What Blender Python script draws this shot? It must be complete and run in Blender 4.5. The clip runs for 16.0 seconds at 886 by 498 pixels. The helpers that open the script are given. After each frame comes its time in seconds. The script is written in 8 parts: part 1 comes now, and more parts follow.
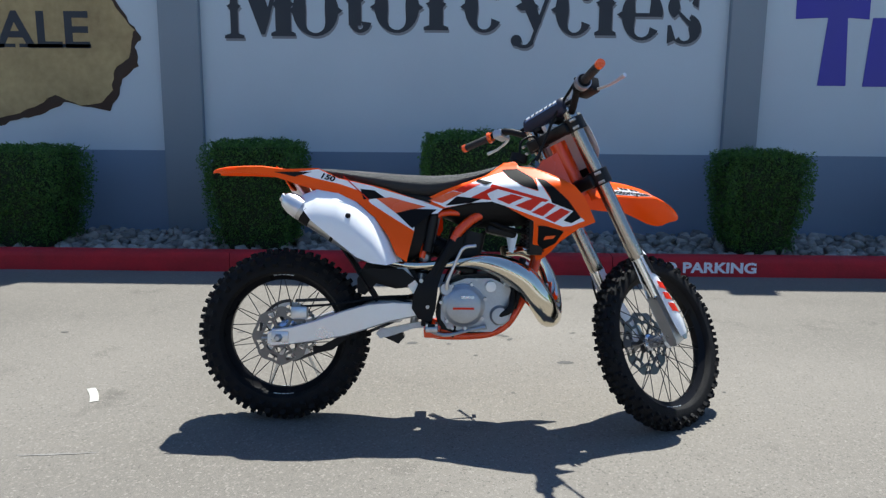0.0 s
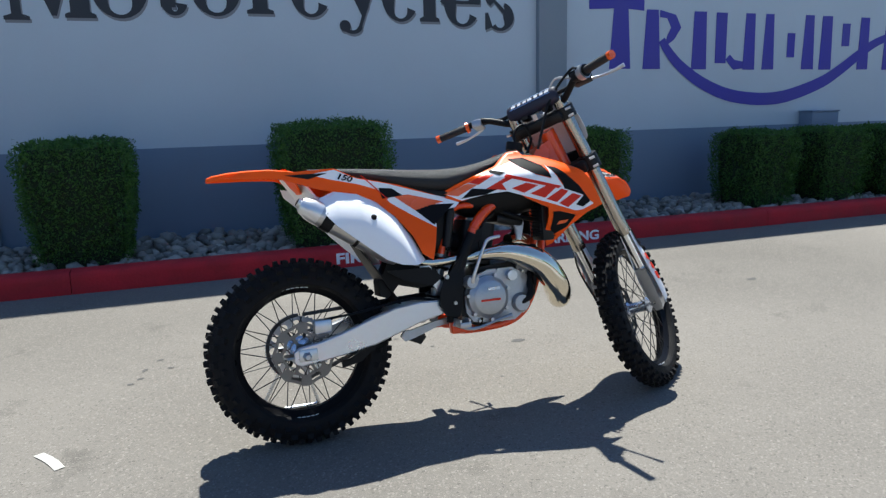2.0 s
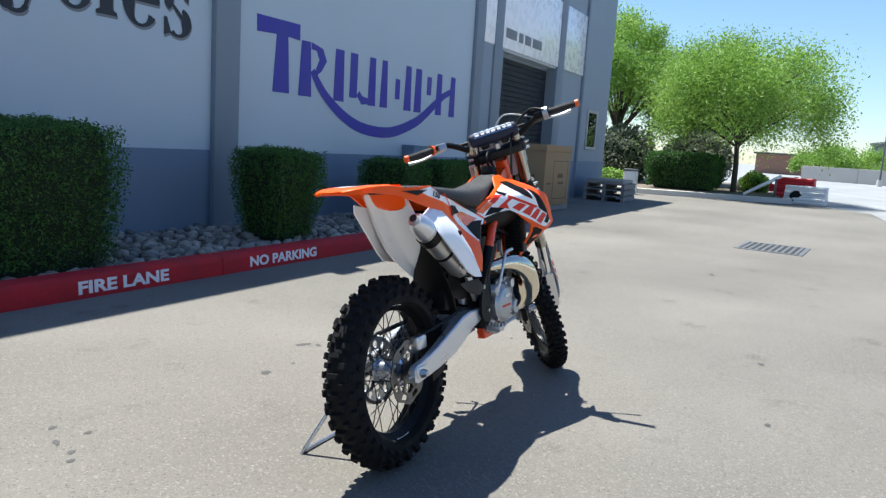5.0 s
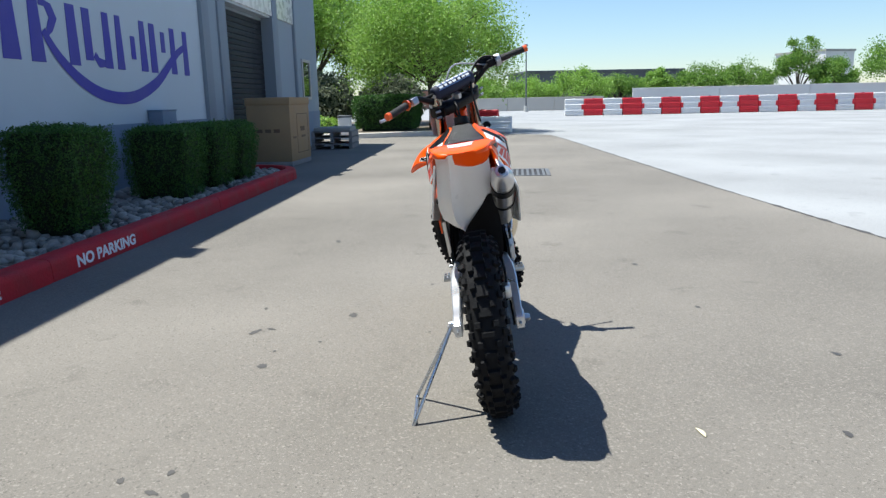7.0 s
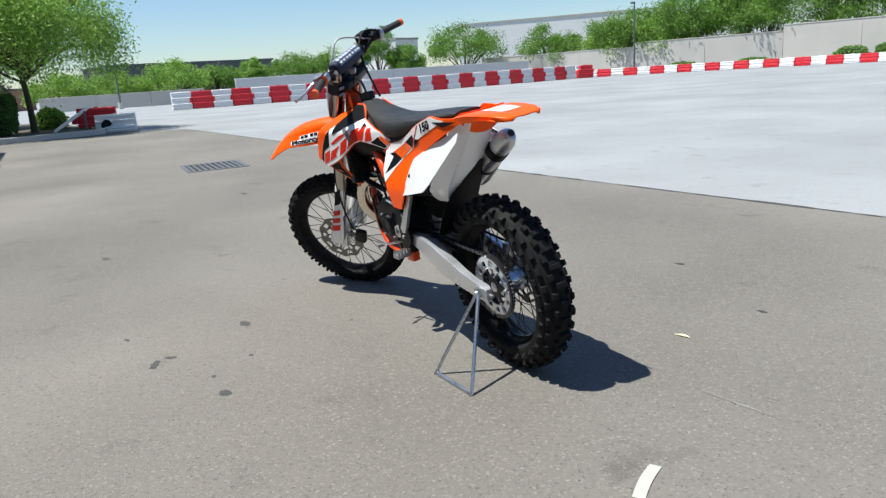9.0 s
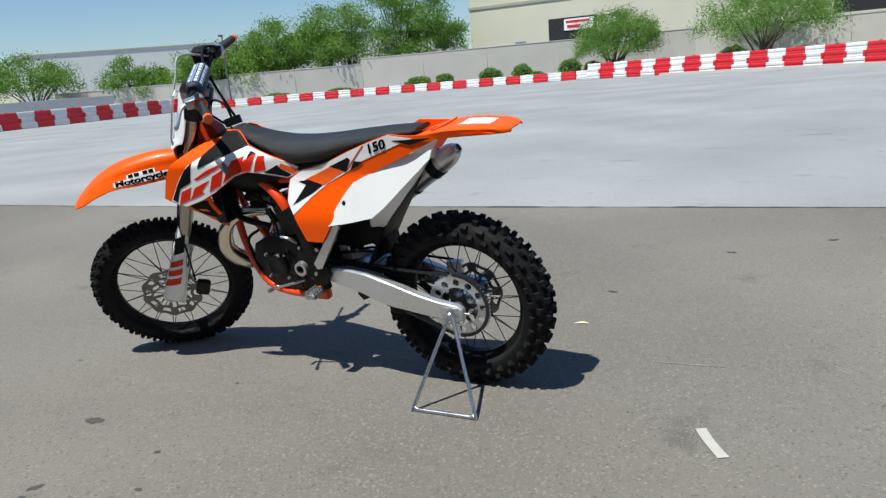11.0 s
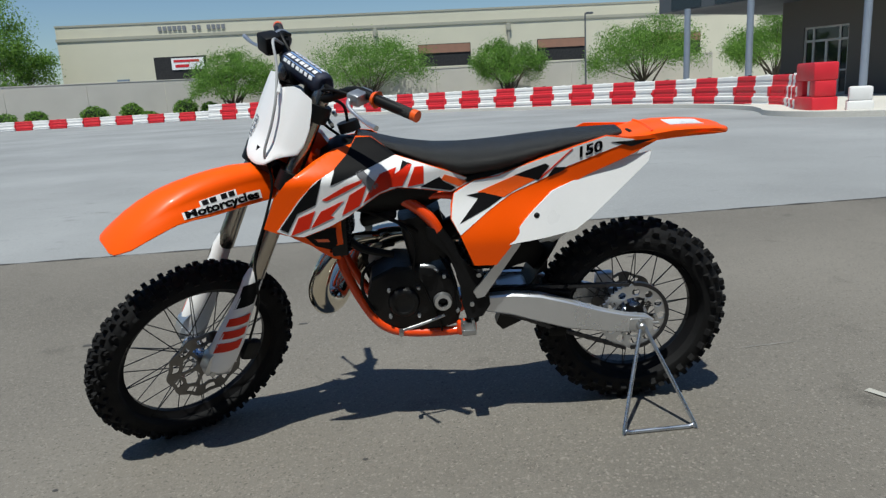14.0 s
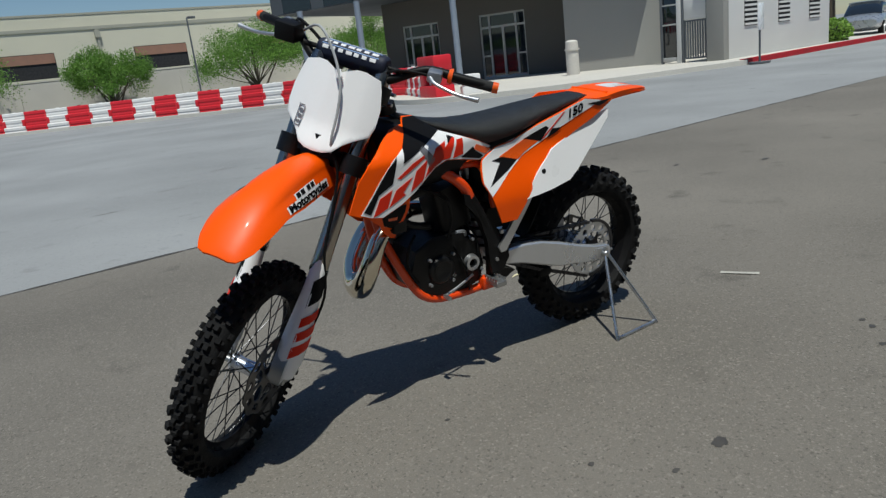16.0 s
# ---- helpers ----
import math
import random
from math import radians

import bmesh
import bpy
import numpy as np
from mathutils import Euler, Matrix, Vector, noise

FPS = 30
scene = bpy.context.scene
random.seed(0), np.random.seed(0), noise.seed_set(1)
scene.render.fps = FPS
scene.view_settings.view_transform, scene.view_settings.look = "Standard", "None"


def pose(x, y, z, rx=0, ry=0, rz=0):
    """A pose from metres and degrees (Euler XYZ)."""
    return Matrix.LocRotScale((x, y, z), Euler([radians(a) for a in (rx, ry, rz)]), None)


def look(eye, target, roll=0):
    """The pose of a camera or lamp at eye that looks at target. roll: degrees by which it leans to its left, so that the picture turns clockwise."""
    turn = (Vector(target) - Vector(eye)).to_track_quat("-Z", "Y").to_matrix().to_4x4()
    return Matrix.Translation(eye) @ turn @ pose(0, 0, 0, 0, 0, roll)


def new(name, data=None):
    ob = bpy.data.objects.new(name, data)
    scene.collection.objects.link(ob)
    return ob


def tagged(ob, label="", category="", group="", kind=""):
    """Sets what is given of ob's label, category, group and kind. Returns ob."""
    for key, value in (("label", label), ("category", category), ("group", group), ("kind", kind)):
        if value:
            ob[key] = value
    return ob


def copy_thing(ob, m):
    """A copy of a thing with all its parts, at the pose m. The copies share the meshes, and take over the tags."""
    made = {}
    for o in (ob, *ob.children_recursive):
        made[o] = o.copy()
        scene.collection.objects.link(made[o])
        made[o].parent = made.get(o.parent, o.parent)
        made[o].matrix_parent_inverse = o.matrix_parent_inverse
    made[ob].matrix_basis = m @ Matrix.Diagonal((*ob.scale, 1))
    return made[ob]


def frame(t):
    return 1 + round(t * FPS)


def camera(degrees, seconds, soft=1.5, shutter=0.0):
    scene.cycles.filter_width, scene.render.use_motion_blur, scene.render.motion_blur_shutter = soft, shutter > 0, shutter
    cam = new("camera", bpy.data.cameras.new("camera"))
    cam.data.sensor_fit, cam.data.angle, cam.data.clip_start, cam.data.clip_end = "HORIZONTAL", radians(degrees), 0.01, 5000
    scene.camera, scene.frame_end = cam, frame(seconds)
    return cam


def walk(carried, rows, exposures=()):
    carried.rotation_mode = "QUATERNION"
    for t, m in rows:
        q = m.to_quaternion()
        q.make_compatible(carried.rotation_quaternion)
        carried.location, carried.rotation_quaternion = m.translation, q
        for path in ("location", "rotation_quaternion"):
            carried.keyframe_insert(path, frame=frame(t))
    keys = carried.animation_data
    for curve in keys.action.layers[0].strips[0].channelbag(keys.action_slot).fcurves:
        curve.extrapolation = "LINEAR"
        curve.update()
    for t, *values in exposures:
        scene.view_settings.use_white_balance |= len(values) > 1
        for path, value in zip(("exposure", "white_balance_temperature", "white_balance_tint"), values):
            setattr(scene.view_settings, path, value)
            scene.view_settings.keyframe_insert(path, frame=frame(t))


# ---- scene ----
cam = camera(64.14, 16.0, soft=1.35)
ROWS = [
    (0, 0.011, -0.008, 1.125, 80.54, -0.48, 0.80),
    (0.5, -0.088, 0.007, 1.144, 80.12, -0.76, 0.36),
    (1, -0.370, 0.016, 1.168, 78.97, -1.05, -9.52),
    (1.5, -0.672, 0.105, 1.190, 79.93, 1.51, -13.80),
    (2, -0.993, 0.213, 1.166, 79.07, 1.44, -20.39),
    (2.5, -1.345, 0.246, 1.149, 77.00, 0.65, -28.16),
    (3, -1.625, 0.389, 1.148, 78.99, -0.14, -33.43),
    (5.5, -2.837, 1.714, 1.133, 79.65, -3.27, -66.55),
    (6, -2.954, 2.038, 1.134, 77.39, -1.64, -72.51),
    (6.5, -3.069, 2.351, 1.129, 77.47, 1.14, -81.71),
    (7, -3.084, 2.711, 1.117, 78.14, 1.23, -86.99),
    (7.5, -3.047, 3.049, 1.109, 76.39, 0.68, -93.45),
    (8, -3.026, 3.393, 1.107, 74.88, 1.04, -103.52),
    (8.5, -2.897, 3.743, 1.091, 73.83, 4.01, -111.13),
    (9, -2.765, 4.088, 1.099, 76.07, 3.68, -118.99),
    (9.5, -2.602, 4.387, 1.111, 76.05, 3.30, -129.57),
    (12, -1.197, 4.982, 1.131, 76.72, 4.08, -157.94),
    (12.5, -0.900, 5.013, 1.105, 76.59, 2.71, -160.09),
    (13, -0.575, 5.005, 1.105, 75.56, 2.87, -164.02),
    (13.5, -0.256, 5.048, 1.124, 77.02, 3.04, -174.29),
    (14, 0.074, 5.041, 1.113, 77.39, 3.08, -182.55),
    (14.5, 0.406, 5.047, 1.114, 75.42, 3.10, -187.18),
    (15, 0.737, 5.055, 1.107, 74.43, 3.97, -198.04),
    (15.5, 1.068, 4.975, 1.120, 75.13, 6.82, -206.97),
    (16, 1.387, 4.836, 1.149, 75.04, 6.52, -213.73),
]
EXPOSURES = [(0.0, 0.83, 6350, 8), (3.0, 0.83, 6350, 8), (5.5, 1.02, 6350, 8), (7.0, 0.85, 6400, 8), (9.5, 0.54, 6400, 8), (12.0, 0.15, 6400, 6), (14.0, -0.08, 6450, 5.5), (16.0, -0.37, 6450, 5.5)]
walk(cam, [(t, pose(x, y, z, rx, ry, rz)) for t, x, y, z, rx, ry, rz in ROWS], EXPOSURES)

# ---- light ----
SUN_WAY = Vector((0.12, 0.385, 1.0)).normalized()
world = bpy.data.worlds.new("sky")
world.use_nodes = True
scene.world = world
wn = world.node_tree.nodes
sky = wn.new("ShaderNodeTexSky")
sky.sky_type = "NISHITA"
sky.sun_disc = False
sky.sun_elevation = math.asin(SUN_WAY.z)
sky.sun_rotation = math.atan2(SUN_WAY.x, SUN_WAY.y)
sky.air_density, sky.dust_density, sky.ozone_density = 1.15, 0.1, 3.2
tint = wn.new("ShaderNodeVectorMath")
tint.operation = "MULTIPLY"
tint.inputs[1].default_value = (0.88, 0.98, 1.12)
world.node_tree.links.new(sky.outputs[0], tint.inputs[0])
world.node_tree.links.new(tint.outputs[0], wn["Background"].inputs[0])
wn["Background"].inputs[1].default_value = 0.077
sun = new("sun", bpy.data.lights.new("sun", "SUN"))
sun.data.energy, sun.data.angle, sun.data.color = 5.0, radians(0.53), (1.0, 0.985, 0.92)
sun.matrix_world = look(SUN_WAY * 60, (0, 0, 0))


# ---- materials ----
def mat(name, col, rough=0.5, metal=0.0, var=0.12, scale=6.0, bump=0.0, fine=120.0, coat=0.0, rnd=0.0, spec=0.5, col2=None, island=False):
    """A paint, plastic, metal or stone with stains at one scale and grain at another."""
    m = bpy.data.materials.new(name)
    m.use_nodes = True
    nt = m.node_tree
    b = nt.nodes["Principled BSDF"]
    link = nt.links.new
    tc = nt.nodes.new("ShaderNodeTexCoord")
    n1 = nt.nodes.new("ShaderNodeTexNoise")
    n1.inputs["Scale"].default_value, n1.inputs["Detail"].default_value = scale, 5
    n2 = nt.nodes.new("ShaderNodeTexNoise")
    n2.inputs["Scale"].default_value, n2.inputs["Detail"].default_value = fine, 3
    link(tc.outputs["Object"], n1.inputs["Vector"])
    link(tc.outputs["Object"], n2.inputs["Vector"])
    add = nt.nodes.new("ShaderNodeMath")
    add.operation = "MULTIPLY_ADD"
    add.inputs[1].default_value = 0.35
    link(n2.outputs[0], add.inputs[0])
    link(n1.outputs[0], add.inputs[2])
    fac = add.outputs[0]
    if rnd:
        extra = nt.nodes.new("ShaderNodeNewGeometry" if island else "ShaderNodeObjectInfo")
        more = nt.nodes.new("ShaderNodeMath")
        more.operation = "MULTIPLY_ADD"
        more.inputs[1].default_value = rnd
        link(extra.outputs["Random Per Island" if island else "Random"], more.inputs[0])
        link(fac, more.inputs[2])
        fac = more.outputs[0]
    ramp = nt.nodes.new("ShaderNodeValToRGB")
    lo, hi = 0.4, 1.0 + rnd
    if hi > 1.0:
        div = nt.nodes.new("ShaderNodeMath")
        div.operation = "DIVIDE"
        div.inputs[1].default_value = hi
        link(fac, div.inputs[0])
        fac, lo, hi = div.outputs[0], lo / hi, 1.0
    ramp.color_ramp.elements[0].position, ramp.color_ramp.elements[1].position = lo, hi
    c = Vector(col)
    d = Vector(col2) if col2 else c * (1 + var)
    ramp.color_ramp.elements[0].color = (*(c * (1 - var)), 1)
    ramp.color_ramp.elements[1].color = (*d, 1)
    link(fac, ramp.inputs[0])
    link(ramp.outputs[0], b.inputs["Base Color"])
    rr = nt.nodes.new("ShaderNodeMapRange")
    rr.inputs["From Min"].default_value, rr.inputs["From Max"].default_value = 0.3, 0.7
    rr.inputs["To Min"].default_value, rr.inputs["To Max"].default_value = max(rough * 0.8, 0.02), min(rough * 1.2, 1)
    link(n1.outputs[0], rr.inputs[0])
    link(rr.outputs[0], b.inputs["Roughness"])
    b.inputs["Metallic"].default_value = metal
    b.inputs["Specular IOR Level"].default_value = spec
    b.inputs["Coat Weight"].default_value = coat
    b.inputs["Coat Roughness"].default_value = 0.08
    if bump:
        bp = nt.nodes.new("ShaderNodeBump")
        bp.inputs["Strength"].default_value, bp.inputs["Distance"].default_value = bump, 0.01
        link(n2.outputs[0], bp.inputs["Height"])
        link(bp.outputs[0], b.inputs["Normal"])
    return m


def paving(name, col, speck, stain, grain=260.0, crack=0.0):
    """Rolled asphalt or broomed concrete: stones of the aggregate, worn lanes, stains and fine cracks."""
    m = bpy.data.materials.new(name)
    m.use_nodes = True
    nt = m.node_tree
    b, link = nt.nodes["Principled BSDF"], nt.links.new
    tc = nt.nodes.new("ShaderNodeTexCoord")

    def tex(kind, sc, detail=4):
        t = nt.nodes.new(kind)
        t.inputs["Scale"].default_value = sc
        if kind == "ShaderNodeTexNoise":
            t.inputs["Detail"].default_value = detail
        link(tc.outputs["Object"], t.inputs["Vector"])
        return t

    def mix(fac, a, c, kind="MIX"):
        x = nt.nodes.new("ShaderNodeMix")
        x.data_type, x.blend_type = "RGBA", kind
        if hasattr(fac, "links"):
            link(fac, x.inputs[0])
        else:
            x.inputs[0].default_value = fac
        for s, v in ((6, a), (7, c)):
            if hasattr(v, "links"):
                link(v, x.inputs[s])
            else:
                x.inputs[s].default_value = (*v, 1)
        return x.outputs[2]

    def ramp(src, p0, p1):
        r = nt.nodes.new("ShaderNodeMapRange")
        r.inputs["From Min"].default_value, r.inputs["From Max"].default_value = p0, p1
        link(src, r.inputs[0])
        return r.outputs[0]

    big, mid, fine = tex("ShaderNodeTexNoise", 0.35, 6), tex("ShaderNodeTexNoise", 3.0, 6), tex("ShaderNodeTexNoise", grain, 2)
    stones = tex("ShaderNodeTexVoronoi", grain * 0.45)
    c = Vector(col)
    out = mix(ramp(big.outputs[0], 0.3, 0.7), c * (1 - stain), c * (1 + stain))
    out = mix(ramp(mid.outputs[0], 0.62, 0.78), out, c * (1 - 1.5 * stain))
    out = mix(ramp(fine.outputs[0], 0.52, 0.72), out, c * (1 + speck))
    out = mix(ramp(stones.outputs["Color"], 0.72, 0.95), out, c * (1 + speck * 1.3))
    out = mix(ramp(stones.outputs["Color"], 0.25, 0.05), out, c * (1 - speck * 0.8))
    if crack:
        cr = nt.nodes.new("ShaderNodeTexVoronoi")
        cr.feature = "DISTANCE_TO_EDGE"
        cr.inputs["Scale"].default_value = crack
        wob = nt.nodes.new("ShaderNodeMix")
        wob.data_type = "RGBA"
        wob.inputs[0].default_value = 0.12
        link(tc.outputs["Object"], wob.inputs[6])
        link(mid.outputs["Color"], wob.inputs[7])
        link(wob.outputs[2], cr.inputs["Vector"])
        out = mix(ramp(cr.outputs["Distance"], 0.004, 0.0015), out, c * 0.55)
    link(out, b.inputs["Base Color"])
    b.inputs["Roughness"].default_value = 0.88
    b.inputs["Specular IOR Level"].default_value = 0.35
    bp = nt.nodes.new("ShaderNodeBump")
    bp.inputs["Strength"].default_value, bp.inputs["Distance"].default_value = 0.35, 0.004
    link(fine.outputs[0], bp.inputs["Height"])
    link(bp.outputs[0], b.inputs["Normal"])
    return m


def leafy(name, dark, light, rough=0.55):
    """Leaves: each one its own shade, a little light comes through."""
    m = bpy.data.materials.new(name)
    m.use_nodes = True
    nt = m.node_tree
    b, link = nt.nodes["Principled BSDF"], nt.links.new
    g = nt.nodes.new("ShaderNodeNewGeometry")
    r = nt.nodes.new("ShaderNodeValToRGB")
    r.color_ramp.elements[0].color, r.color_ramp.elements[1].color = (*dark, 1), (*light, 1)
    link(g.outputs["Random Per Island"], r.inputs[0])
    link(r.outputs[0], b.inputs["Base Color"])
    b.inputs["Roughness"].default_value = rough
    tr = nt.nodes.new("ShaderNodeBsdfTranslucent")
    link(r.outputs[0], tr.inputs[0])
    mx = nt.nodes.new("ShaderNodeMixShader")
    mx.inputs[0].default_value = 0.35
    link(b.outputs[0], mx.inputs[1])
    link(tr.outputs[0], mx.inputs[2])
    link(mx.outputs[0], nt.nodes["Material Output"].inputs[0])
    return m


def glassy(name, col, rough=0.03):
    m = mat(name, col, rough, 0.0, 0.05, 2, spec=0.8)
    return m


ASPHALT = paving("asphalt", (0.153, 0.140, 0.122), 0.44, 0.31, 330.0)
CONCRETE = paving("lot_concrete", (0.258, 0.264, 0.267), 0.13, 0.20, 160.0)
PLAZA = paving("plaza_concrete", (0.55, 0.525, 0.475), 0.12, 0.05, 90.0)
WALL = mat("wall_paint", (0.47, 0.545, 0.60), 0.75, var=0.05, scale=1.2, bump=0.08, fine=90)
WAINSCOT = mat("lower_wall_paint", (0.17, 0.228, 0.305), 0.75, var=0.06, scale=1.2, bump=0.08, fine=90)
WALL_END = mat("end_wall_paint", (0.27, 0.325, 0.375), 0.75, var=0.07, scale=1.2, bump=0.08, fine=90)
PILASTER = mat("pilaster_paint", (0.208, 0.252, 0.296), 0.7, var=0.06, scale=1.5, bump=0.06, fine=70)
KERB_RED = mat("kerb_red_paint", (0.40, 0.020, 0.028), 0.7, var=0.28, scale=5, bump=0.25, fine=70, spec=0.22)
STENCIL = mat("stencil_white", (0.78, 0.78, 0.8), 0.7, var=0.1, scale=30)
INK = mat("sign_black", (0.02, 0.026, 0.035), 0.6, var=0.15, scale=3)
INK_EDGE = mat("sign_grey", (0.20, 0.21, 0.23), 0.6, var=0.1, scale=3)
BLUE = mat("sign_blue", (0.045, 0.04, 0.33), 0.6, var=0.1, scale=2)
PARCHMENT = mat("mural_tan", (0.33, 0.225, 0.09), 0.8, var=0.35, scale=1.6, fine=14, col2=(0.52, 0.40, 0.20))
CHAR = mat("mural_burnt", (0.045, 0.025, 0.015), 0.8, var=0.3, scale=5)
SOIL = mat("bed_soil", (0.16, 0.13, 0.10), 0.95, var=0.25, scale=8, bump=0.5)
ROCK = mat("river_rock", (0.10, 0.098, 0.092), 0.8, var=0.25, scale=12, bump=0.35, fine=70, rnd=0.9, col2=(0.46, 0.42, 0.36))
ROCK_LOOSE = mat("river_rock_far", (0.10, 0.098, 0.092), 0.8, var=0.25, scale=12, bump=0.35, fine=70, rnd=0.9, col2=(0.46, 0.42, 0.36), island=True)
HEDGE = leafy("hedge_leaf", (0.018, 0.066, 0.011), (0.09, 0.22, 0.036))
# solid hedge core; shade between the leaves is put into this near-black green
HEDGE_CORE = mat("hedge_inner_shade", (0.012, 0.026, 0.008), 0.95, var=0.4, scale=20)
MESQUITE = leafy("mesquite_leaf", (0.07, 0.16, 0.02), (0.20, 0.38, 0.055))
PALO = leafy("palo_leaf", (0.15, 0.29, 0.04), (0.32, 0.50, 0.09))
BUSH = leafy("bush_leaf", (0.065, 0.16, 0.02), (0.21, 0.37, 0.05))
GREYBUSH = leafy("sage_leaf", (0.10, 0.13, 0.08), (0.27, 0.30, 0.20))
BARK = mat("bark", (0.075, 0.06, 0.042), 0.9, var=0.35, scale=9, bump=0.5, fine=40)
STEEL_DOOR = mat("door_steel", (0.024, 0.028, 0.032), 0.6, var=0.1, scale=2, spec=0.2)
CARD = mat("cardboard", (0.30, 0.205, 0.11), 0.85, var=0.12, scale=3, fine=50)
CARD_INK = mat("cardboard_print", (0.13, 0.085, 0.05), 0.85)
TAPE = mat("pack_tape", (0.43, 0.31, 0.18), 0.35)
GREYWOOD = mat("weathered_wood", (0.24, 0.23, 0.22), 0.85, var=0.25, scale=10)
BAR_RED = mat("barrier_red", (0.62, 0.018, 0.03), 0.45, var=0.12, scale=3, rnd=0.15)
BAR_WHITE = mat("barrier_white", (0.74, 0.73, 0.71), 0.45, var=0.08, scale=3, rnd=0.15)
BLOCKWALL = mat("block_wall", (0.50, 0.47, 0.42), 0.85, var=0.08, scale=0.6, fine=30)
STUCCO = mat("stucco_beige", (0.61, 0.58, 0.46), 0.85, var=0.05, scale=0.4, fine=40)
STUCCO_BAND = mat("stucco_band", (0.36, 0.35, 0.29), 0.85, var=0.05, scale=0.4)
STUCCO_WHITE = mat("stucco_white", (0.62, 0.62, 0.60), 0.85, var=0.06, scale=0.5, fine=40)
STUCCO_GREY = mat("stucco_grey", (0.31, 0.305, 0.28), 0.85, var=0.06, scale=0.5, fine=40)
DARKBLD = mat("dark_cladding", (0.075, 0.085, 0.095), 0.7, var=0.1, scale=0.3)
# darker than the office stucco: shade under the overhang is mixed into this colour
PORCH = mat("porch_shaded_wall", (0.105, 0.098, 0.086), 0.8, var=0.08, scale=0.5)
# stand-in for the shade inside hollows: pit, windows, vents, exhaust outlet
DARK = mat("hollow_shade", (0.018, 0.018, 0.02), 0.8)
AWNING = mat("awning_rust", (0.30, 0.16, 0.11), 0.8, var=0.15, scale=2)
GLASS = glassy("window_glass", (0.012, 0.016, 0.02))
FRAME_ALU = mat("window_frame", (0.42, 0.42, 0.40), 0.4, var=0.06)
POLE = mat("pole_paint", (0.10, 0.11, 0.12), 0.5)
POLE_BLUE = mat("column_paint", (0.22, 0.26, 0.32), 0.5, var=0.06)
CAST = mat("cast_iron", (0.16, 0.165, 0.17), 0.6, 0.6, var=0.2, scale=12)
PAPER = mat("paper", (0.43, 0.415, 0.37), 0.7, var=0.08, scale=20)
STRAW = mat("dry_leaf", (0.62, 0.56, 0.36), 0.8)
PALE_SCUFF = mat("pale_scuff", (0.21, 0.20, 0.185), 0.8, var=0.2, scale=30)
SCUFF = mat("dark_scuff", (0.19, 0.18, 0.165), 0.8, var=0.25, scale=20)
OIL = mat("oil_stain", (0.06, 0.056, 0.052), 0.7, var=0.3, scale=25)

ORANGE = mat("orange_plastic", (0.95, 0.096, 0.001), 0.36, var=0.03, scale=6, coat=0.04, fine=200, spec=0.2)
WHITE = mat("white_plastic", (0.87, 0.87, 0.88), 0.34, var=0.03, scale=6, coat=0.2)
BLACK = mat("black_plastic", (0.0065, 0.0065, 0.007), 0.5, var=0.25, scale=8, spec=0.18)
DECAL_RED = mat("decal_red", (0.68, 0.024, 0.006), 0.36, var=0.04, coat=0.06, spec=0.25)
DECAL_ORANGE = mat("decal_orange", (0.84, 0.11, 0.01), 0.28, var=0.03, coat=0.4)
DECAL_WHITE = mat("decal_white", (0.87, 0.87, 0.88), 0.28, var=0.03, coat=0.4)
DECAL_BLACK = mat("decal_black", (0.009, 0.009, 0.010), 0.5, var=0.1, spec=0.06)
DECAL_GREY = mat("decal_grey", (0.16, 0.16, 0.175), 0.3, var=0.1, coat=0.4)
SEAT = mat("seat_vinyl", (0.014, 0.015, 0.016), 0.47, var=0.15, scale=12, bump=0.5, fine=420, spec=0.42)
RUBBER = mat("tyre_rubber", (0.008, 0.008, 0.0088), 0.8, var=0.35, scale=14, bump=0.3, fine=220, spec=0.22)
RIM = mat("rim_black", (0.008, 0.008, 0.009), 0.3, 0.0, var=0.1, spec=0.12)
SPOKE = mat("spoke_black", (0.06, 0.06, 0.065), 0.35, 0.8)
ALU = mat("brushed_aluminium", (0.62, 0.63, 0.65), 0.33, 0.9, var=0.08, scale=14, bump=0.05, fine=300)
SILENCER = mat("satin_silencer", (0.50, 0.495, 0.49), 0.30, 0.85, var=0.10, scale=12, bump=0.05, fine=300)
ALU_PAINT = mat("silver_swingarm", (0.66, 0.67, 0.69), 0.30, 0.75, var=0.05, scale=8)
ZINC = mat("stand_zinc", (0.56, 0.60, 0.66), 0.28, 0.95, var=0.1, scale=12)
STEEL = mat("zinc_steel", (0.48, 0.49, 0.50), 0.36, 0.95, var=0.1, scale=12)
CHROME = mat("nickel_pipe", (0.72, 0.66, 0.54), 0.12, 1.0, var=0.08, scale=5)
CHROME_BLUE = mat("chrome_tube", (0.78, 0.79, 0.80), 0.08, 1.0, var=0.04)
DISC = mat("disc_steel", (0.17, 0.165, 0.16), 0.36, 0.9, var=0.15, scale=16)
FORK = mat("titanium_fork", (0.42, 0.38, 0.33), 0.24, 1.0, var=0.06, scale=10)
CASE = mat("engine_case", (0.40, 0.42, 0.45), 0.38, 0.8, var=0.15, scale=14, bump=0.1)
# near-black; holds the shade on the engine's left side, serves black parts too
CASE_DARK = mat("engine_black_and_shade", (0.005, 0.005, 0.0055), 0.42, 0.0, var=0.3, scale=14, bump=0.15, spec=0.3)
FRAME = mat("frame_orange", (0.78, 0.060, 0.004), 0.3, var=0.05, coat=0.4)
HUB_BLUE = mat("hub_silver", (0.58, 0.62, 0.70), 0.25, 0.9, var=0.08)
GRIP = mat("grip_rubber", (0.02, 0.02, 0.02), 0.8, bump=0.5, fine=300)
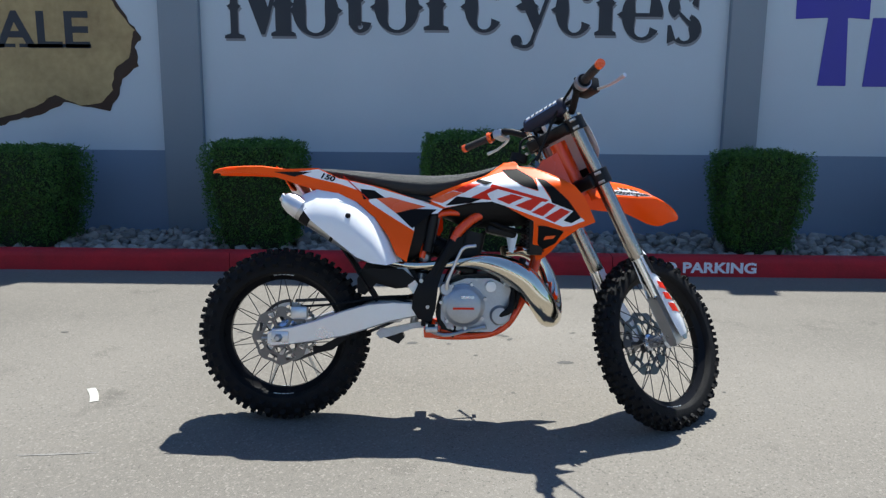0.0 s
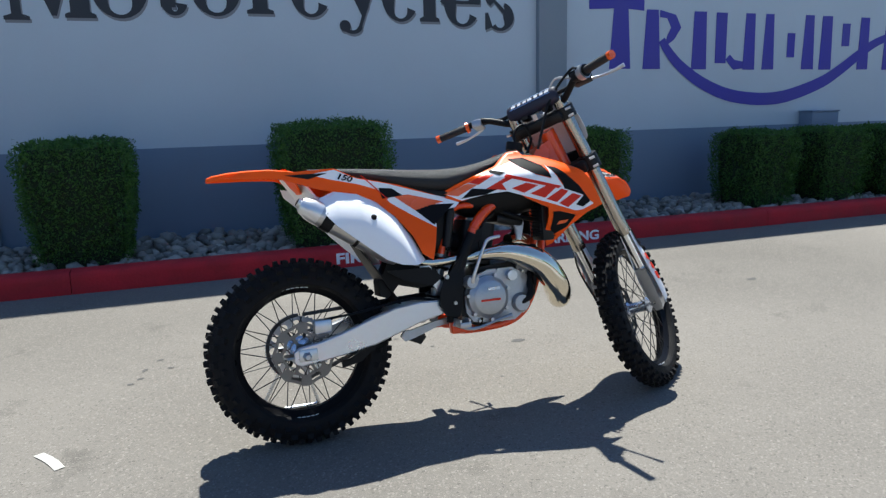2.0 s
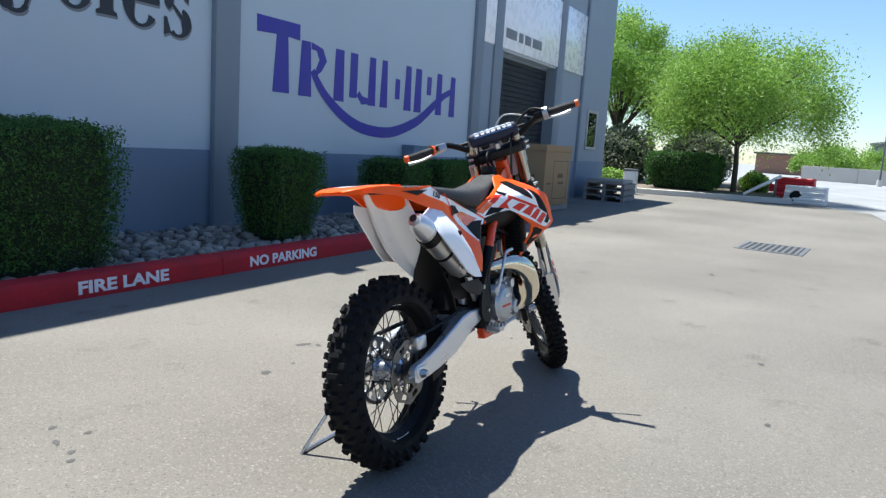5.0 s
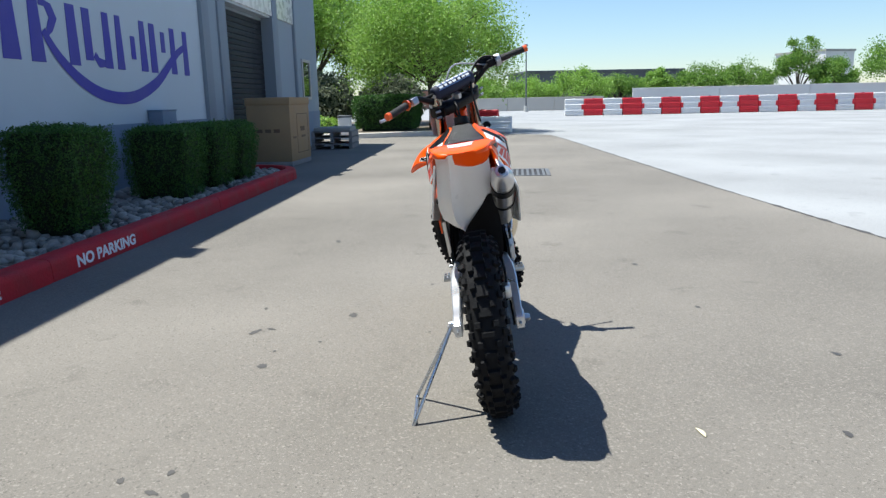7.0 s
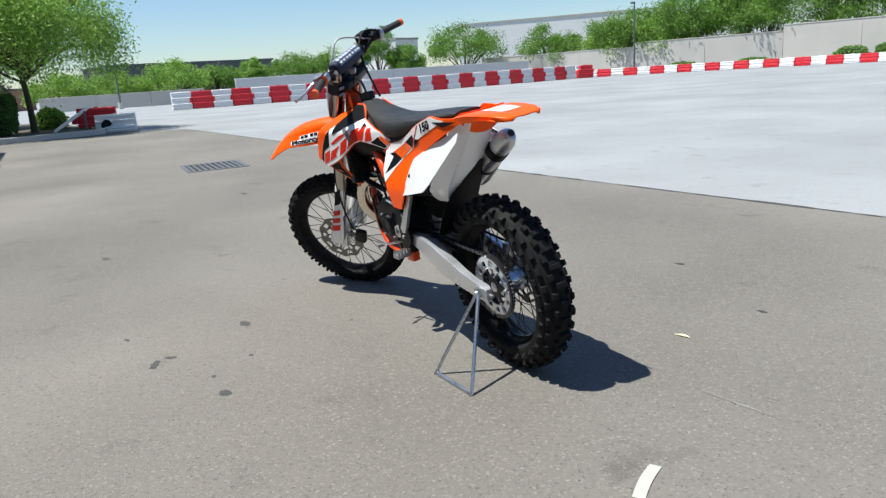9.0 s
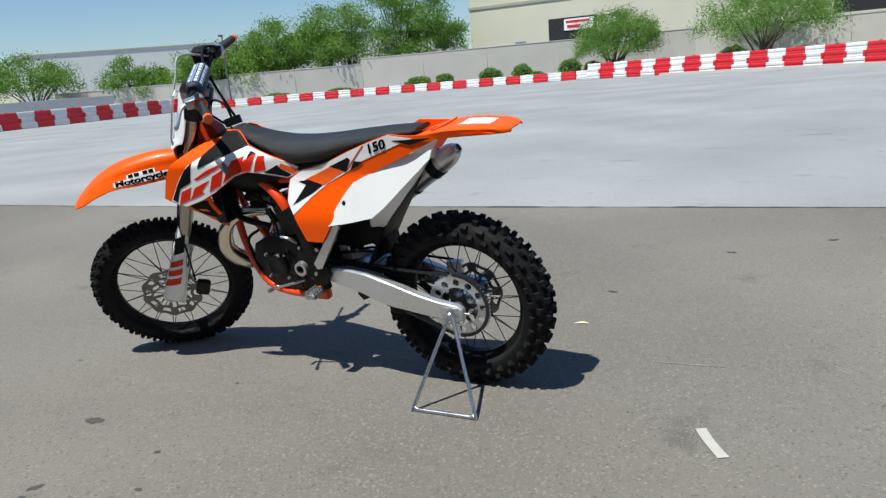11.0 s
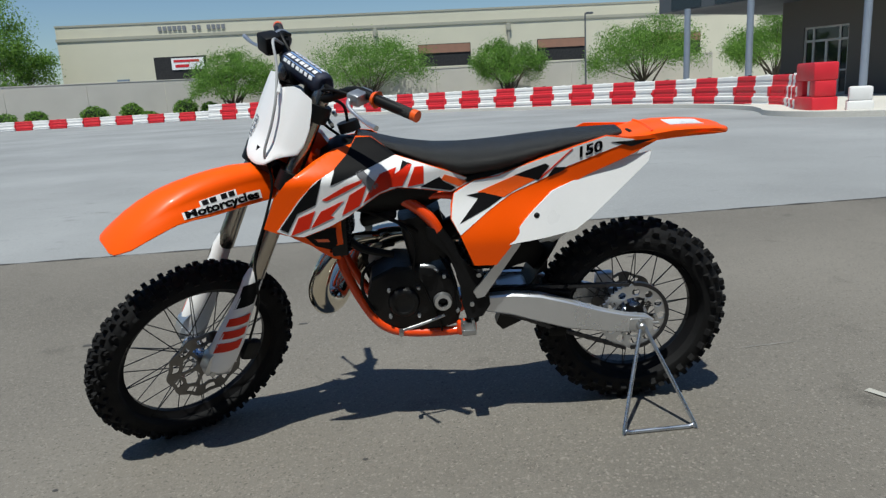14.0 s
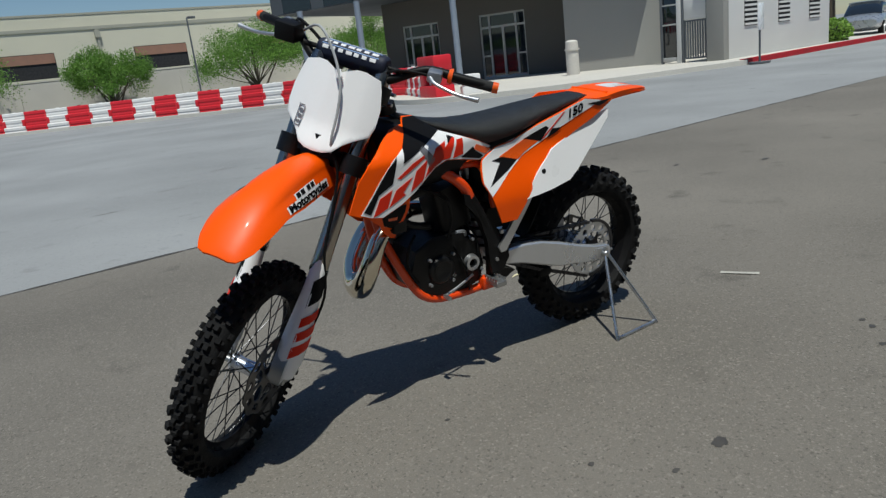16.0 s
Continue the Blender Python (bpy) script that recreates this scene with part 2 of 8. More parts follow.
HOSE = mat("hose_grey", (0.36, 0.37, 0.38), 0.4, var=0.1)
PAD_BLUE = mat("pad_blue", (0.20, 0.34, 0.62), 0.6, var=0.1)
PAD = mat("pad_navy", (0.010, 0.014, 0.035), 0.6, var=0.1)


# ---- shapes ----
def part(name, bm, material, parent=None, label="", m=None, smooth=40):
    """One mesh object under a thing or a part."""
    me = bpy.data.meshes.new(name)
    bmesh.ops.recalc_face_normals(bm, faces=bm.faces)
    if smooth:
        for f in bm.faces:
            f.smooth = True
        for e in bm.edges:
            if len(e.link_faces) != 2 or e.calc_face_angle(0) > radians(smooth):
                e.smooth = False
    bm.to_mesh(me)
    bm.free()
    for one in material if isinstance(material, (list, tuple)) else (material,):
        me.materials.append(one)
    ob = new(name, me)
    if parent:
        ob.parent = parent
    if m is not None:
        ob.matrix_local = m
    if label:
        ob["label"] = label
    return ob


def raw(name, verts, faces, material, parent=None, label="", m=None, smooth=False):
    """One mesh object from plain lists, for large counts of small pieces."""
    me = bpy.data.meshes.new(name)
    me.from_pydata([tuple(v) for v in verts], [], faces)
    if smooth:
        me.polygons.foreach_set("use_smooth", [True] * len(me.polygons))
    me.materials.append(material)
    me.update()
    ob = new(name, me)
    if parent:
        ob.parent = parent
    if m is not None:
        ob.matrix_local = m
    if label:
        ob["label"] = label
    return ob


def thing(name, m, label, category, group="", kind=""):
    ob = new(name)
    ob.empty_display_size = 0.1
    ob.matrix_world = m
    return tagged(ob, label, category, group, kind)


def box(lo, hi, bevel=0.0, bm=None, seg=2, m=None):
    bm = bm or bmesh.new()
    lo, hi = Vector(lo), Vector(hi)
    mm = Matrix.Translation((lo + hi) / 2) @ Matrix.Diagonal((*(hi - lo), 1))
    r = bmesh.ops.create_cube(bm, size=1, matrix=(m or Matrix()) @ mm)
    if bevel:
        es = list({e for v in r["verts"] for e in v.link_edges})
        bmesh.ops.bevel(bm, geom=es, offset=bevel, segments=seg, affect="EDGES", profile=0.5)
    return bm


def spline(pts, n=6):
    """A smooth line through points of any dimension."""
    p = [np.array(q, float) for q in pts]
    out = []
    for i in range(len(p) - 1):
        a, b, c, d = p[max(i - 1, 0)], p[i], p[i + 1], p[min(i + 2, len(p) - 1)]
        for k in range(n):
            t = k / n
            out.append(0.5 * (2 * b + (c - a) * t + (2 * a - 5 * b + 4 * c - d) * t * t + (3 * b - a - 3 * c + d) * t ** 3))
    out.append(p[-1])
    return out


def tube(pts, r, bm=None, seg=12, n=5, smooth=True, cap=True):
    """A round bar or pipe along points; r is one radius or one for each point."""
    bm = bm or bmesh.new()
    rs = [r] * len(pts) if isinstance(r, (int, float)) else list(r)
    full = [(*p, q) for p, q in zip(pts, rs)]
    line = spline(full, n) if smooth and len(pts) > 2 else [np.array(q, float) for q in full]
    up, rings = Vector((0.013, 0.021, 1)), []
    for i, q in enumerate(line):
        a, b = line[max(i - 1, 0)], line[min(i + 1, len(line) - 1)]
        t = Vector(b[:3] - a[:3]).normalized()
        side = t.cross(up)
        side = side.normalized() if side.length > 1e-4 else Vector((1, 0, 0))
        if rings and side.dot(last) < 0:
            side = -side
        last, top = side, side.cross(t)
        rings.append([bm.verts.new(Vector(q[:3]) + float(q[3]) * (math.cos(k) * side + math.sin(k) * top)) for k in [2 * math.pi * j / seg for j in range(seg)]])
        up = top
    for a, b in zip(rings, rings[1:]):
        for j in range(seg):
            bm.faces.new((a[j], a[(j + 1) % seg], b[(j + 1) % seg], b[j]))
    if cap:
        bm.faces.new(rings[0]), bm.faces.new(rings[-1])
    return bm


def loft(rings, bm=None, cap=True, closed=True):
    bm = bm or bmesh.new()
    rs = [[bm.verts.new(p) for p in ring] for ring in rings]
    n = len(rs[0])
    for a, b in zip(rs, rs[1:]):
        for j in range(n if closed else n - 1):
            bm.faces.new((a[j], a[(j + 1) % n], b[(j + 1) % n], b[j]))
    if cap and closed:
        bm.faces.new(rs[0]), bm.faces.new(rs[-1])
    return bm


def oval(x, w, z0, z1, power=2.6, seg=20, y=0.0):
    """A ring across the x axis: half width w, from z0 up to z1, with rounded corners."""
    out = []
    for k in range(seg):
        a = 2 * math.pi * k / seg
        c, s = math.cos(a), math.sin(a)
        out.append((x, y + w * math.copysign(abs(c) ** (2 / power), c), (z0 + z1) / 2 + (z1 - z0) / 2 * math.copysign(abs(s) ** (2 / power), s)))
    return out


def turned(profile, seg=32, bm=None, m=None, close=False):
    """A body turned about the y axis from (radius, y) pairs."""
    bm = bm or bmesh.new()
    m = m or Matrix()
    rings = []
    for k in range(seg):
        a = 2 * math.pi * k / seg
        rings.append([bm.verts.new(m @ Vector((r * math.cos(a), y, r * math.sin(a)))) for r, y in profile])
    n = len(profile)
    for k in range(seg):
        a, b = rings[k], rings[(k + 1) % seg]
        for j in range(n if close else n - 1):
            bm.faces.new((a[j], a[(j + 1) % n], b[(j + 1) % n], b[j]))
    if not close:
        bmesh.ops.remove_doubles(bm, verts=bm.verts, dist=1e-5)
        bmesh.ops.holes_fill(bm, edges=[e for e in bm.edges if e.is_boundary], sides=0)
    return bm


def plate(outline, ysurf, thick, cuts=2, bm=None, curve=0):
    """A moulded panel: an outline in x and z laid on the surface y = ysurf(x, z), with a thickness inwards (towards y = 0)."""
    one = bmesh.new()
    pts = spline(list(outline) + [outline[0]], curve)[:-1] if curve else outline
    vs = [one.verts.new((p[0], 0, p[1])) for p in pts]
    one.faces.new(vs)
    bmesh.ops.triangulate(one, faces=one.faces)
    for _ in range(cuts):
        bmesh.ops.subdivide_edges(one, edges=[e for e in one.edges if e.calc_length() > 0.016], cuts=1)
        bmesh.ops.triangulate(one, faces=one.faces)
        bmesh.ops.beautify_fill(one, faces=one.faces, edges=[e for e in one.edges if not e.is_boundary])
    for v in one.verts:
        v.co.y = ysurf(v.co.x, v.co.z)
    back = {v: Vector((v.co.x, v.co.y - math.copysign(thick, v.co.y), v.co.z)) for v in one.verts}
    bm = bm or bmesh.new()
    front = {v: bm.verts.new(v.co) for v in one.verts}
    rear = {v: bm.verts.new(c) for v, c in back.items()}
    for f in one.faces:
        bm.faces.new([front[v] for v in f.verts])
        bm.faces.new([rear[v] for v in reversed(f.verts)])
    for e in one.edges:
        if e.is_boundary:
            a, b = e.verts
            bm.faces.new((front[a], front[b], rear[b], rear[a]))
    one.free()
    return bm


def flip(f):
    """The same surface on the other side of the bike."""
    return lambda x, z: -f(x, z)


def words(text, size, extrude=0.001, bold=0.0):
    """A mesh of letters in the xy plane, from x = 0, on the base line."""
    cu = bpy.data.curves.new("letters", "FONT")
    cu.body, cu.size, cu.extrude, cu.offset = text, size, extrude, bold
    cu.resolution_u = 4
    ob = new("letters", cu)
    me = bpy.data.meshes.new_from_object(ob.evaluated_get(bpy.context.evaluated_depsgraph_get()))
    bpy.data.objects.remove(ob)
    bm = bmesh.new()
    bm.from_mesh(me)
    bpy.data.meshes.remove(me)
    x0 = min(v.co.x for v in bm.verts)
    x1 = max(v.co.x for v in bm.verts)
    bmesh.ops.translate(bm, verts=bm.verts, vec=(-x0, 0, 0))
    return bm, x1 - x0


def fit_words(text, width, height, extrude=0.001, bold=0.0):
    """Letters stretched to a width, with capitals of a height."""
    bm, w = words(text, 1.0, extrude, bold)
    bmesh.ops.scale(bm, verts=bm.verts, vec=(width / w, height / 0.69, 1))
    return bm


def leaves(points, size, spread=0.4, rng=random):
    """Small folded leaves at points, each turned its own way."""
    gen = np.random.default_rng(rng.randrange(1 << 30))
    p = np.array(points, float).reshape(-1, 3)
    n = len(p)
    s = size * gen.uniform(1 - spread, 1 + spread, (n, 1))
    a = gen.normal(size=(n, 3))
    a /= np.linalg.norm(a, axis=1, keepdims=True)
    b = np.cross(a, gen.normal(size=(n, 3)))
    b /= np.linalg.norm(b, axis=1, keepdims=True)
    c = np.cross(a, b) * 0.5
    vs = np.stack([p - b * s, p + c * s * 0.9 + a * s * 0.15, p + b * s, p - c * s * 0.9 + a * s * 0.15], 1).reshape(-1, 3)
    k = np.arange(n)[:, None] * 4
    fs = np.stack([k + np.array([[0, 1, 2]]), k + np.array([[0, 2, 3]])], 1).reshape(-1, 3)
    return vs.tolist(), fs.tolist()


# ---- ground ----
def dip(x, y):
    """The lane is worn into a shallow dish where the bike stands."""
    def ease(t):
        t = max(0.0, min(1.0, t))
        return t * t * (3 - 2 * t)
    return -0.020 * ease((x + 0.9) / 1.6) * ease((3.2 - x) / 1.6) * ease((2.2 - abs(y - 2.7)) / 1.3)


def dish(bm):
    for k in range(30):
        cut = [*bm.verts, *bm.edges, *bm.faces]
        bmesh.ops.bisect_plane(bm, geom=cut, plane_co=(-2.8 + k * 0.2, 0, 0), plane_no=(1, 0, 0))
    for k in range(25):
        cut = [*bm.verts, *bm.edges, *bm.faces]
        bmesh.ops.bisect_plane(bm, geom=cut, plane_co=(0, 0.3 + k * 0.2, 0), plane_no=(0, 1, 0))
    for v in bm.verts:
        v.co.z += dip(v.co.x, v.co.y)


def sheet(name, pts, z, material, thick=0.0, kind="structure"):
    bm = bmesh.new()
    f = bm.faces.new([bm.verts.new((x, y, z)) for x, y in pts])
    if thick:
        r = bmesh.ops.extrude_face_region(bm, geom=[f])
        bmesh.ops.translate(bm, verts=[v for v in r["geom"] if isinstance(v, bmesh.types.BMVert)], vec=(0, 0, -thick))
    if name in ("ground", "road"):
        dish(bm)
    return tagged(part(name, bm, material, smooth=30 if name in ("ground", "road") else 0), kind=kind)


tagged(sheet("ground", [(-900, -900), (900, -900), (900, 900), (-900, 900)], -0.012, CONCRETE), "pale grey concrete parking lot, sunlit and stained", "ground")
SEAM = [(-60, -4.6), (-12.5, -1.55), (-2, -0.74), (1.6, -0.46), (5.8, -0.15), (17.3, 0.42), (19.5, 0.6)]
tagged(sheet("road", SEAM + [(21.0, 2.2), (19.3, 7.0), (19.3, 30), (-60, 30)], 0.0, ASPHALT, 0.03), "worn grey asphalt drive lane with fine stones", "road")
# ragged dark joint between asphalt and concrete
rng = random.Random(4)
vs, fs = [], []
for (x0, y0), (x1, y1) in zip(SEAM, SEAM[1:]):
    n = max(2, int((x1 - x0) / 0.12))
    for k in range(n):
        x, y = x0 + (x1 - x0) * k / n, y0 + (y1 - y0) * k / n
        w = rng.uniform(0.008, 0.028) * (1.5 if rng.random() < 0.2 else 1)
        vs += [(x, y - w, 0.0025), (x, y + w * 0.6, 0.0025)]
for k in range(len(vs) // 2 - 1):
    fs.append((2 * k, 2 * k + 2, 2 * k + 3, 2 * k + 1))
tagged(raw("seam", vs, fs, OIL), "dark ragged joint where the asphalt meets the concrete", "joint", kind="structure")


def blot(name, x, y, rx, ry, turn, material, label, category, rng, z=0.0016):
    bm = bmesh.new()
    pts = []
    for k in range(18):
        a = 2 * math.pi * k / 18
        r = rng.uniform(0.7, 1.15)
        c, s = rx * r * math.cos(a), ry * r * math.sin(a)
        t = radians(turn)
        px, py = x + c * math.cos(t) - s * math.sin(t), y + c * math.sin(t) + s * math.cos(t)
        pts.append(bm.verts.new((px, py, z + dip(px, py))))
    bm.faces.new(pts)
    return tagged(part(name, bm, material, smooth=0), label, category, "oil stains on the asphalt", "structure")


for x, y, rx, ry, turn in ((0.59, 3.42, 0.042, 0.026, 10), (0.29, 3.87, 0.05, 0.02, -20), (0.34, 3.80, 0.026, 0.014, 60), (-0.20, 3.68, 0.032, 0.024, 15), (-1.172, 3.823, 0.022, 0.013, 20),
                           (-1.236, 3.696, 0.026, 0.012, 70), (-1.251, 3.588, 0.020, 0.012, 40), (-1.12, 3.687, 0.018, 0.012, 0), (-1.29, 3.53, 0.016, 0.010, 0), (0.0, 3.685, 0.014, 0.009, 0), (0.14, 3.5, 0.012, 0.009, 30),
                           (0.71, 3.94, 0.024, 0.010, 10), (0.29, 2.98, 0.010, 0.008, 0), (1.24, 3.03, 0.011, 0.008, 0), (2.6, 3.9, 0.045, 0.022, 15), (4.8, 2.4, 0.07, 0.026, 10), (1.737, 1.66, 0.036, 0.018, 15),
                           (-0.84, 1.5, 0.026, 0.014, 0), (-0.06, 1.17, 0.028, 0.016, 20), (0.70, 1.54, 0.026, 0.014, 0), (-1.29, 0.63, 0.03, 0.018, 0), (-1.8, 0.24, 0.034, 0.018, 30), (-4.3, 1.2, 0.05, 0.026, 0), (-3.8, 0.65, 0.045, 0.022, 10), (-2.145, 3.78, 0.026, 0.014, 0)):
    blot("oil_stain", x, y, rx, ry, turn, OIL, "small dark oil stain on grey asphalt", "stain", rng)
# pale scratches on the lane and dark tyre marks on the concrete


def scuff(x0, y0, x1, y1, width, material, label, rng, z):
    """A thin broken mark that narrows to both ends."""
    a, d = Vector((x0, y0)), Vector((x1 - x0, y1 - y0))
    side = Vector((-d.y, d.x)).normalized()
    vs, fs = [], []
    n = max(6, int(d.length / 0.03))
    for k in range(n + 1):
        t = k / n
        c = a + d * t + side * (0.02 * d.length * math.sin(2.6 * t) + rng.uniform(-0.002, 0.002))
        w = width * (0.15 + 0.85 * math.sin(math.pi * t) ** 0.6) * rng.uniform(0.45, 1.0)
        vs += [(*(c - side * w), z + dip(*c)), (*(c + side * w), z + dip(*c))]
    for k in range(n):
        if rng.random() > 0.12:
            fs.append((2 * k, 2 * k + 2, 2 * k + 3, 2 * k + 1))
    tagged(raw("scuff_mark", vs, fs, material), label, "scuff mark", "scuff marks on the ground", "structure")


scuff(-1.22, 2.31, -1.50, 2.28, 0.006, PALE_SCUFF, "thin pale scratch on grey asphalt", rng, 0.0018)
for x0, y0, x1, y1, w in ((0.57, -3.32, 0.22, -3.37, 0.014), (10.4, -5.25, 11.2, -5.35, 0.03), (3.50, -2.93, 3.84, -2.97, 0.012), (2.88, -2.42, 3.18, -2.44, 0.012), (1.45, -4.62, 1.85, -4.68, 0.015), (-0.27, -4.29, -0.67, -4.33, 0.015), (-1.3, -5.5, -1.75, -5.58, 0.018), (-2.3, -4.56, -2.7, -4.63, 0.016)):
    scuff(x0, y0, x1, y1, w, SCUFF, "short dark tyre mark on pale concrete", rng, -0.010)
# paper strip and dry leaf
bm = bmesh.new()
rows = []
for k in range(9):
    t = k / 8
    x, y = -1.560 + 0.088 * t + 0.006 * math.sin(t * math.pi), 2.922 - 0.150 * t
    rows.append([bm.verts.new((x + c * 0.015, y + c * 0.0085, 0.003 + dip(x, y) + 0.004 * t * (1 - t) * (1.5 + c))) for c in (-1, 0, 1)])
for a, b in zip(rows, rows[1:]):
    for j in (0, 1):
        bm.faces.new((a[j], a[j + 1], b[j + 1], b[j]))
tagged(part("paper_strip", bm, PAPER), "flat off-white paper strip lying on the asphalt", "litter")
bm = bmesh.new()
tube([(-0.866, 1.975, 0.006), (-0.838, 1.978, 0.012), (-0.80, 1.988, 0.004)], [0.002, 0.009, 0.002], bm, 8)
bmesh.ops.scale(bm, verts=bm.verts, vec=(1, 1, 0.45))
bmesh.ops.translate(bm, verts=bm.verts, vec=(0, 0, dip(-0.83, 1.98)))
tagged(part("dry_leaf", bm, STRAW), "small dry yellow leaf lying on the asphalt", "leaf")

# drain grate
drain = thing("drain_grate", pose(7.95, 2.08, 0, 0, 0, -3), "rectangular cast-iron storm drain grate set in asphalt", "drain")
bm = bmesh.new()
for a, b in (((-0.53, -0.42), (0.53, -0.36)), ((-0.53, 0.36), (0.53, 0.42)), ((-0.53, -0.36), (-0.47, 0.36)), ((0.47, -0.36), (0.53, 0.36))):
    box((*a, -0.01), (*b, 0.008), 0.003, bm)
part("frame", bm, CAST, drain)
# no hollow is cut; a dark plate gives the pit's shade
part("pit", box((-0.47, -0.36, 0.0015), (0.47, 0.36, 0.0025)), DARK, drain, "thin dark plate for the shade between the slats")
slat = None
for k in range(9):
    y = -0.32 + k * 0.08
    if slat is None:
        slat = part("slat", box((-0.47, -0.019, 0.003), (0.47, 0.019, 0.007), 0.002, seg=1), CAST, drain)
        slat.location.y = y
    else:
        s = slat.copy()
        scene.collection.objects.link(s)
        s.location.y = y


# ---- dealership wall ----
WY = 7.23
bm = bmesh.new()
for a, b in (((-30, WY, 0), (9.62, WY + 0.3, 5.54)), ((9.62, WY, 2.93), (12.6, WY + 0.3, 5.54)), ((-30, WY + 21.7, 0), (16.55, WY + 22, 5.54))):
    box(a, b, 0, bm)
tagged(part("wall_north", bm, WALL, smooth=0), "painted pale grey concrete dealership wall in shade", "wall", kind="structure")
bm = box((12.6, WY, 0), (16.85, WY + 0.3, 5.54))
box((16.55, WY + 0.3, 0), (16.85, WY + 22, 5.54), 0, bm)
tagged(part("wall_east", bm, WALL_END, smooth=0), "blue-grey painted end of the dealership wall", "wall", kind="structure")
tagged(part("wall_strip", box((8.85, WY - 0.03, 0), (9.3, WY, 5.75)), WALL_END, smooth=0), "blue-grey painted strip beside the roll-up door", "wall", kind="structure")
for x0, x1 in ((9.62, 9.68), (12.54, 12.6)):
    tagged(part("trim", box((x0, WY - 0.065, 0), (x1, WY + 0.3, 2.93)), PILASTER, smooth=0), "dark painted jamb of the roll-up door", "door jamb", kind="structure")
tagged(part("roof", box((-30, WY + 0.3, 5.0), (16.55, WY + 21.7, 5.2)), STUCCO_GREY, smooth=0), "flat grey roof behind the parapet", "roof", kind="structure")
for a, b in ((-30, -8.5), (-8.1, -2.9), (-2.5, 2.7), (3.04, 8.55), (12.95, 16.85)):
    tagged(part("wainscot", box((a, WY - 0.012, 0), (b, WY + 0.0, 0.91)), WAINSCOT, smooth=0), "blue-grey painted lower band of the wall", "wall band", kind="structure")
for x0, x1, h in ((-8.5, -8.1, 5.91), (-2.9, -2.5, 5.86), (2.7, 3.04, 5.91), (8.55, 8.85, 5.86), (9.3, 9.62, 5.86), (12.6, 12.95, 5.75), (14.4, 14.5, 5.64)):
    tagged(part("trim", box((x0, WY - 0.07, 0), (x1, WY + 0.02, h), 0.01), PILASTER), "grey-blue painted pilaster standing out from the wall", "pilaster", "pilasters along the wall", "structure")
# parapet caps
bm = bmesh.new()
for a, b in ((-30, -8.5), (-8.1, -2.9), (-2.5, 2.7), (3.04, 8.55), (9.62, 12.6), (12.95, 16.85)):
    box((a, WY - 0.04, 5.54), (b, WY + 0.34, 5.60), 0.005, bm)
tagged(part("trim", bm, PILASTER), "thin cap along the parapet", "parapet cap", kind="structure")

# roll-up door
door = thing("door_1", pose(11.11, WY + 0.2, 0), "dark grey steel roll-up door, closed", "door", kind="structure")
part("door_frame", box((-1.49, -0.03, 2.86), (1.49, 0.05, 2.93), 0.005), PILASTER, door)
slat = None
for k in range(28):
    z = k * 0.1025
    if slat is None:
        slat = part("slat", box((-1.48, -0.012, 0.004), (1.48, 0.012, 0.1), 0.008), STEEL_DOOR, door)
    else:
        s = slat.copy()
        scene.collection.objects.link(s)
        s.location.z = z
# sign board over the door
board = thing("sign_board", pose(8.86, WY - 0.03, 2.97), "white sign board with small blurred grey lettering above the door", "sign")
part("board", box((0, -0.02, 0), (5.5, 0.028, 1.4), 0.01), DECAL_WHITE, board)
bm = bmesh.new()
for k, (x, w) in enumerate(((0.9, 0.5), (1.5, 0.22), (1.8, 0.32), (2.2, 0.5))):
    box((x, -0.026, 0.2), (x + w, -0.02, 0.38), 0.004, bm)
part("lettering", bm, INK_EDGE, board)
# small window near the corner
win = thing("window_1", pose(15.5, WY - 0.01, 1.72), "narrow pale-framed window in the shaded wall", "window", kind="structure")
bm = bmesh.new()
for a, b in (((-0.42, -0.5), (-0.35, 0.5)), ((0.35, -0.5), (0.42, 0.5)), ((-0.35, 0.43), (0.35, 0.5)), ((-0.35, -0.5), (0.35, -0.43))):
    box((a[0], -0.03, a[1]), (b[0], 0.03, b[1]), 0.006, bm)
part("window_frame", bm, FRAME_ALU, win)
part("pane", box((-0.35, -0.006, -0.43), (0.35, 0.0, 0.43)), GLASS, win)
# electric box on the wall behind the hedges
ebox = thing("utility_box", pose(6.66, WY - 0.13, 0.82), "small blue-grey metal utility box on the wall", "utility box")
part("body", box((-0.22, -0.09, 0), (0.22, 0.12, 0.235), 0.012), WAINSCOT, ebox)
part("lid", box((-0.23, -0.1, 0.235), (0.23, 0.12, 0.255), 0.006), WAINSCOT, ebox)

# lettering on the wall
UPRIGHT = Matrix.Rotation(radians(90), 4, "X")


def ring_stroke(bm, cx, cz, rx, rz, a0, a1, thick, thin, d):
    """A curved pen stroke: heavy at the sides, fine above and below."""
    n = max(6, int(abs(a1 - a0) / 12))
    rows = []
    for k in range(n + 1):
        a = radians(a0 + (a1 - a0) * k / n)
        c, q = math.cos(a), math.sin(a)
        w = thin + (thick - thin) * abs(c) ** 1.4
        rows.append([bm.verts.new((cx + (rx - w * i) * c, -d, cz + (rz - (thin + (w - thin) * 0.35) * i) * q)) for i in (0, 1)])
    for a, b in zip(rows, rows[1:]):
        bm.faces.new((a[0], a[1], b[1], b[0]))


def quad(bm, pts, d):
    bm.faces.new([bm.verts.new((x, -d, z)) for x, z in pts])


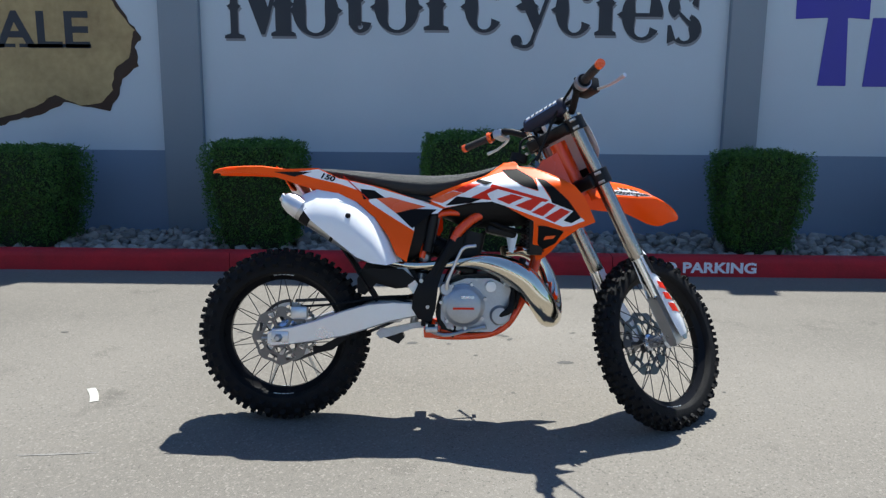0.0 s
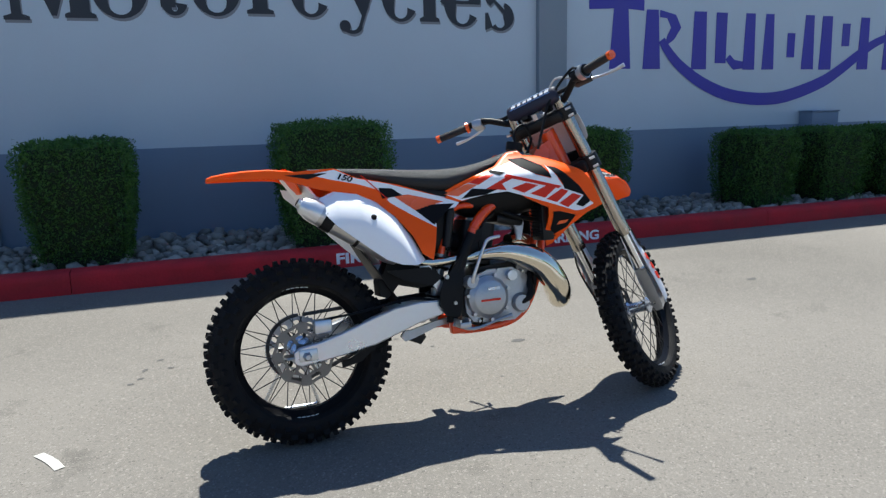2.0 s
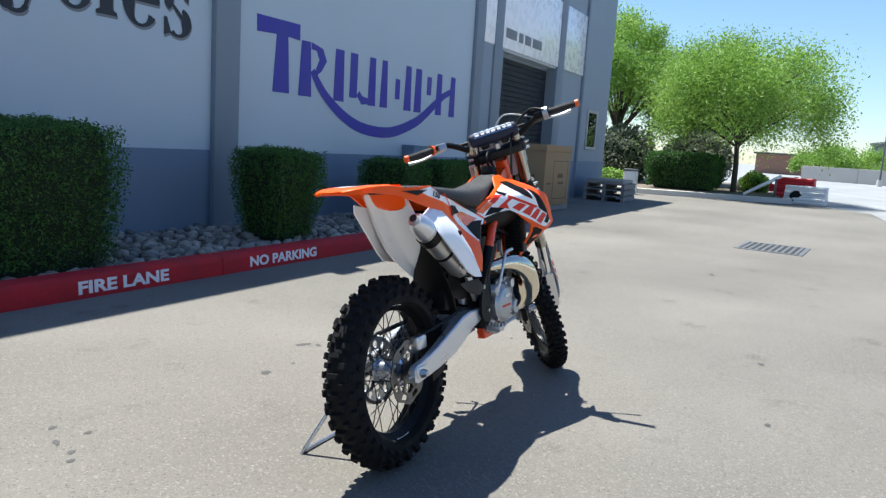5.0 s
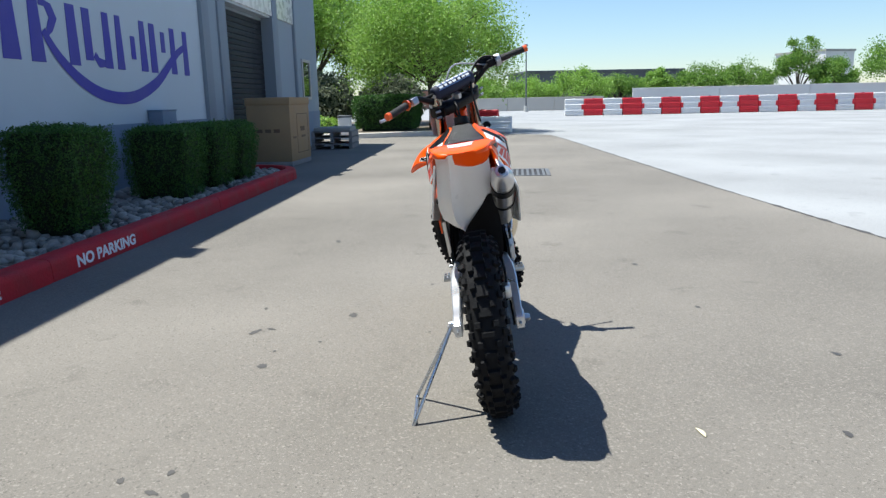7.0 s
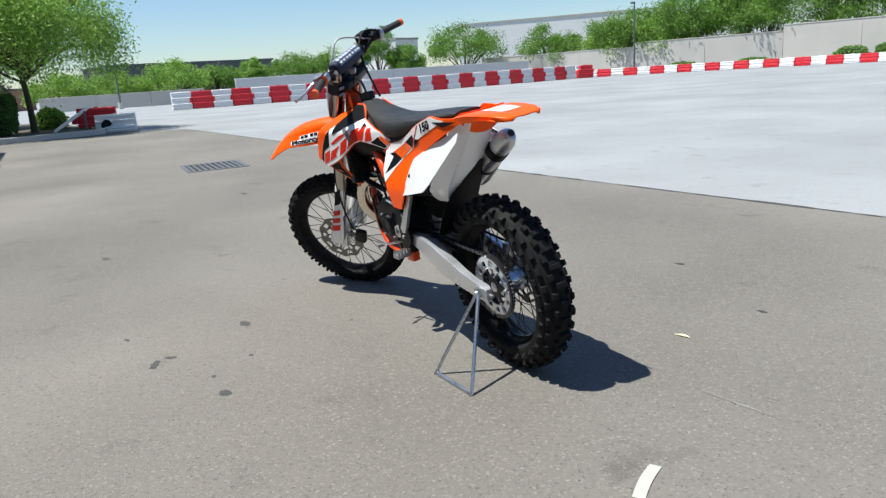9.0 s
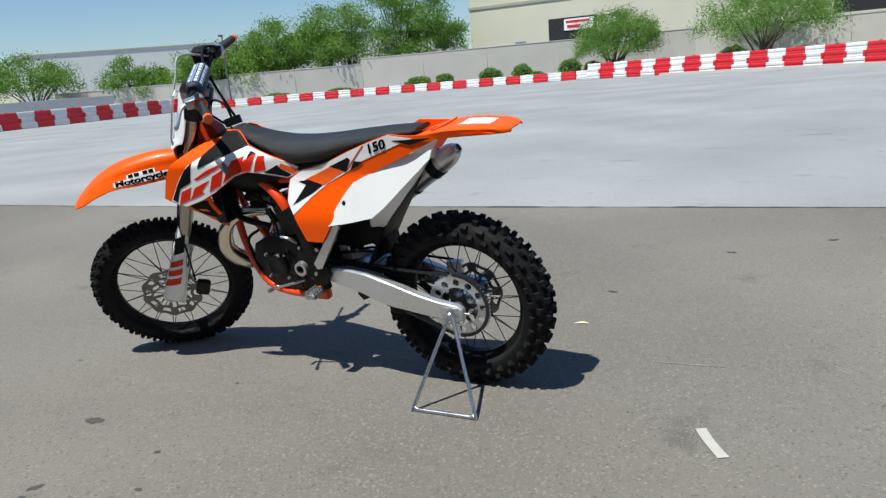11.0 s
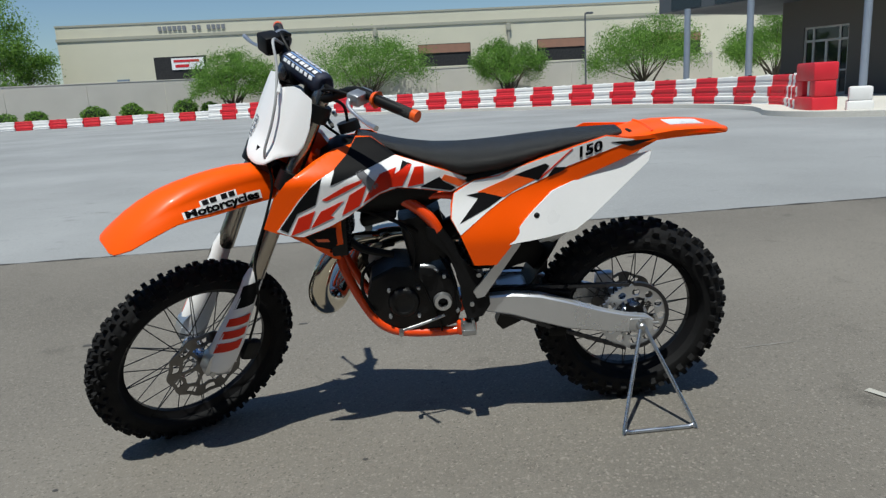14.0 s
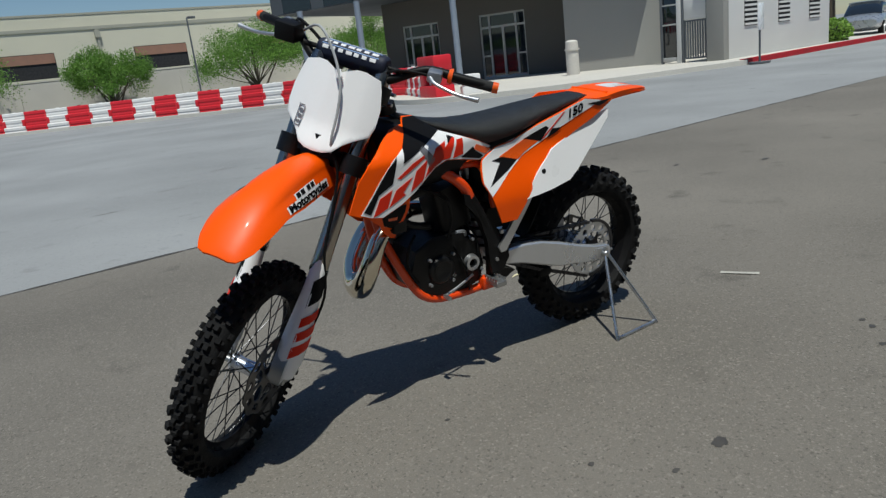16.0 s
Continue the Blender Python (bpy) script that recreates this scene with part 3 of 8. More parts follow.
def stem(bm, x0, x1, z0, z1, d, foot=0.045, head=0.0, spur=True):
    """An upright with a slab foot, perhaps a slab head, and a pointed spur at half height."""
    quad(bm, [(x0, z0), (x1, z0), (x1, z1), (x0, z1)], d)
    if foot:
        quad(bm, [(x0 - foot, z0), (x1 + foot, z0), (x1 + foot, z0 + 0.03), (x1, z0 + 0.05), (x0, z0 + 0.05), (x0 - foot, z0 + 0.03)], d + 0.0001)
    if head:
        quad(bm, [(x0 - head, z1 - 0.04), (x0, z1 - 0.06), (x1, z1 - 0.06), (x1, z1), (x0 - head, z1)], d + 0.0001)
    if spur:
        m = z0 + (0.24 if z1 - z0 < 0.6 else 0.30)
        quad(bm, [(x0 - 0.035, m + 0.012), (x0, m - 0.025), (x1, m - 0.025), (x1 + 0.035, m + 0.012), (x1, m + 0.03), (x0, m + 0.03)], d + 0.0002)


def western_word(d):
    """The painted word, letter by letter, on a base line that arches up in the middle."""
    bm = bmesh.new()

    def base(x):
        return 2.108 - 0.021 * (x - 0.1) ** 2

    xh = 0.47
    b = base(-2.0)
    stem(bm, -2.20, -2.125, b, b + 0.70, d, 0.06, 0.06)
    stem(bm, -1.755, -1.60, base(-1.7), base(-1.7) + 0.70, d, 0.045, 0.0)
    quad(bm, [(-2.14, b + 0.70), (-1.90, b + 0.04), (-1.86, b + 0.04), (-1.80, b + 0.22), (-1.96, b + 0.70)], d + 0.0003)
    quad(bm, [(-1.90, b + 0.04), (-1.86, b + 0.04), (-1.66, b + 0.70), (-1.71, b + 0.70)], d + 0.0004)
    for x0, x1 in ((-1.585, -1.13), (-0.775, -0.335)):
        c, bb = (x0 + x1) / 2, base((x0 + x1) / 2) - 0.012
        ring_stroke(bm, c, bb + xh / 2, (x1 - x0) / 2, xh / 2 + 0.01, 0, 360, 0.135, 0.03, d)
        for e, q in ((x0, -1), (x1, 1)):
            quad(bm, [(e, bb + 0.205), (e + q * 0.045, bb + xh / 2), (e, bb + 0.265), (e - q * 0.05, bb + xh / 2)], d + 0.0002)
    b = base(-0.92)
    stem(bm, -1.03, -0.905, b + 0.06, b + 0.62, d, 0.0)
    quad(bm, [(-1.10, b + 0.43), (-0.82, b + 0.43), (-0.82, b + 0.475), (-1.10, b + 0.475)], d + 0.0002)
    ring_stroke(bm, -0.915, b + 0.12, 0.115, 0.13, 180, 345, 0.115, 0.035, d + 0.0003)
    b = base(-0.16)
    stem(bm, -0.235, -0.10, b, b + xh, d, 0.055, 0.06)
    ring_stroke(bm, -0.03, b + 0.33, 0.13, 0.14, 30, 150, 0.07, 0.04, d + 0.0003)
    for x0, x1 in ((0.11, 0.50), (1.0, 1.385)):
        c, bb = (x0 + x1) / 2, base((x0 + x1) / 2) - 0.012
        ring_stroke(bm, c, bb + xh / 2, (x1 - x0) / 2, xh / 2 + 0.01, 48, 325, 0.135, 0.03, d)
        quad(bm, [(x0, bb + 0.205), (x0 - 0.045, bb + xh / 2), (x0, bb + 0.265), (x0 + 0.05, bb + xh / 2)], d + 0.0002)
        ring_stroke(bm, c + 0.11, bb + 0.38, 0.06, 0.06, 0, 360, 0.059, 0.059, d + 0.0004)
    b = base(0.78)
    quad(bm, [(0.58, b + xh), (0.72, b + xh), (0.87, b + 0.10), (0.81, b - 0.02)], d)
    quad(bm, [(0.955, b + xh), (1.0, b + xh), (0.79, b - 0.10), (0.755, b - 0.10)], d + 0.0002)
    quad(bm, [(0.53, b + xh - 0.04), (0.77, b + xh - 0.04), (0.77, b + xh), (0.53, b + xh)], d + 0.0003)
    quad(bm, [(0.89, b + xh - 0.04), (1.05, b + xh - 0.04), (1.05, b + xh), (0.89, b + xh)], d + 0.0003)
    quad(bm, [(0.61, b + 0.24), (0.66, b + 0.20), (0.80, b + 0.20), (0.84, b + 0.24), (0.80, b + 0.27), (0.66, b + 0.27)], d + 0.0004)
    ring_stroke(bm, 0.70, b - 0.085, 0.10, 0.075, 220, 352, 0.05, 0.035, d + 0.0002)
    ring_stroke(bm, 0.625, b - 0.085, 0.055, 0.055, 0, 360, 0.054, 0.054, d + 0.0004)
    b = base(1.49)
    stem(bm, 1.43, 1.56, b, b + 0.70, d, 0.04, 0.05)
    b = base(1.85) - 0.012
    ring_stroke(bm, 1.853, b + xh / 2, 0.203, xh / 2 + 0.01, 0, 322, 0.135, 0.03, d)
    quad(bm, [(1.75, b + 0.215), (2.05, b + 0.215), (2.05, b + 0.25), (1.75, b + 0.25)], d + 0.0002)
    quad(bm, [(1.65, b + 0.205), (1.605, b + xh / 2), (1.65, b + 0.265), (1.70, b + xh / 2)], d + 0.0003)
    b = base(2.26) - 0.01
    ring_stroke(bm, 2.25, b + 0.345, 0.15, 0.13, 50, 235, 0.12, 0.03, d)
    ring_stroke(bm, 2.275, b + 0.135, 0.16, 0.145, -130, 70, 0.125, 0.03, d + 0.0002)
    quad(bm, [(2.125, b + 0.36), (2.22, b + 0.30), (2.40, b + 0.14), (2.30, b + 0.17)], d + 0.0003)
    quad(bm, [(2.105, b + 0.17), (2.14, b + 0.17), (2.19, b + 0.03), (2.105, b - 0.005)], d + 0.0004)
    quad(bm, [(2.395, b + 0.46), (2.365, b + 0.46), (2.33, b + 0.37), (2.395, b + 0.33)], d + 0.0004)
    return bm


sign = thing("wall_lettering", pose(0, WY, 0), "large dark western-style word painted on pale wall", "lettering")
part("letters", western_word(0.0055), INK, sign, smooth=0)
part("outline", western_word(0.0025), INK_EDGE, sign, "thin grey outline", pose(0.010, 0, -0.024), smooth=0)

# blue emblem: plain bars and a curved ribbon
emblem = thing("wall_emblem", pose(3.38, WY - 0.004, 0), "dark blue emblem of bars over a curved ribbon", "emblem")


def bar(pts, parent, name="bar", material=BLUE, d=0.0):
    bm = bmesh.new()
    f = bm.faces.new([bm.verts.new((x, -0.002 - d, z)) for x, z in pts])
    r = bmesh.ops.extrude_face_region(bm, geom=[f])
    bmesh.ops.translate(bm, verts=[v for v in r["geom"] if isinstance(v, bmesh.types.BMVert)], vec=(0, 0.004, 0))
    return part(name, bm, material, parent, smooth=0)


bar([(-0.03, 2.235), (-0.035, 2.42), (0.68, 2.42), (0.685, 2.235), (0.475, 2.25), (0.515, 1.60), (0.235, 1.60), (0.285, 2.25)], emblem)
for x0, x1, z0, z1, q in ((0.70, 0.90, 1.595, 2.25, 0.02), (1.37, 1.565, 1.59, 2.245, 0.01), (1.70, 1.86, 1.66, 2.24, 0.0), (2.13, 2.29, 1.585, 2.24, 0.01), (2.43, 2.585, 1.585, 2.24, 0.015), (2.80, 2.92, 1.73, 2.02, 0.0), (3.06, 3.23, 1.585, 2.24, 0.015),
                       (3.345, 3.53, 1.58, 2.235, 0.01), (3.70, 3.83, 1.87, 2.15, 0.0), (4.00, 4.17, 1.58, 2.23, 0.01), (4.45, 4.62, 1.575, 2.225, 0.01)):
    bar([(x0 + q, z1), (x0 - q, z0), (x1 + q, z0), (x1 - q, z1)], emblem)
for pts in ([(0.90, 2.25), (1.12, 2.20), (1.20, 2.06), (1.10, 1.92), (1.0, 1.86), (1.0, 1.95), (1.06, 2.06), (1.0, 2.16), (0.90, 2.17)], [(1.86, 1.70), (1.98, 1.585), (2.12, 1.60), (2.12, 1.68), (1.99, 1.70), (1.92, 1.76)]):
    bar(pts, emblem)
bm = bmesh.new()
line = spline([(0.93, 1.92), (1.02, 1.80), (1.20, 1.63), (1.53, 1.43), (1.94, 1.285), (2.43, 1.232), (2.86, 1.268), (3.37, 1.415), (3.67, 1.56), (4.0, 1.76), (4.25, 1.90), (4.50, 1.99)], 6)
rows = []
for i, p in enumerate(line):
    a, b = line[max(i - 1, 0)], line[min(i + 1, len(line) - 1)]
    t = (b - a) / np.linalg.norm(b - a)
    w = 0.046 + 0.030 * math.sin(math.pi * min(1, i / (len(line) - 1)))
    rows.append([bm.verts.new((p[0] - t[1] * w * s, -0.0035, p[1] + t[0] * w * s)) for s in (-1, 1)])
for a, b in zip(rows, rows[1:]):
    bm.faces.new((a[0], a[1], b[1], b[0]))
part("ribbon", bm, BLUE, emblem, smooth=0)

# painted parchment sign with a burnt edge
mural = thing("painted_scroll", pose(0, WY - 0.004, 0), "tan parchment scroll with burnt edge painted on wall", "mural")
edge = [(-3.62, 3.2), (-3.40, 2.9), (-3.46, 2.62), (-3.36, 2.42), (-3.24, 2.22), (-3.10, 2.02), (-3.16, 1.92), (-3.14, 1.74), (-3.3, 1.62), (-3.38, 1.42), (-3.46, 1.30), (-3.66, 1.34), (-3.92, 1.38), (-4.12, 1.28), (-4.36, 1.22), (-4.6, 1.14), (-5.2, 1.08), (-6.2, 1.2), (-7.2, 1.15), (-8.0, 1.4), (-8.05, 3.2)]
rng = random.Random(8)


def ragged(pts, amount, shrink):
    out = []
    for a, b in zip(pts, pts[1:]):
        for k in range(4):
            t = k / 4
            out.append((a[0] + (b[0] - a[0]) * t + rng.uniform(-1, 1) * amount - shrink, a[1] + (b[1] - a[1]) * t + rng.uniform(-1, 1) * amount + shrink * 0.8))
    return out + [(pts[-1][0], pts[-1][1])]


bar(ragged(edge, 0.012, 0.0), mural, "burnt_edge", CHAR, 0.0)
inner = [(x - 0.10 * (0.25 + 0.75 * (abs(math.sin(x * 3.1 + z * 5)))), z + 0.09 * (0.15 + 0.85 * abs(math.sin(x * 4.3)))) for x, z in edge]
bar(ragged(inner, 0.012, 0.0), mural, "parchment", PARCHMENT, 0.003)
bm = fit_words("ALE", 0.95, 0.34, 0.001, 0.02)
bmesh.ops.transform(bm, matrix=pose(-4.56, -0.0065, 1.92) @ UPRIGHT, verts=bm.verts)
for x0, x1 in ((-4.6, -4.36), (-4.32, -4.1), (-4.18, -3.92), (-3.95, -3.6)):
    box((x0, -0.0075, 1.915), (x1, -0.006, 1.95), 0, bm)
part("letters", bm, INK, mural, smooth=0)


# ---- planting bed, kerb, hedges ----
def kerb_point(s):
    """The kerb's front line: straight, then a quarter round towards the wall."""
    straight, r = 7.45, 0.95
    if s < straight:
        return Vector((s, 5.53, 0)), Vector((1, 0, 0))
    a = min((s - straight) / r, math.pi / 2)
    if a < math.pi / 2:
        return Vector((straight + r * math.sin(a), 5.53 + r * (1 - math.cos(a)), 0)), Vector((math.cos(a), math.sin(a), 0))
    return Vector((straight + r, 5.53 + r + (s - straight - r * math.pi / 2), 0)), Vector((0, 1, 0))


kerb = thing("kerb", pose(0, 0, 0), "red-painted concrete kerb with white stencilled fire-lane lettering", "kerb", kind="structure")
cuts = [-30, -23.9, -17.8, -11.0, -7.9, -4.85, -1.77, 1.29, 4.35, 7.4, 8.2, 9.7]
PROFILE = [(0.0, -0.02), (0.006, 0.10), (0.014, 0.135), (0.035, 0.153), (0.15, 0.158), (0.16, 0.145), (0.16, -0.02)]
for s0, s1 in zip(cuts, cuts[1:]):
    rings = []
    n = 2 if s1 < 7.5 else 12
    for k in range(n + 1):
        s = s0 + 0.003 + (s1 - s0 - 0.006) * k / n
        p, t = kerb_point(s)
        side = Vector((-t.y, t.x, 0))
        rings.append([p + side * u + Vector((0, 0, z)) for u, z in PROFILE])
    part("kerb_stone", loft(rings), KERB_RED, kerb, smooth=50)
for text, x, w in (("FIRE LANE", 0.075, 0.70), ("NO PARKING", 1.585, 0.845), ("FIRE LANE", -7.5, 0.70), ("NO PARKING", -6.0, 0.845)):
    bm = fit_words(text, w, 0.078, 0.0008, 0.035)
    bmesh.ops.transform(bm, matrix=pose(x, 5.5315, 0.034, 87.0), verts=bm.verts)
    part("lettering", bm, STENCIL, kerb, "white stencilled capitals", smooth=0)

bm = bmesh.new()
pts = [(-30, 5.66), (7.4, 5.66)]
for k in range(1, 7):
    p, t = kerb_point(7.45 + 0.95 * math.pi / 2 * k / 6)
    pts.append((p.x - t.y * 0.13, p.y + t.x * 0.13))
pts += [(8.27, WY), (-30, WY)]
bed = tagged(sheet("gravel_bed", pts, 0.07, SOIL), "planting bed filled with grey and tan river rocks", "rock bed")


def rock_mesh(rng, n=2):
    bm = bmesh.new()
    bmesh.ops.create_icosphere(bm, subdivisions=1, radius=1)
    q = Vector((rng.uniform(0, 50), rng.uniform(0, 50), 0))
    for v in bm.verts:
        v.co *= 1 + 0.35 * noise.noise(v.co * 1.1 + q)
        v.co.z *= 0.62
        v.co.y *= rng.uniform(0.78, 0.82)
    return bm


rng = random.Random(21)
shapes = []
for k in range(10):
    bm = rock_mesh(rng)
    me = bpy.data.meshes.new("rock")
    for f in bm.faces:
        f.smooth = True
    bm.to_mesh(me)
    bm.free()
    me.materials.append(ROCK)
    shapes.append(me)


def in_bed(x, y):
    if x < 7.45:
        return 5.7 < y < 7.2
    return (x - 7.45) ** 2 + (y - 6.48) ** 2 < 0.74 ** 2 or (x < 8.18 and y > 6.48 and y < 7.2)


spots = []
grid = {}
tries = 0
while tries < 16000:
    tries += 1
    x, y = rng.uniform(-9, 8.2), rng.uniform(5.7, 7.2)
    if not in_bed(x, y):
        continue
    r = rng.uniform(0.035, 0.085)
    key = (int(x / 0.2), int(y / 0.2))
    near = [s for i in (-1, 0, 1) for j in (-1, 0, 1) for s in grid.get((key[0] + i, key[1] + j), ())]
    if any((x - a) ** 2 + (y - b) ** 2 < (0.82 * (r + c)) ** 2 for a, b, c in near):
        continue
    spots.append((x, y, r))
    grid.setdefault(key, []).append((x, y, r))
spots.sort(key=lambda s: (s[1] - 5.7) * 1.2 + abs(s[0] - 1.0) * 0.35)
for x, y, r in spots[:290]:
    ob = new("rock", rng.choice(shapes))
    ob.parent = bed
    ob.matrix_local = Matrix.Translation((x, y, 0.07 + 0.3 * r)) @ Euler((rng.uniform(-0.4, 0.4), rng.uniform(-0.4, 0.4), rng.uniform(0, 6.3))).to_matrix().to_4x4() @ Matrix.Scale(r, 4)
vs, fs = [], []
far_spots = spots[290:] + [(rng.uniform(-9, 8.0), rng.uniform(5.72, 7.15), rng.uniform(0.03, 0.07)) for _ in range(1200)]
for x, y, r in far_spots:
    if not in_bed(x, y):
        continue
    me = rng.choice(shapes)
    mm = Matrix.Translation((x, y, 0.065 + 0.25 * r + rng.uniform(0, 0.02))) @ Euler((rng.uniform(-0.5, 0.5), rng.uniform(-0.5, 0.5), rng.uniform(0, 6.3))).to_matrix().to_4x4() @ Matrix.Scale(r, 4)
    k = len(vs)
    vs += [mm @ v.co for v in me.vertices]
    fs += [tuple(k + i for i in p.vertices) for p in me.polygons]
tagged(raw("river_rocks", vs, fs, ROCK_LOOSE, smooth=True), "heap of grey and tan river rocks under the hedges", "rocks", kind="stuff")


def hedge(x, y, w, d, h, taper, count, seed, label, leaf=0.0118):
    """A clipped shrub: a dense block of small leaves over a dark solid core, narrower towards the ground."""
    rng = random.Random(seed)
    root = thing("hedge", pose(x, y, 0.07), label, "hedge", "clipped hedges along the wall")

    def surf(u, v, k):
        a, b = u * 2 - 1, v * 2 - 1
        z = h * (0.06 + 0.94 * v)
        half = 1 - taper * max(0, 1 - v * 1.25) ** 1.6 - 0.11 * max(0, v * 4 - 3) ** 2
        n = 0.045 * noise.noise(Vector((a * 3 + seed, z * 6, k * 3.7))) + 0.02 * noise.noise(Vector((a * 11 + seed, z * 17, k)))
        hw, hd = w / 2 * half, d / 2 * half
        if k == 0:
            return Vector((a * hw, -hd - n, z))
        if k == 1:
            return Vector((a * hw, hd + n, z))
        if k == 2:
            return Vector((-hw - n, a * hd, z))
        if k == 3:
            return Vector((hw + n, a * hd, z))
        return Vector((a * w * 0.46, b * d * 0.46, h * (1 - 0.045 * (a ** 4 + b ** 4)) + n))

    pts = []
    areas = [w * h, w * h, d * h, d * h, w * d * 1.4]
    for _ in range(count * 2):
        k = rng.choices(range(5), areas)[0]
        p = surf(rng.random(), rng.random(), k)
        rx, rz = abs(p.x) / (w / 2), p.z / h
        if rx > 0.93 and rz > 0.93 and rng.random() < 0.6:
            continue
        c = Vector((0, 0, h * 0.5))
        p = c + (p - c) * rng.uniform(0.86, 1.03)
        if rng.random() < 0.05:
            p.z += rng.uniform(0, 0.03)
        pts.append(p)
    vs, fs = leaves(pts, leaf, 0.4, rng)
    raw("foliage", vs, fs, HEDGE, root)
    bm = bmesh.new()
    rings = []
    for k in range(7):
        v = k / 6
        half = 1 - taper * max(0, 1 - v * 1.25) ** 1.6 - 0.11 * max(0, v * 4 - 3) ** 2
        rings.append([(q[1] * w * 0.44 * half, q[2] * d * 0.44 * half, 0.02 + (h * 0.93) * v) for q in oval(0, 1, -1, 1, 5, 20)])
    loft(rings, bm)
    part("core", bm, HEDGE_CORE, root, "solid dark core, coloured as the shade inside")
    bm = tube([(0, 0, -0.04), (0.01, 0, 0.1), (0, 0.01, 0.3)], [0.03, 0.025, 0.02])
    part("stem", bm, BARK, root)
    return root


SQUARE = "boxy dark green clipped hedge standing in river rocks"
for x0, x1, y0, y1, top, taper, count, seed in ((-4.25, -3.4, 5.9, 6.75, 0.98, 0.22, 15000, 1), (-2.12, -1.34, 5.9, 6.8, 1.04, 0.22, 15000, 2), (-0.25, 0.68, 5.82, 6.65, 1.13, 0.18, 15000, 3), (2.34, 3.03, 5.9, 6.6, 0.99, 0.34, 14000, 4), (-6.7, -5.9, 5.9, 6.7, 1.0, 0.2, 6000, 8)):
    hedge((x0 + x1) / 2, (y0 + y1) / 2, x1 - x0, y1 - y0, top - 0.09, taper, count, seed, SQUARE)
for x0, x1, seed in ((4.55, 5.28, 5), (5.52, 6.32, 6), (6.42, 7.22, 7)):
    hedge((x0 + x1) / 2 - 0.05, 6.31, (x1 - x0) * 0.80, 0.76, 0.82, 0.16, 12000, seed, "low square dark green clipped hedge in a close row")


# ---- boxes and pallets by the door ----
def carton(x, y, w, d, h, turn, label):
    c = thing("cardboard_box", pose(x, y, 0.0, 0, 0, turn), label, "box", "boxes by the roll-up door")
    part("pallet", box((-w / 2, -d / 2, 0), (w / 2, d / 2, 0.09), 0.01), GREYWOOD, c, "flat grey wooden pallet")
    part("body", box((-w / 2, -d / 2, 0.09), (w / 2, d / 2, h), 0.012), CARD, c)
    part("lid", box((-w / 2 - 0.012, -d / 2 - 0.012, h - 0.12), (w / 2 + 0.012, d / 2 + 0.012, h + 0.01), 0.008), CARD, c)
    bm = bmesh.new()
    for k in range(3):
        box((-w / 2 - 0.004, -d / 4 + k * 0.16, h * 0.5), (-w / 2 + 0.002, -d / 4 + 0.11 + k * 0.16, h * 0.5 + 0.06), 0, bm)
    part("print", bm, CARD_INK, c, "dark printed marks")
    bm = bmesh.new()
    for a, b in (((-0.22, 0.22), (0.5, 0.232)), ((-0.22, 0.93), (0.5, 0.942)), ((-0.22, 0.232), (-0.208, 0.93)), ((0.488, 0.232), (0.5, 0.93)), ((-0.50, 0.50), (-0.30, 0.53)), ((0.0, 0.62), (0.26, 0.70)), ((0.04, 0.50), (0.30, 0.54))):
        box((a[0], -d / 2 - 0.003, a[1]), (b[0], -d / 2 + 0.002, b[1]), 0, bm)
    part("print", bm, CARD_INK, c, "thin printed frame and marks")
    part("tape", box((-w / 2, -0.03, h + 0.01), (w / 2, 0.03, h + 0.013)), TAPE, c)
    return c


carton(10.27, 6.51, 1.26, 0.80, 1.225, -2, "large brown cardboard crate on a pallet before the door")
stack = thing("pallet_stack", pose(14.9, 6.4, 0, 0, 0, 2), "low stack of weathered grey wooden pallets", "pallets")
for k in range(3):
    z = k * 0.15
    for j in range(7):
        part("board", box((-0.6 + j * 0.18, -0.5, z + 0.11), (-0.6 + j * 0.18 + 0.12, 0.5, z + 0.135), 0.003, seg=1), GREYWOOD, stack)
    for y in (-0.5, -0.04, 0.42):
        part("runner", box((-0.6, y, z), (0.6, y + 0.08, z + 0.11), 0.003, seg=1), GREYWOOD, stack)
part("panel", box((-0.55, -0.45, 0.44), (0.5, 0.45, 0.52), 0.01), STUCCO_GREY, stack, "grey flat panel on top")
bin_ = thing("white_bin", pose(18.6, 6.86, 0), "small white plastic bin beside the pallets", "bin")
part("body", box((-0.18, -0.18, 0), (0.18, 0.18, 0.68), 0.03), BAR_WHITE, bin_)
part("lid", box((-0.195, -0.195, 0.68), (0.195, 0.195, 0.74), 0.02), POLE, bin_)


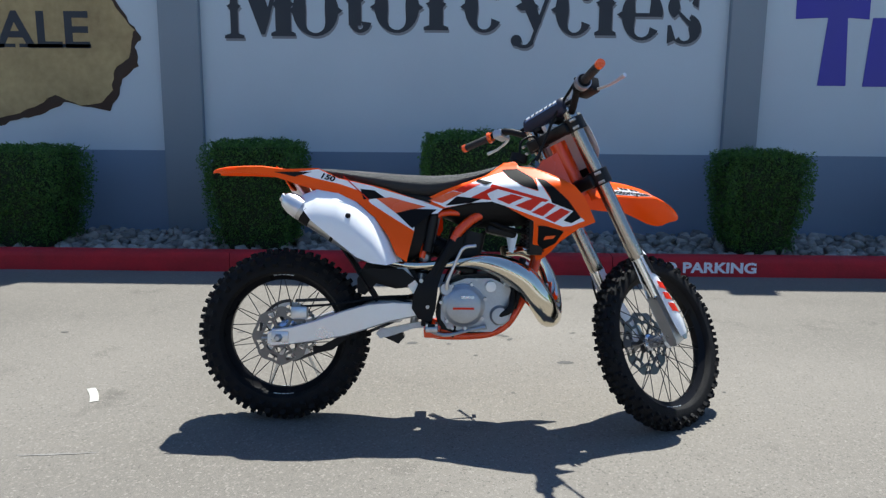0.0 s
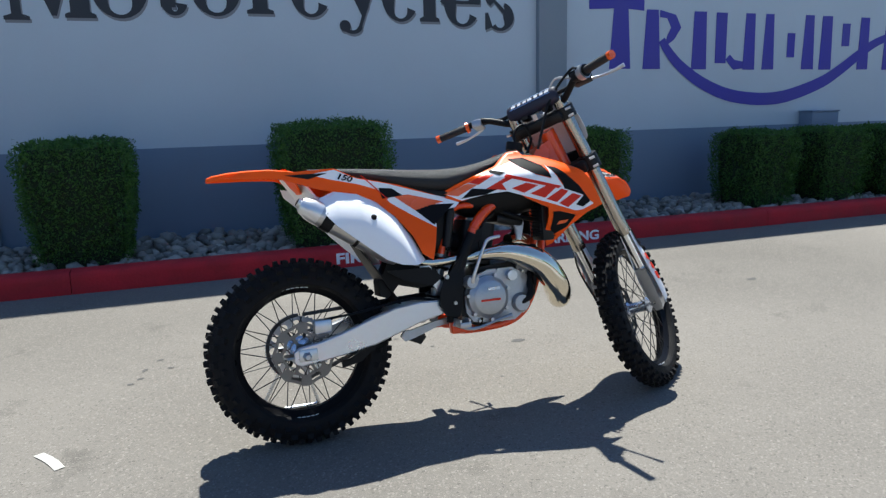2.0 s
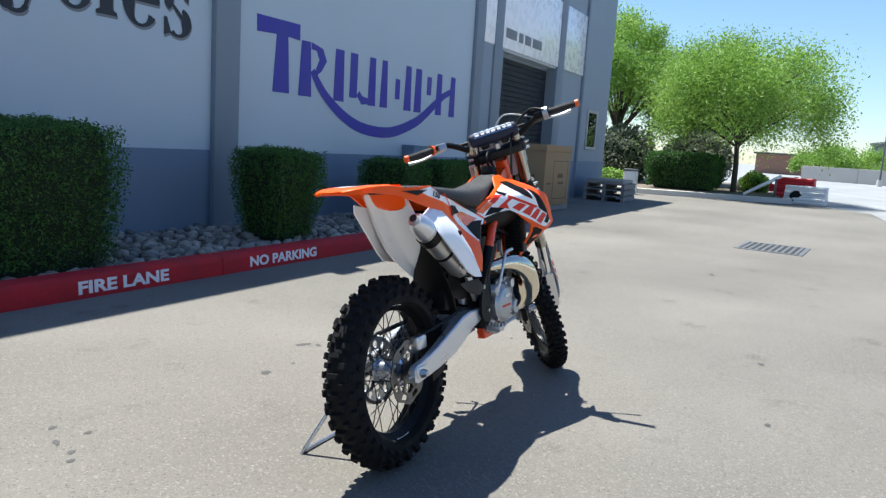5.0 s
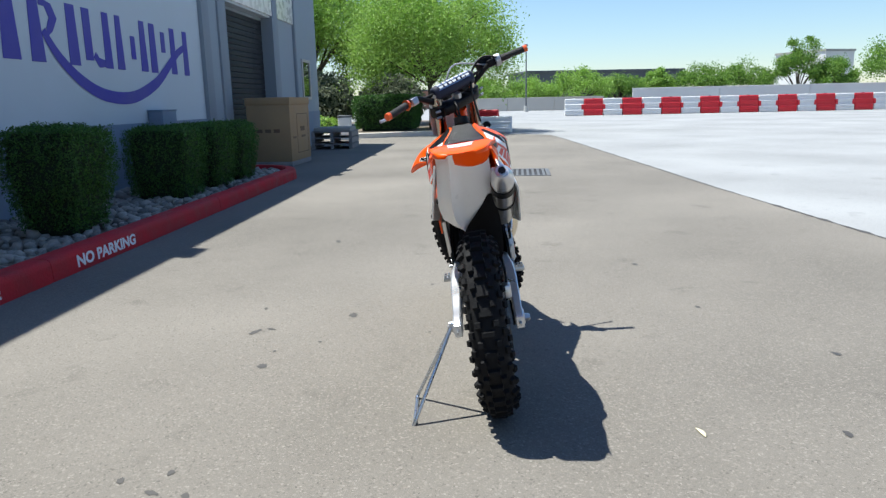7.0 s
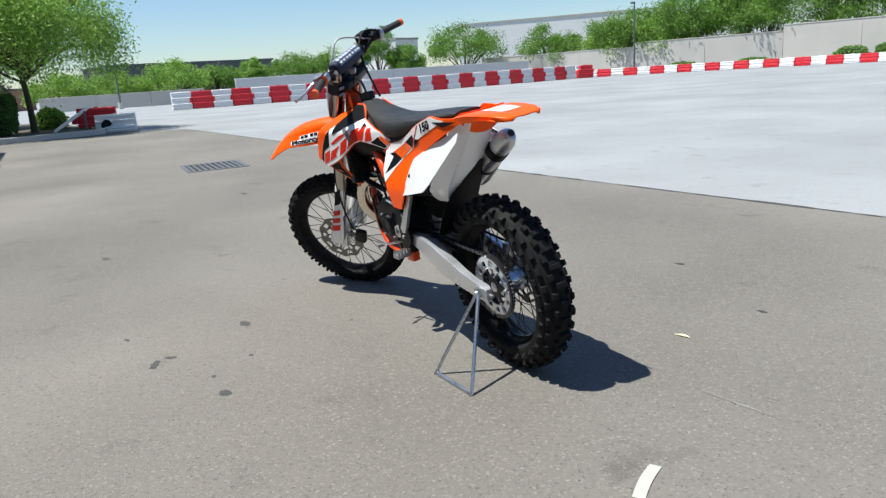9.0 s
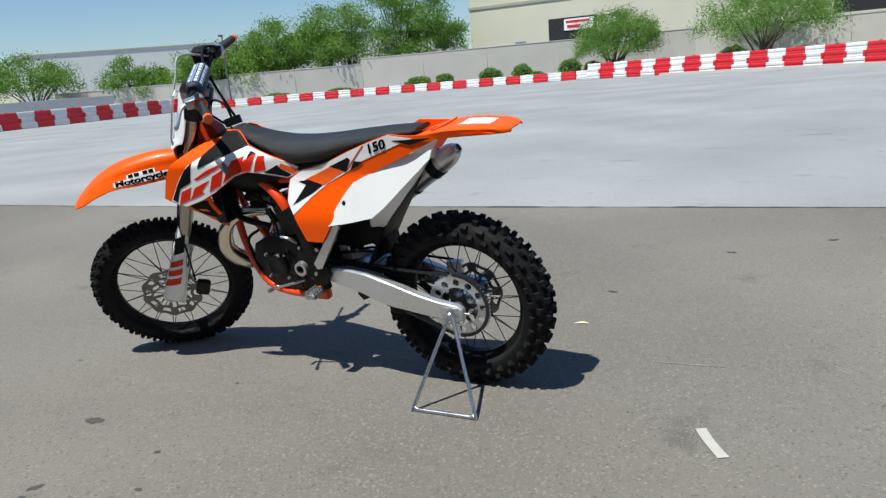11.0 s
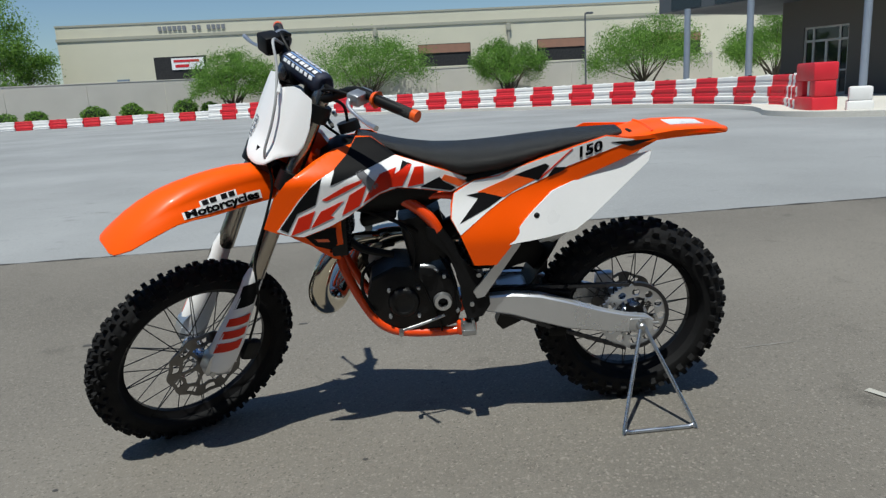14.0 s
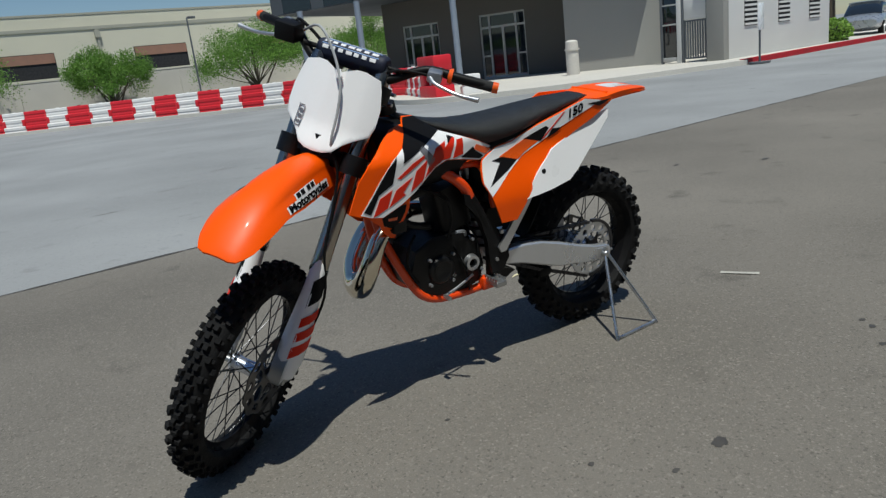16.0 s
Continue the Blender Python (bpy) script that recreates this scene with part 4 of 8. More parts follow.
# ---- trees and shrubs ----
def tree(name, x, y, height, spread, trunk, leaf, material, count, seed, label, category="tree", low=0.3, droop=0.0, clumps=26, group="", lean=0.0, stems=1, skirt=0.45):
    """A tapered trunk with limbs, and a crown of clumps of small leaves with gaps between."""
    rng = random.Random(seed)
    root = thing(name, pose(x, y, 0), label, category, group)
    bm = bmesh.new()
    fork = height * low
    tube([(0, 0, -0.1), (lean * 0.3, 0, fork * 0.5), (lean, 0.05, fork), (lean * 1.3, 0, height * 0.62)], [trunk, trunk * 0.8, trunk * 0.65, trunk * 0.2], bm, 10)
    for k in range(1, stems):
        a = k * 2.4 + seed
        tube([(0, 0, -0.1), (0.25 * spread * math.cos(a), 0.25 * spread * math.sin(a), height * 0.3), (0.5 * spread * math.cos(a), 0.5 * spread * math.sin(a), height * 0.6)], [trunk * 0.8, trunk * 0.6, trunk * 0.2], bm, 8)
    ends = []
    for k in range(clumps):
        a = rng.uniform(0, 6.28)
        r = spread * math.sqrt(rng.random()) * 0.82
        zt = 1 - 0.55 * (r / spread) ** 2
        z = fork * 0.9 + (height - fork * 0.9) * zt * rng.uniform(skirt, 0.95)
        ends.append(Vector((lean + r * math.cos(a), r * math.sin(a), z)))
    for k, e in enumerate(ends[: max(8, clumps // 3)]):
        s = Vector((lean * 0.9, 0, fork * rng.uniform(0.75, 1.1)))
        mid = s.lerp(e, 0.5) + Vector((0, 0, 0.12 * height * rng.uniform(-0.2, 0.6)))
        part("limb", tube([s, mid, e], [trunk * 0.42, trunk * 0.25, trunk * 0.07], None, 6), BARK, root)
    part("trunk", bm, BARK, root)
    gen = np.random.default_rng(seed)
    pts = []
    for e in ends:
        d = gen.normal(size=(count // clumps, 3)) * (1, 1, 0.62)
        d = d[np.linalg.norm(d, axis=1) < 2.2]
        q = np.array(e) + d * spread * rng.uniform(0.15, 0.34) * 0.5
        q[:, 2] -= droop * gen.random(len(q)) ** 2 * np.hypot(q[:, 0], q[:, 1]) / spread
        q[:, 2] = np.maximum(q[:, 2], 0.15)
        pts.append(q)
    pts = np.concatenate(pts)
    vs, fs = leaves(pts, leaf, 0.4, rng)
    raw("crown", vs, fs, material, root)
    return root


def shrub(x, y, w, d, h, leaf, material, count, seed, label, group="shrubs", name="shrub"):
    rng = random.Random(seed)
    root = thing(name, pose(x, y, 0), label, "shrub", group)
    pts = []
    for _ in range(count):
        v = Vector((rng.gauss(0, 1), rng.gauss(0, 1), rng.gauss(0, 1))).normalized()
        n = 1 + 0.22 * noise.noise(v * 2.2 + Vector((seed, 0, 0))) + 0.1 * noise.noise(v * 6 + Vector((seed, 3, 0)))
        v *= n * rng.uniform(0.82, 1.02)
        pts.append(Vector((v.x * w / 2, v.y * d / 2, max(0.04, h * 0.48 + v.z * h * 0.5))))
    vs, fs = leaves(pts, leaf, 0.4, rng)
    raw("foliage", vs, fs, material, root)
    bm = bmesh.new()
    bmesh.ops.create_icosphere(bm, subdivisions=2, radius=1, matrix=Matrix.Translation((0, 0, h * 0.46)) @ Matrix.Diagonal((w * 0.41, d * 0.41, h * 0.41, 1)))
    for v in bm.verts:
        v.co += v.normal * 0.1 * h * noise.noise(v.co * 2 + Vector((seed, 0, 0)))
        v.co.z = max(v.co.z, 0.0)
    part("core", bm, HEDGE_CORE, root, "solid dark core, coloured as the shade inside")
    return root


island = tagged(sheet("planter", [(19.5, 7.1), (20.9, 2.9), (24.5, 3.2), (34, 4.5), (34, 30), (19.5, 30)], 0.14, SOIL, 0.15), "raised planter with bare soil and a concrete kerb", "planter")
bm = bmesh.new()
line = spline([(19.3, 30, 0), (19.3, 16, 0), (19.35, 7.2, 0), (19.9, 5.4, 0), (20.5, 3.5, 0), (20.9, 2.8, 0), (21.8, 2.7, 0), (25, 3.1, 0), (34, 4.4, 0)], 4)
rings = []
for i, p in enumerate(line):
    a, b = line[max(i - 1, 0)], line[min(i + 1, len(line) - 1)]
    t = Vector(b - a).normalized()
    side = Vector((-t.y, t.x, 0))
    rings.append([Vector(p) + side * u + Vector((0, 0, z)) for u, z in ((-0.08, -0.02), (-0.07, 0.15), (0.07, 0.16), (0.08, -0.02))])
tagged(part("kerb", loft(rings), PLAZA), "pale concrete kerb round the planter", "kerb", kind="structure")
tree("palo_verde", 22.9, 4.5, 5.5, 3.5, 0.11, 0.045, PALO, 85000, 31, "wide feathery bright green palo verde tree with dark trunk", low=0.36, droop=1.9, clumps=90)
tree("palo_verde", 27.6, 9.9, 7.2, 3.6, 0.15, 0.055, PALO, 60000, 32, "tall bright green tree behind the corner of the wall", low=0.3, droop=1.6, clumps=54)
tree("palo_verde", 29.5, 6.2, 5.4, 3.4, 0.14, 0.06, BUSH, 45000, 33, "darker green tree in the planter", low=0.2, droop=1.8, clumps=26)
clipped = hedge(22.0, 5.95, 2.1, 2.2, 1.2, 0.1, 14000, 41, "wide clipped green hedge block in the planter", 0.03)
clipped.location.z = 0.14
shrub(24.6, 8.9, 2.8, 2.8, 2.3, 0.08, GREYBUSH, 5000, 42, "loose grey-green desert shrub")
shrub(26.5, 6.4, 2.6, 2.8, 2.2, 0.08, GREYBUSH, 5000, 43, "loose grey-green desert shrub")
shrub(24.4, 4.0, 1.2, 1.0, 0.85, 0.05, PALO, 2500, 44, "small yellow-green shrub beside the boulder")
shrub(20.9, 8.2, 1.6, 1.4, 0.7, 0.05, PALO, 2500, 45, "low light green shrub with a few orange blooms")
bm = bmesh.new()
bmesh.ops.create_icosphere(bm, subdivisions=3, radius=1)
for v in bm.verts:
    v.co *= 1 + 0.3 * noise.noise(v.co * 1.3)
    v.co.x *= 0.65
    v.co.z = max(v.co.z * 0.6, -0.3)
    v.co.y *= 0.55
boulder = part("boulder", bm, GREYWOOD)
boulder.matrix_world = pose(24.6, 4.2, 0.28) @ Matrix.Scale(0.7, 4)
tagged(boulder, "grey rounded landscape boulder in the planter", "boulder")
# wire fence behind the corner
fence = thing("wire_fence", pose(18.9, 9.2, 0), "thin grey metal fence behind the wall corner", "fence")
for k in range(5):
    part("post", tube([(0, k * 1.6, 0), (0, k * 1.6, 2.0)], 0.025, seg=8), POLE, fence)
for z in (0.15, 1.0, 1.95):
    part("rail", tube([(0, 0, z), (0, 6.4, z)], 0.015, seg=8), POLE, fence)


# ---- track barriers ----
def barrier_body(length, h, w):
    """A hollow plastic barrier: wide foot, stepped and ribbed sides, rounded ends."""
    prof = [(0.46, 0.0), (0.50, 0.06), (0.50, 0.13), (0.46, 0.15), (0.46, 0.21), (0.50, 0.23), (0.49, 0.33), (0.37, 0.36), (0.37, 0.44), (0.34, 0.46), (0.34, 0.53), (0.37, 0.55), (0.37, 0.66), (0.29, 0.69), (0.29, 0.77), (0.26, 0.79), (0.26, 0.85), (0.29, 0.87), (0.27, 0.97), (0.22, 1.0)]
    ring = [(a, b) for a, b in prof] + [(-a, b) for a, b in reversed(prof)]
    rings = [[(x, a * w * q, b * h) for a, b in ring] for x, q in ((-length / 2 + 0.012, 0.86), (-length / 2 + 0.04, 1.0), (length / 2 - 0.04, 1.0), (length / 2 - 0.012, 0.86))]
    return loft(rings)


def barrier_kind(colour, length, h, w, tongue, material):
    ob = part("water_barrier", barrier_body(length, h, w), material, smooth=25)
    part("filler_cap", turned([(0.0, 0.03), (0.07, 0.03), (0.07, 0), (0, 0)], 10, m=pose(0, 0, h, 90)), BLACK if colour == "red" else BAR_WHITE, ob)
    if tongue:
        for s in (-1, 1):
            a, b = sorted((s * length / 2, s * (length / 2 + tongue)))
            part("tongue", box((a, -w * 0.39, 0.36 * h), (b, w * 0.39, 0.66 * h), 0.02), material, ob)
    return tagged(ob, f"{colour} ribbed plastic water-filled track barrier on concrete", "barrier", "red and white track barriers")


TALL_RED = barrier_kind("red", 1.18, 1.05, 0.55, 0.16, BAR_RED)
TALL_WHITE = barrier_kind("white", 1.18, 1.05, 0.55, 0.0, BAR_WHITE)
LOW_RED = barrier_kind("red", 1.05, 0.62, 0.45, 0.08, BAR_RED)
LOW_WHITE = barrier_kind("white", 1.05, 0.62, 0.45, 0.0, BAR_WHITE)


def chain(path, red, white, step, offset=0, pattern=None, skip_first=False):
    """Barriers end to end along a line on the ground, red and white by turns."""
    line = [Vector(p[:2]) for p in spline([(*p, 0) for p in path], 12)]
    run, k, want = 0.0, 0, step / 2
    first = {id(red): True, id(white): True}
    for a, b in zip(line, line[1:]):
        seg = (b - a).length
        while run + seg >= want:
            p = a.lerp(b, (want - run) / seg)
            ang = math.degrees(math.atan2(b.y - a.y, b.x - a.x))
            kind = (pattern[k % len(pattern)] if pattern else "rw"[(k + offset) % 2])
            copy_thing(red if kind == "r" else white, pose(p.x, p.y, -0.012, 0, 0, ang))
            k += 1
            want += step
        run += seg


chain([(43.3, -2.6), (43.0, -8), (43.2, -16), (44.0, -26), (45.0, -34.5)], TALL_RED, TALL_WHITE, 1.2, 1)
chain([(46.0, -35.5), (39, -40.5), (31, -44), (22, -46.2), (14.6, -47.2)], LOW_RED, LOW_WHITE, 1.07, 0)
chain([(14.0, -45.4), (8, -42.3), (1, -37.5), (-5, -32), (-9.5, -26.5), (-11.6, -21.5), (-11.9, -17.6)], TALL_RED, TALL_WHITE, 1.19, 1)
tight = [(-11.75, -16.9, "r"), (-11.55, -16.4, "w"), (-11.35, -15.85, "r"), (-11.15, -15.4, "w"), (-10.95, -14.9, "r"), (-10.8, -14.5, "w")]
for x, y, c in tight:
    copy_thing(TALL_RED if c == "r" else TALL_WHITE, pose(x, y, -0.012, 0, 0, 78) @ Matrix.Diagonal((0.36, 1, 1, 1)))
for ob, x, y in ((TALL_RED, 44.8, -35.9), (TALL_WHITE, 46.6, -36.9), (LOW_RED, 45.5, -38.0), (LOW_WHITE, 44.4, -39.5)):
    ob.matrix_world = pose(x, y, -0.012, 0, 0, 80)
# large red end piece and a white block behind it
endp = thing("red_barrier_block", pose(-10.55, -13.55, -0.012, 0, 0, 80), "tall bright red plastic end barrier with slots", "barrier")
bm = bmesh.new()
box((-0.65, -0.32, 0.02), (0.65, 0.32, 0.46), 0.05, bm)
box((-0.65, -0.26, 0.46), (-0.25, 0.26, 0.86), 0.03, bm)
box((0.25, -0.26, 0.46), (0.65, 0.26, 0.86), 0.03, bm)
box((-0.65, -0.30, 0.86), (0.65, 0.30, 1.32), 0.05, bm)
part("body", bm, BAR_RED, endp)
part("slot_panel", box((-0.06, -0.2, 0.46), (0.06, 0.2, 0.86), 0.02), BAR_WHITE, endp, "white strip in the slot")
blk = thing("white_barrier_block", pose(-11.15, -12.6, -0.012, 0, 0, 60), "squat white plastic barrier block", "barrier")
bm = box((-0.42, -0.3, 0), (0.42, 0.3, 0.34), 0.05)
box((-0.36, -0.26, 0.34), (0.36, 0.26, 0.68), 0.05, bm)
part("body", bm, BAR_WHITE, blk)
# toppled barriers and a board by the planter
for x, y, r, ob, q in ((21.6, 2.25, 80, TALL_WHITE, 0.52), (23.2, 2.65, 80, TALL_RED, 0.72)):
    copy_thing(ob, pose(x, y, 0.0, 0, 0, r) @ Matrix.Diagonal((1, 1, q, 1)))
sawb = thing("tilted_barricade", pose(21.3, 3.1, 0.1, 0, 0, 100), "pale striped barricade board leaning on a barrier", "barricade")
part("board", box((-0.6, -0.03, 0), (0.6, 0.03, 0.09), 0.01, m=pose(0.35, 0, 0.35, 20, 32, 0)), BAR_WHITE, sawb)
part("leg", box((-0.03, -0.03, -0.1), (0.03, 0.03, 0.6), 0.005), POLE, sawb)
part("wheel", turned([(0.0, -0.05), (0.16, -0.05), (0.18, 0), (0.16, 0.05), (0, 0.05)], 16, m=pose(-0.6, -0.05, 0.12)), RUBBER, sawb)
# painted kerb line under the bend
KERBLINE = [(8, -41.3), (1, -36.5), (-4.6, -31), (-8.9, -25.6), (-10.7, -21), (-10.9, -17.5), (-10.4, -15.5), (-9.9, -14.2), (-9.9, -13.0), (-10.5, -11.9), (-12.7, -10.3), (-16.2, -9.25), (-18.3, -8.6)]


def curb(name, path, material, h, w, label):
    line = spline([(*p, 0) for p in path], 5)
    rings = []
    for i, p in enumerate(line):
        a, b = line[max(i - 1, 0)], line[min(i + 1, len(line) - 1)]
        t = Vector(b - a).normalized()
        side = Vector((-t.y, t.x, 0))
        rings.append([Vector(p) + side * u + Vector((0, 0, z)) for u, z in ((0, -0.03), (0.01, h * 0.85), (0.03, h), (w, h), (w, -0.03))])
    return tagged(part(name, loft(rings), material), label, "kerb", kind="structure")


curb("kerb", KERBLINE, PLAZA, 0.13, -0.35, "pale concrete kerb round the plaza")
curb("kerb", [(-18.3, -8.6), (-23.6, -9.2), (-29.5, -9.75), (-45, -11.2)], KERB_RED, 0.15, -0.18, "bright red painted kerb beside the pale wall")
tagged(sheet("pavement", KERBLINE[6:] + [(-45, -11.3), (-60, -60), (-20, -60), (-12.2, -22)], 0.11, PLAZA, 0.13), "pale concrete plaza in front of the office", "pavement")


# ---- far walls and buildings ----
def slabs(name, boxes, material, parent=None, label="", bevel=0.0):
    bm = bmesh.new()
    for a, b in boxes:
        box(a, b, bevel, bm)
    return part(name, bm, material, parent, label, smooth=0 if not bevel else 40)


def run_wall(name, p, q, h, thick, material, label, joint=6.0):
    d = Vector((q[0] - p[0], q[1] - p[1], 0))
    root = thing(name, Matrix.Translation((p[0], p[1], 0)) @ Matrix.Rotation(math.atan2(d.y, d.x), 4, "Z"), label, "wall", kind="structure")
    n = max(1, round(d.length / joint))
    w = d.length / n
    for k in range(n):
        part("panel", box((k * w + 0.01, 0, -0.05), ((k + 1) * w - 0.01, thick, h), 0.01, seg=1), material, root)
    part("coping", box((0, -0.03, h), (d.length, thick + 0.03, h + 0.07), 0.01, seg=1), material, root)
    return root


run_wall("boundary_wall", (62, -36.5), (47, -43.5), 2.3, 0.2, BLOCKWALL, "pale concrete boundary wall behind the track")
run_wall("boundary_wall", (47, -43.5), (36, -49.0), 2.65, 0.2, BLOCKWALL, "pale concrete boundary wall behind the track")
run_wall("boundary_wall", (36, -49.0), (8.8, -57.2), 3.1, 0.2, BLOCKWALL, "pale concrete boundary wall behind the track")
run_wall("boundary_wall", (8.8, -57.2), (-24, -52.0), 2.9, 0.2, BLOCKWALL, "pale concrete boundary wall below the beige building")
run_wall("concrete_rail", (68, 4.5), (64, -8.5), 1.15, 0.25, BLOCKWALL, "row of low grey concrete rail panels", 4.5)
run_wall("concrete_rail", (56, -9.5), (53, -36), 1.7, 0.25, STUCCO_WHITE, "pale low wall behind the barriers", 6.0)

beige = thing("beige_warehouse", pose(30.5, -60.3, 0, 0, 0, 180 + 4.0), "long beige stucco warehouse with a darker band", "building")
# local x runs along the facade towards the west, local y is the depth behind it
slabs("wall", [((0, 0, 0), (75, 0.4, 8.2)), ((0, 0.4, 0), (0.4, 30, 8.2)), ((0, 29.6, 0), (75, 30, 8.2))], STUCCO, beige)
slabs("roof", [((0.4, 0.4, 7.6), (75, 29.6, 7.8))], STUCCO_GREY, beige)
slabs("band", [((-0.06, -0.08, 7.0), (75, 0, 7.25)), ((-0.08, -0.06, 7.0), (-0.0, 30, 7.25))], STUCCO_BAND, beige, "darker horizontal stucco band")
slabs("coping", [((-0.05, -0.05, 8.2), (75, 0.45, 8.35))], STUCCO_BAND, beige)
for k in range(14):
    if k not in (6, 9):
        part("letter_bar", box((8.6 + k * 0.42, -0.09, 7.55), (8.6 + k * 0.42 + 0.3, -0.02, 7.95), 0.01, seg=1), INK_EDGE, beige)
for x0, x1, awn in ((7.9, 12.4, False), (31.4, 36.3, True), (42.6, 47.2, True), (54, 58.6, True)):
    # wall stays uncut; the slab's colour carries the shade of the opening
    w = slabs("window", [((x0, -0.03, 3.35), (x1, 0.02, 5.35))], DARK, beige, "wide window, a dark slab for its shaded inside")
    slabs("sill", [((x0 - 0.1, -0.12, 3.22), (x1 + 0.1, 0.02, 3.35))], STUCCO, w)
    if awn:
        slabs("awning", [((x0 + 0.05, -0.1, 4.55), (x1 - 0.05, -0.04, 5.3))], AWNING, w, "rust-coloured rolled shutter")
    else:
        slabs("banner", [((x0 + 1.5, -0.1, 4.2), (x1 - 0.2, -0.05, 5.2))], DECAL_WHITE, w, "white banner with blurred red marks")
        slabs("print", [((x0 + 1.8, -0.12, 4.4), (x0 + 3.0, -0.1, 4.65)), ((x0 + 1.7, -0.12, 4.85), (x0 + 3.9, -0.1, 5.05))], BAR_RED, w)
for x in (27.5, 39.8):
    slabs("downspout", [((x, -0.2, 4.2), (x + 0.18, -0.05, 7.0)), ((x - 0.12, -0.28, 6.3), (x + 0.3, -0.05, 6.9))], STUCCO_BAND, beige)
slabs("vent", [((4.6, -0.2, 3.2), (5.6, -0.02, 3.6))], WAINSCOT, beige)

white = thing("white_warehouse", pose(93, -52, 0, 0, 0, -136.0), "large white warehouse with a flat roof", "building")
slabs("wall", [((0, 0, 0), (60, 20, 7.9))], STUCCO_WHITE, white)
slabs("coping", [((-0.1, -0.1, 7.9), (60.1, 20.1, 8.1))], STUCCO_BAND, white)
block = thing("white_block", pose(84.5, -37.5, 0, 0, 0, -70), "plain white block building with stair tower", "building")
slabs("wall", [((0, 0, 0), (4.2, 8, 5.8))], STUCCO_WHITE, block)
slabs("parapet", [((-0.1, -0.1, 5.8), (4.3, 8.1, 6.05))], STUCCO_GREY, block)
darkb = thing("dark_warehouse", pose(118, -5, 0, 0, 0, -80), "long low dark grey building far behind the bushes", "building")
slabs("wall", [((0, 0, 0), (27, 15, 5.3))], DARKBLD, darkb)
slabs("roof", [((-0.3, -0.3, 5.3), (27.3, 15.3, 5.6))], DARKBLD, darkb)
redb = thing("brick_shed", pose(95, 8, 0), "small reddish low building in the distance", "building")
slabs("wall", [((0, -3, 0), (5, 3, 2.4))], AWNING, redb)
slabs("roof", [((-0.3, -3.3, 2.4), (5.3, 3.3, 2.6))], DARKBLD, redb)

# far planting
rng = random.Random(77)
for x, y, h, s, mtl, sd in ((72, 2.5, 3.4, 3.4, PALO, 1), (74, -2.5, 3.4, 3.6, PALO, 2), (76, -8, 4.3, 3.8, PALO, 3), (80, -13, 3.9, 3.2, BUSH, 4), (82, -17.5, 4.5, 2.2, PALO, 5), (80, -22, 4.7, 3.6, BUSH, 6), (78, -26, 4.9, 3.6, BUSH, 7),
                            (76, -31.0, 7.4, 2.8, BUSH, 8), (74.5, -34, 5.2, 2.6, BUSH, 9), (62, -34.5, 6.4, 4.6, BUSH, 10), (57, -41.5, 5.3, 3.9, BUSH, 11), (52.5, -45.5, 5.2, 3.8, PALO, 12),
                            (49.5, -45.0, 6.4, 4.4, BUSH, 13), (45, -49.0, 8.0, 5.2, BUSH, 14), (39.5, -52.0, 9.6, 5.4, BUSH, 15), (35.5, -54.8, 13.0, 5.6, BUSH, 16), (42.5, -52, 7.4, 5, BUSH, 18), (47, -47.2, 5.4, 3.8, PALO, 17), (32.5, -55.0, 8.5, 4.2, BUSH, 19)):
    tree("far_tree", x, y, h, s, 0.16, 0.10, mtl, 18000 if y < -44 else 13000, 300 + sd, "green desert tree beyond the boundary wall" if y < -40 else "green desert tree at the far edge of the lot", low=0.12, droop=0.8, clumps=48, group="far trees")
for x, y, h, s, sd in ((13.6, -50.6, 5.4, 3.7, 1), (3.4, -52.8, 6.0, 5.6, 2), (-7.6, -51.2, 5.2, 3.2, 3), (-17.0, -47.5, 6.0, 4.6, 4), (-26.0, -46, 5.4, 3.8, 5)):
    tree("mesquite", x, y, h, s, 0.1, 0.065, MESQUITE, 30000, 400 + sd, "airy green mesquite tree in front of boundary wall", low=0.16, droop=0.5, clumps=70, stems=4, skirt=0.38, group="mesquite trees")
for x, y, w, h, sd in ((29.8, -48.2, 2.4, 1.2, 1), (27.6, -49.0, 1.6, 1.3, 2), (23.9, -50.2, 2.0, 1.4, 3), (21.4, -51.0, 1.7, 1.5, 4), (17.6, -51.8, 1.9, 1.6, 5), (15.8, -52.2, 1.5, 1.3, 6), (20.0, -50.6, 1.4, 0.8, 7), (5.5, -53.6, 2.0, 1.5, 8), (36, -45.5, 2.8, 0.8, 9), (41, -43, 2.6, 0.8, 10)):
    shrub(x, y, w, w * 0.9, h, 0.09, BUSH, 1500, 500 + sd, "rounded green shrub at the foot of boundary wall", "shrubs along the wall")

# lamp posts
def lamp_post(x, y, h, arm, turn, label):
    p = thing("street_lamp", pose(x, y, 0, 0, 0, turn), label, "street lamp", "lamp posts")
    part("pole", tube([(0, 0, 0), (0, 0, h)], [0.07, 0.05], seg=10), POLE, p)
    part("base", tube([(0, 0, 0), (0, 0, 0.5)], 0.2, seg=14), PLAZA, p, "round concrete base")
    part("arm", tube([(0, 0, h - 0.1), (arm, 0, h)], 0.03, seg=8), POLE, p)
    part("lamp_head", box((arm - 0.15, -0.14, h - 0.06), (arm + 0.35, 0.14, h + 0.08), 0.02), POLE, p)


lamp_post(43.0, -39.6, 5.7, 0.3, 120, "dark metal lamp post with a short box head")
lamp_post(-12.5, -46.6, 5.9, 0.25, 200, "thin dark lamp post in front of the beige building")
lamp_post(60, -1.2, 5.6, 0.1, 0, "distant post with a square box head")

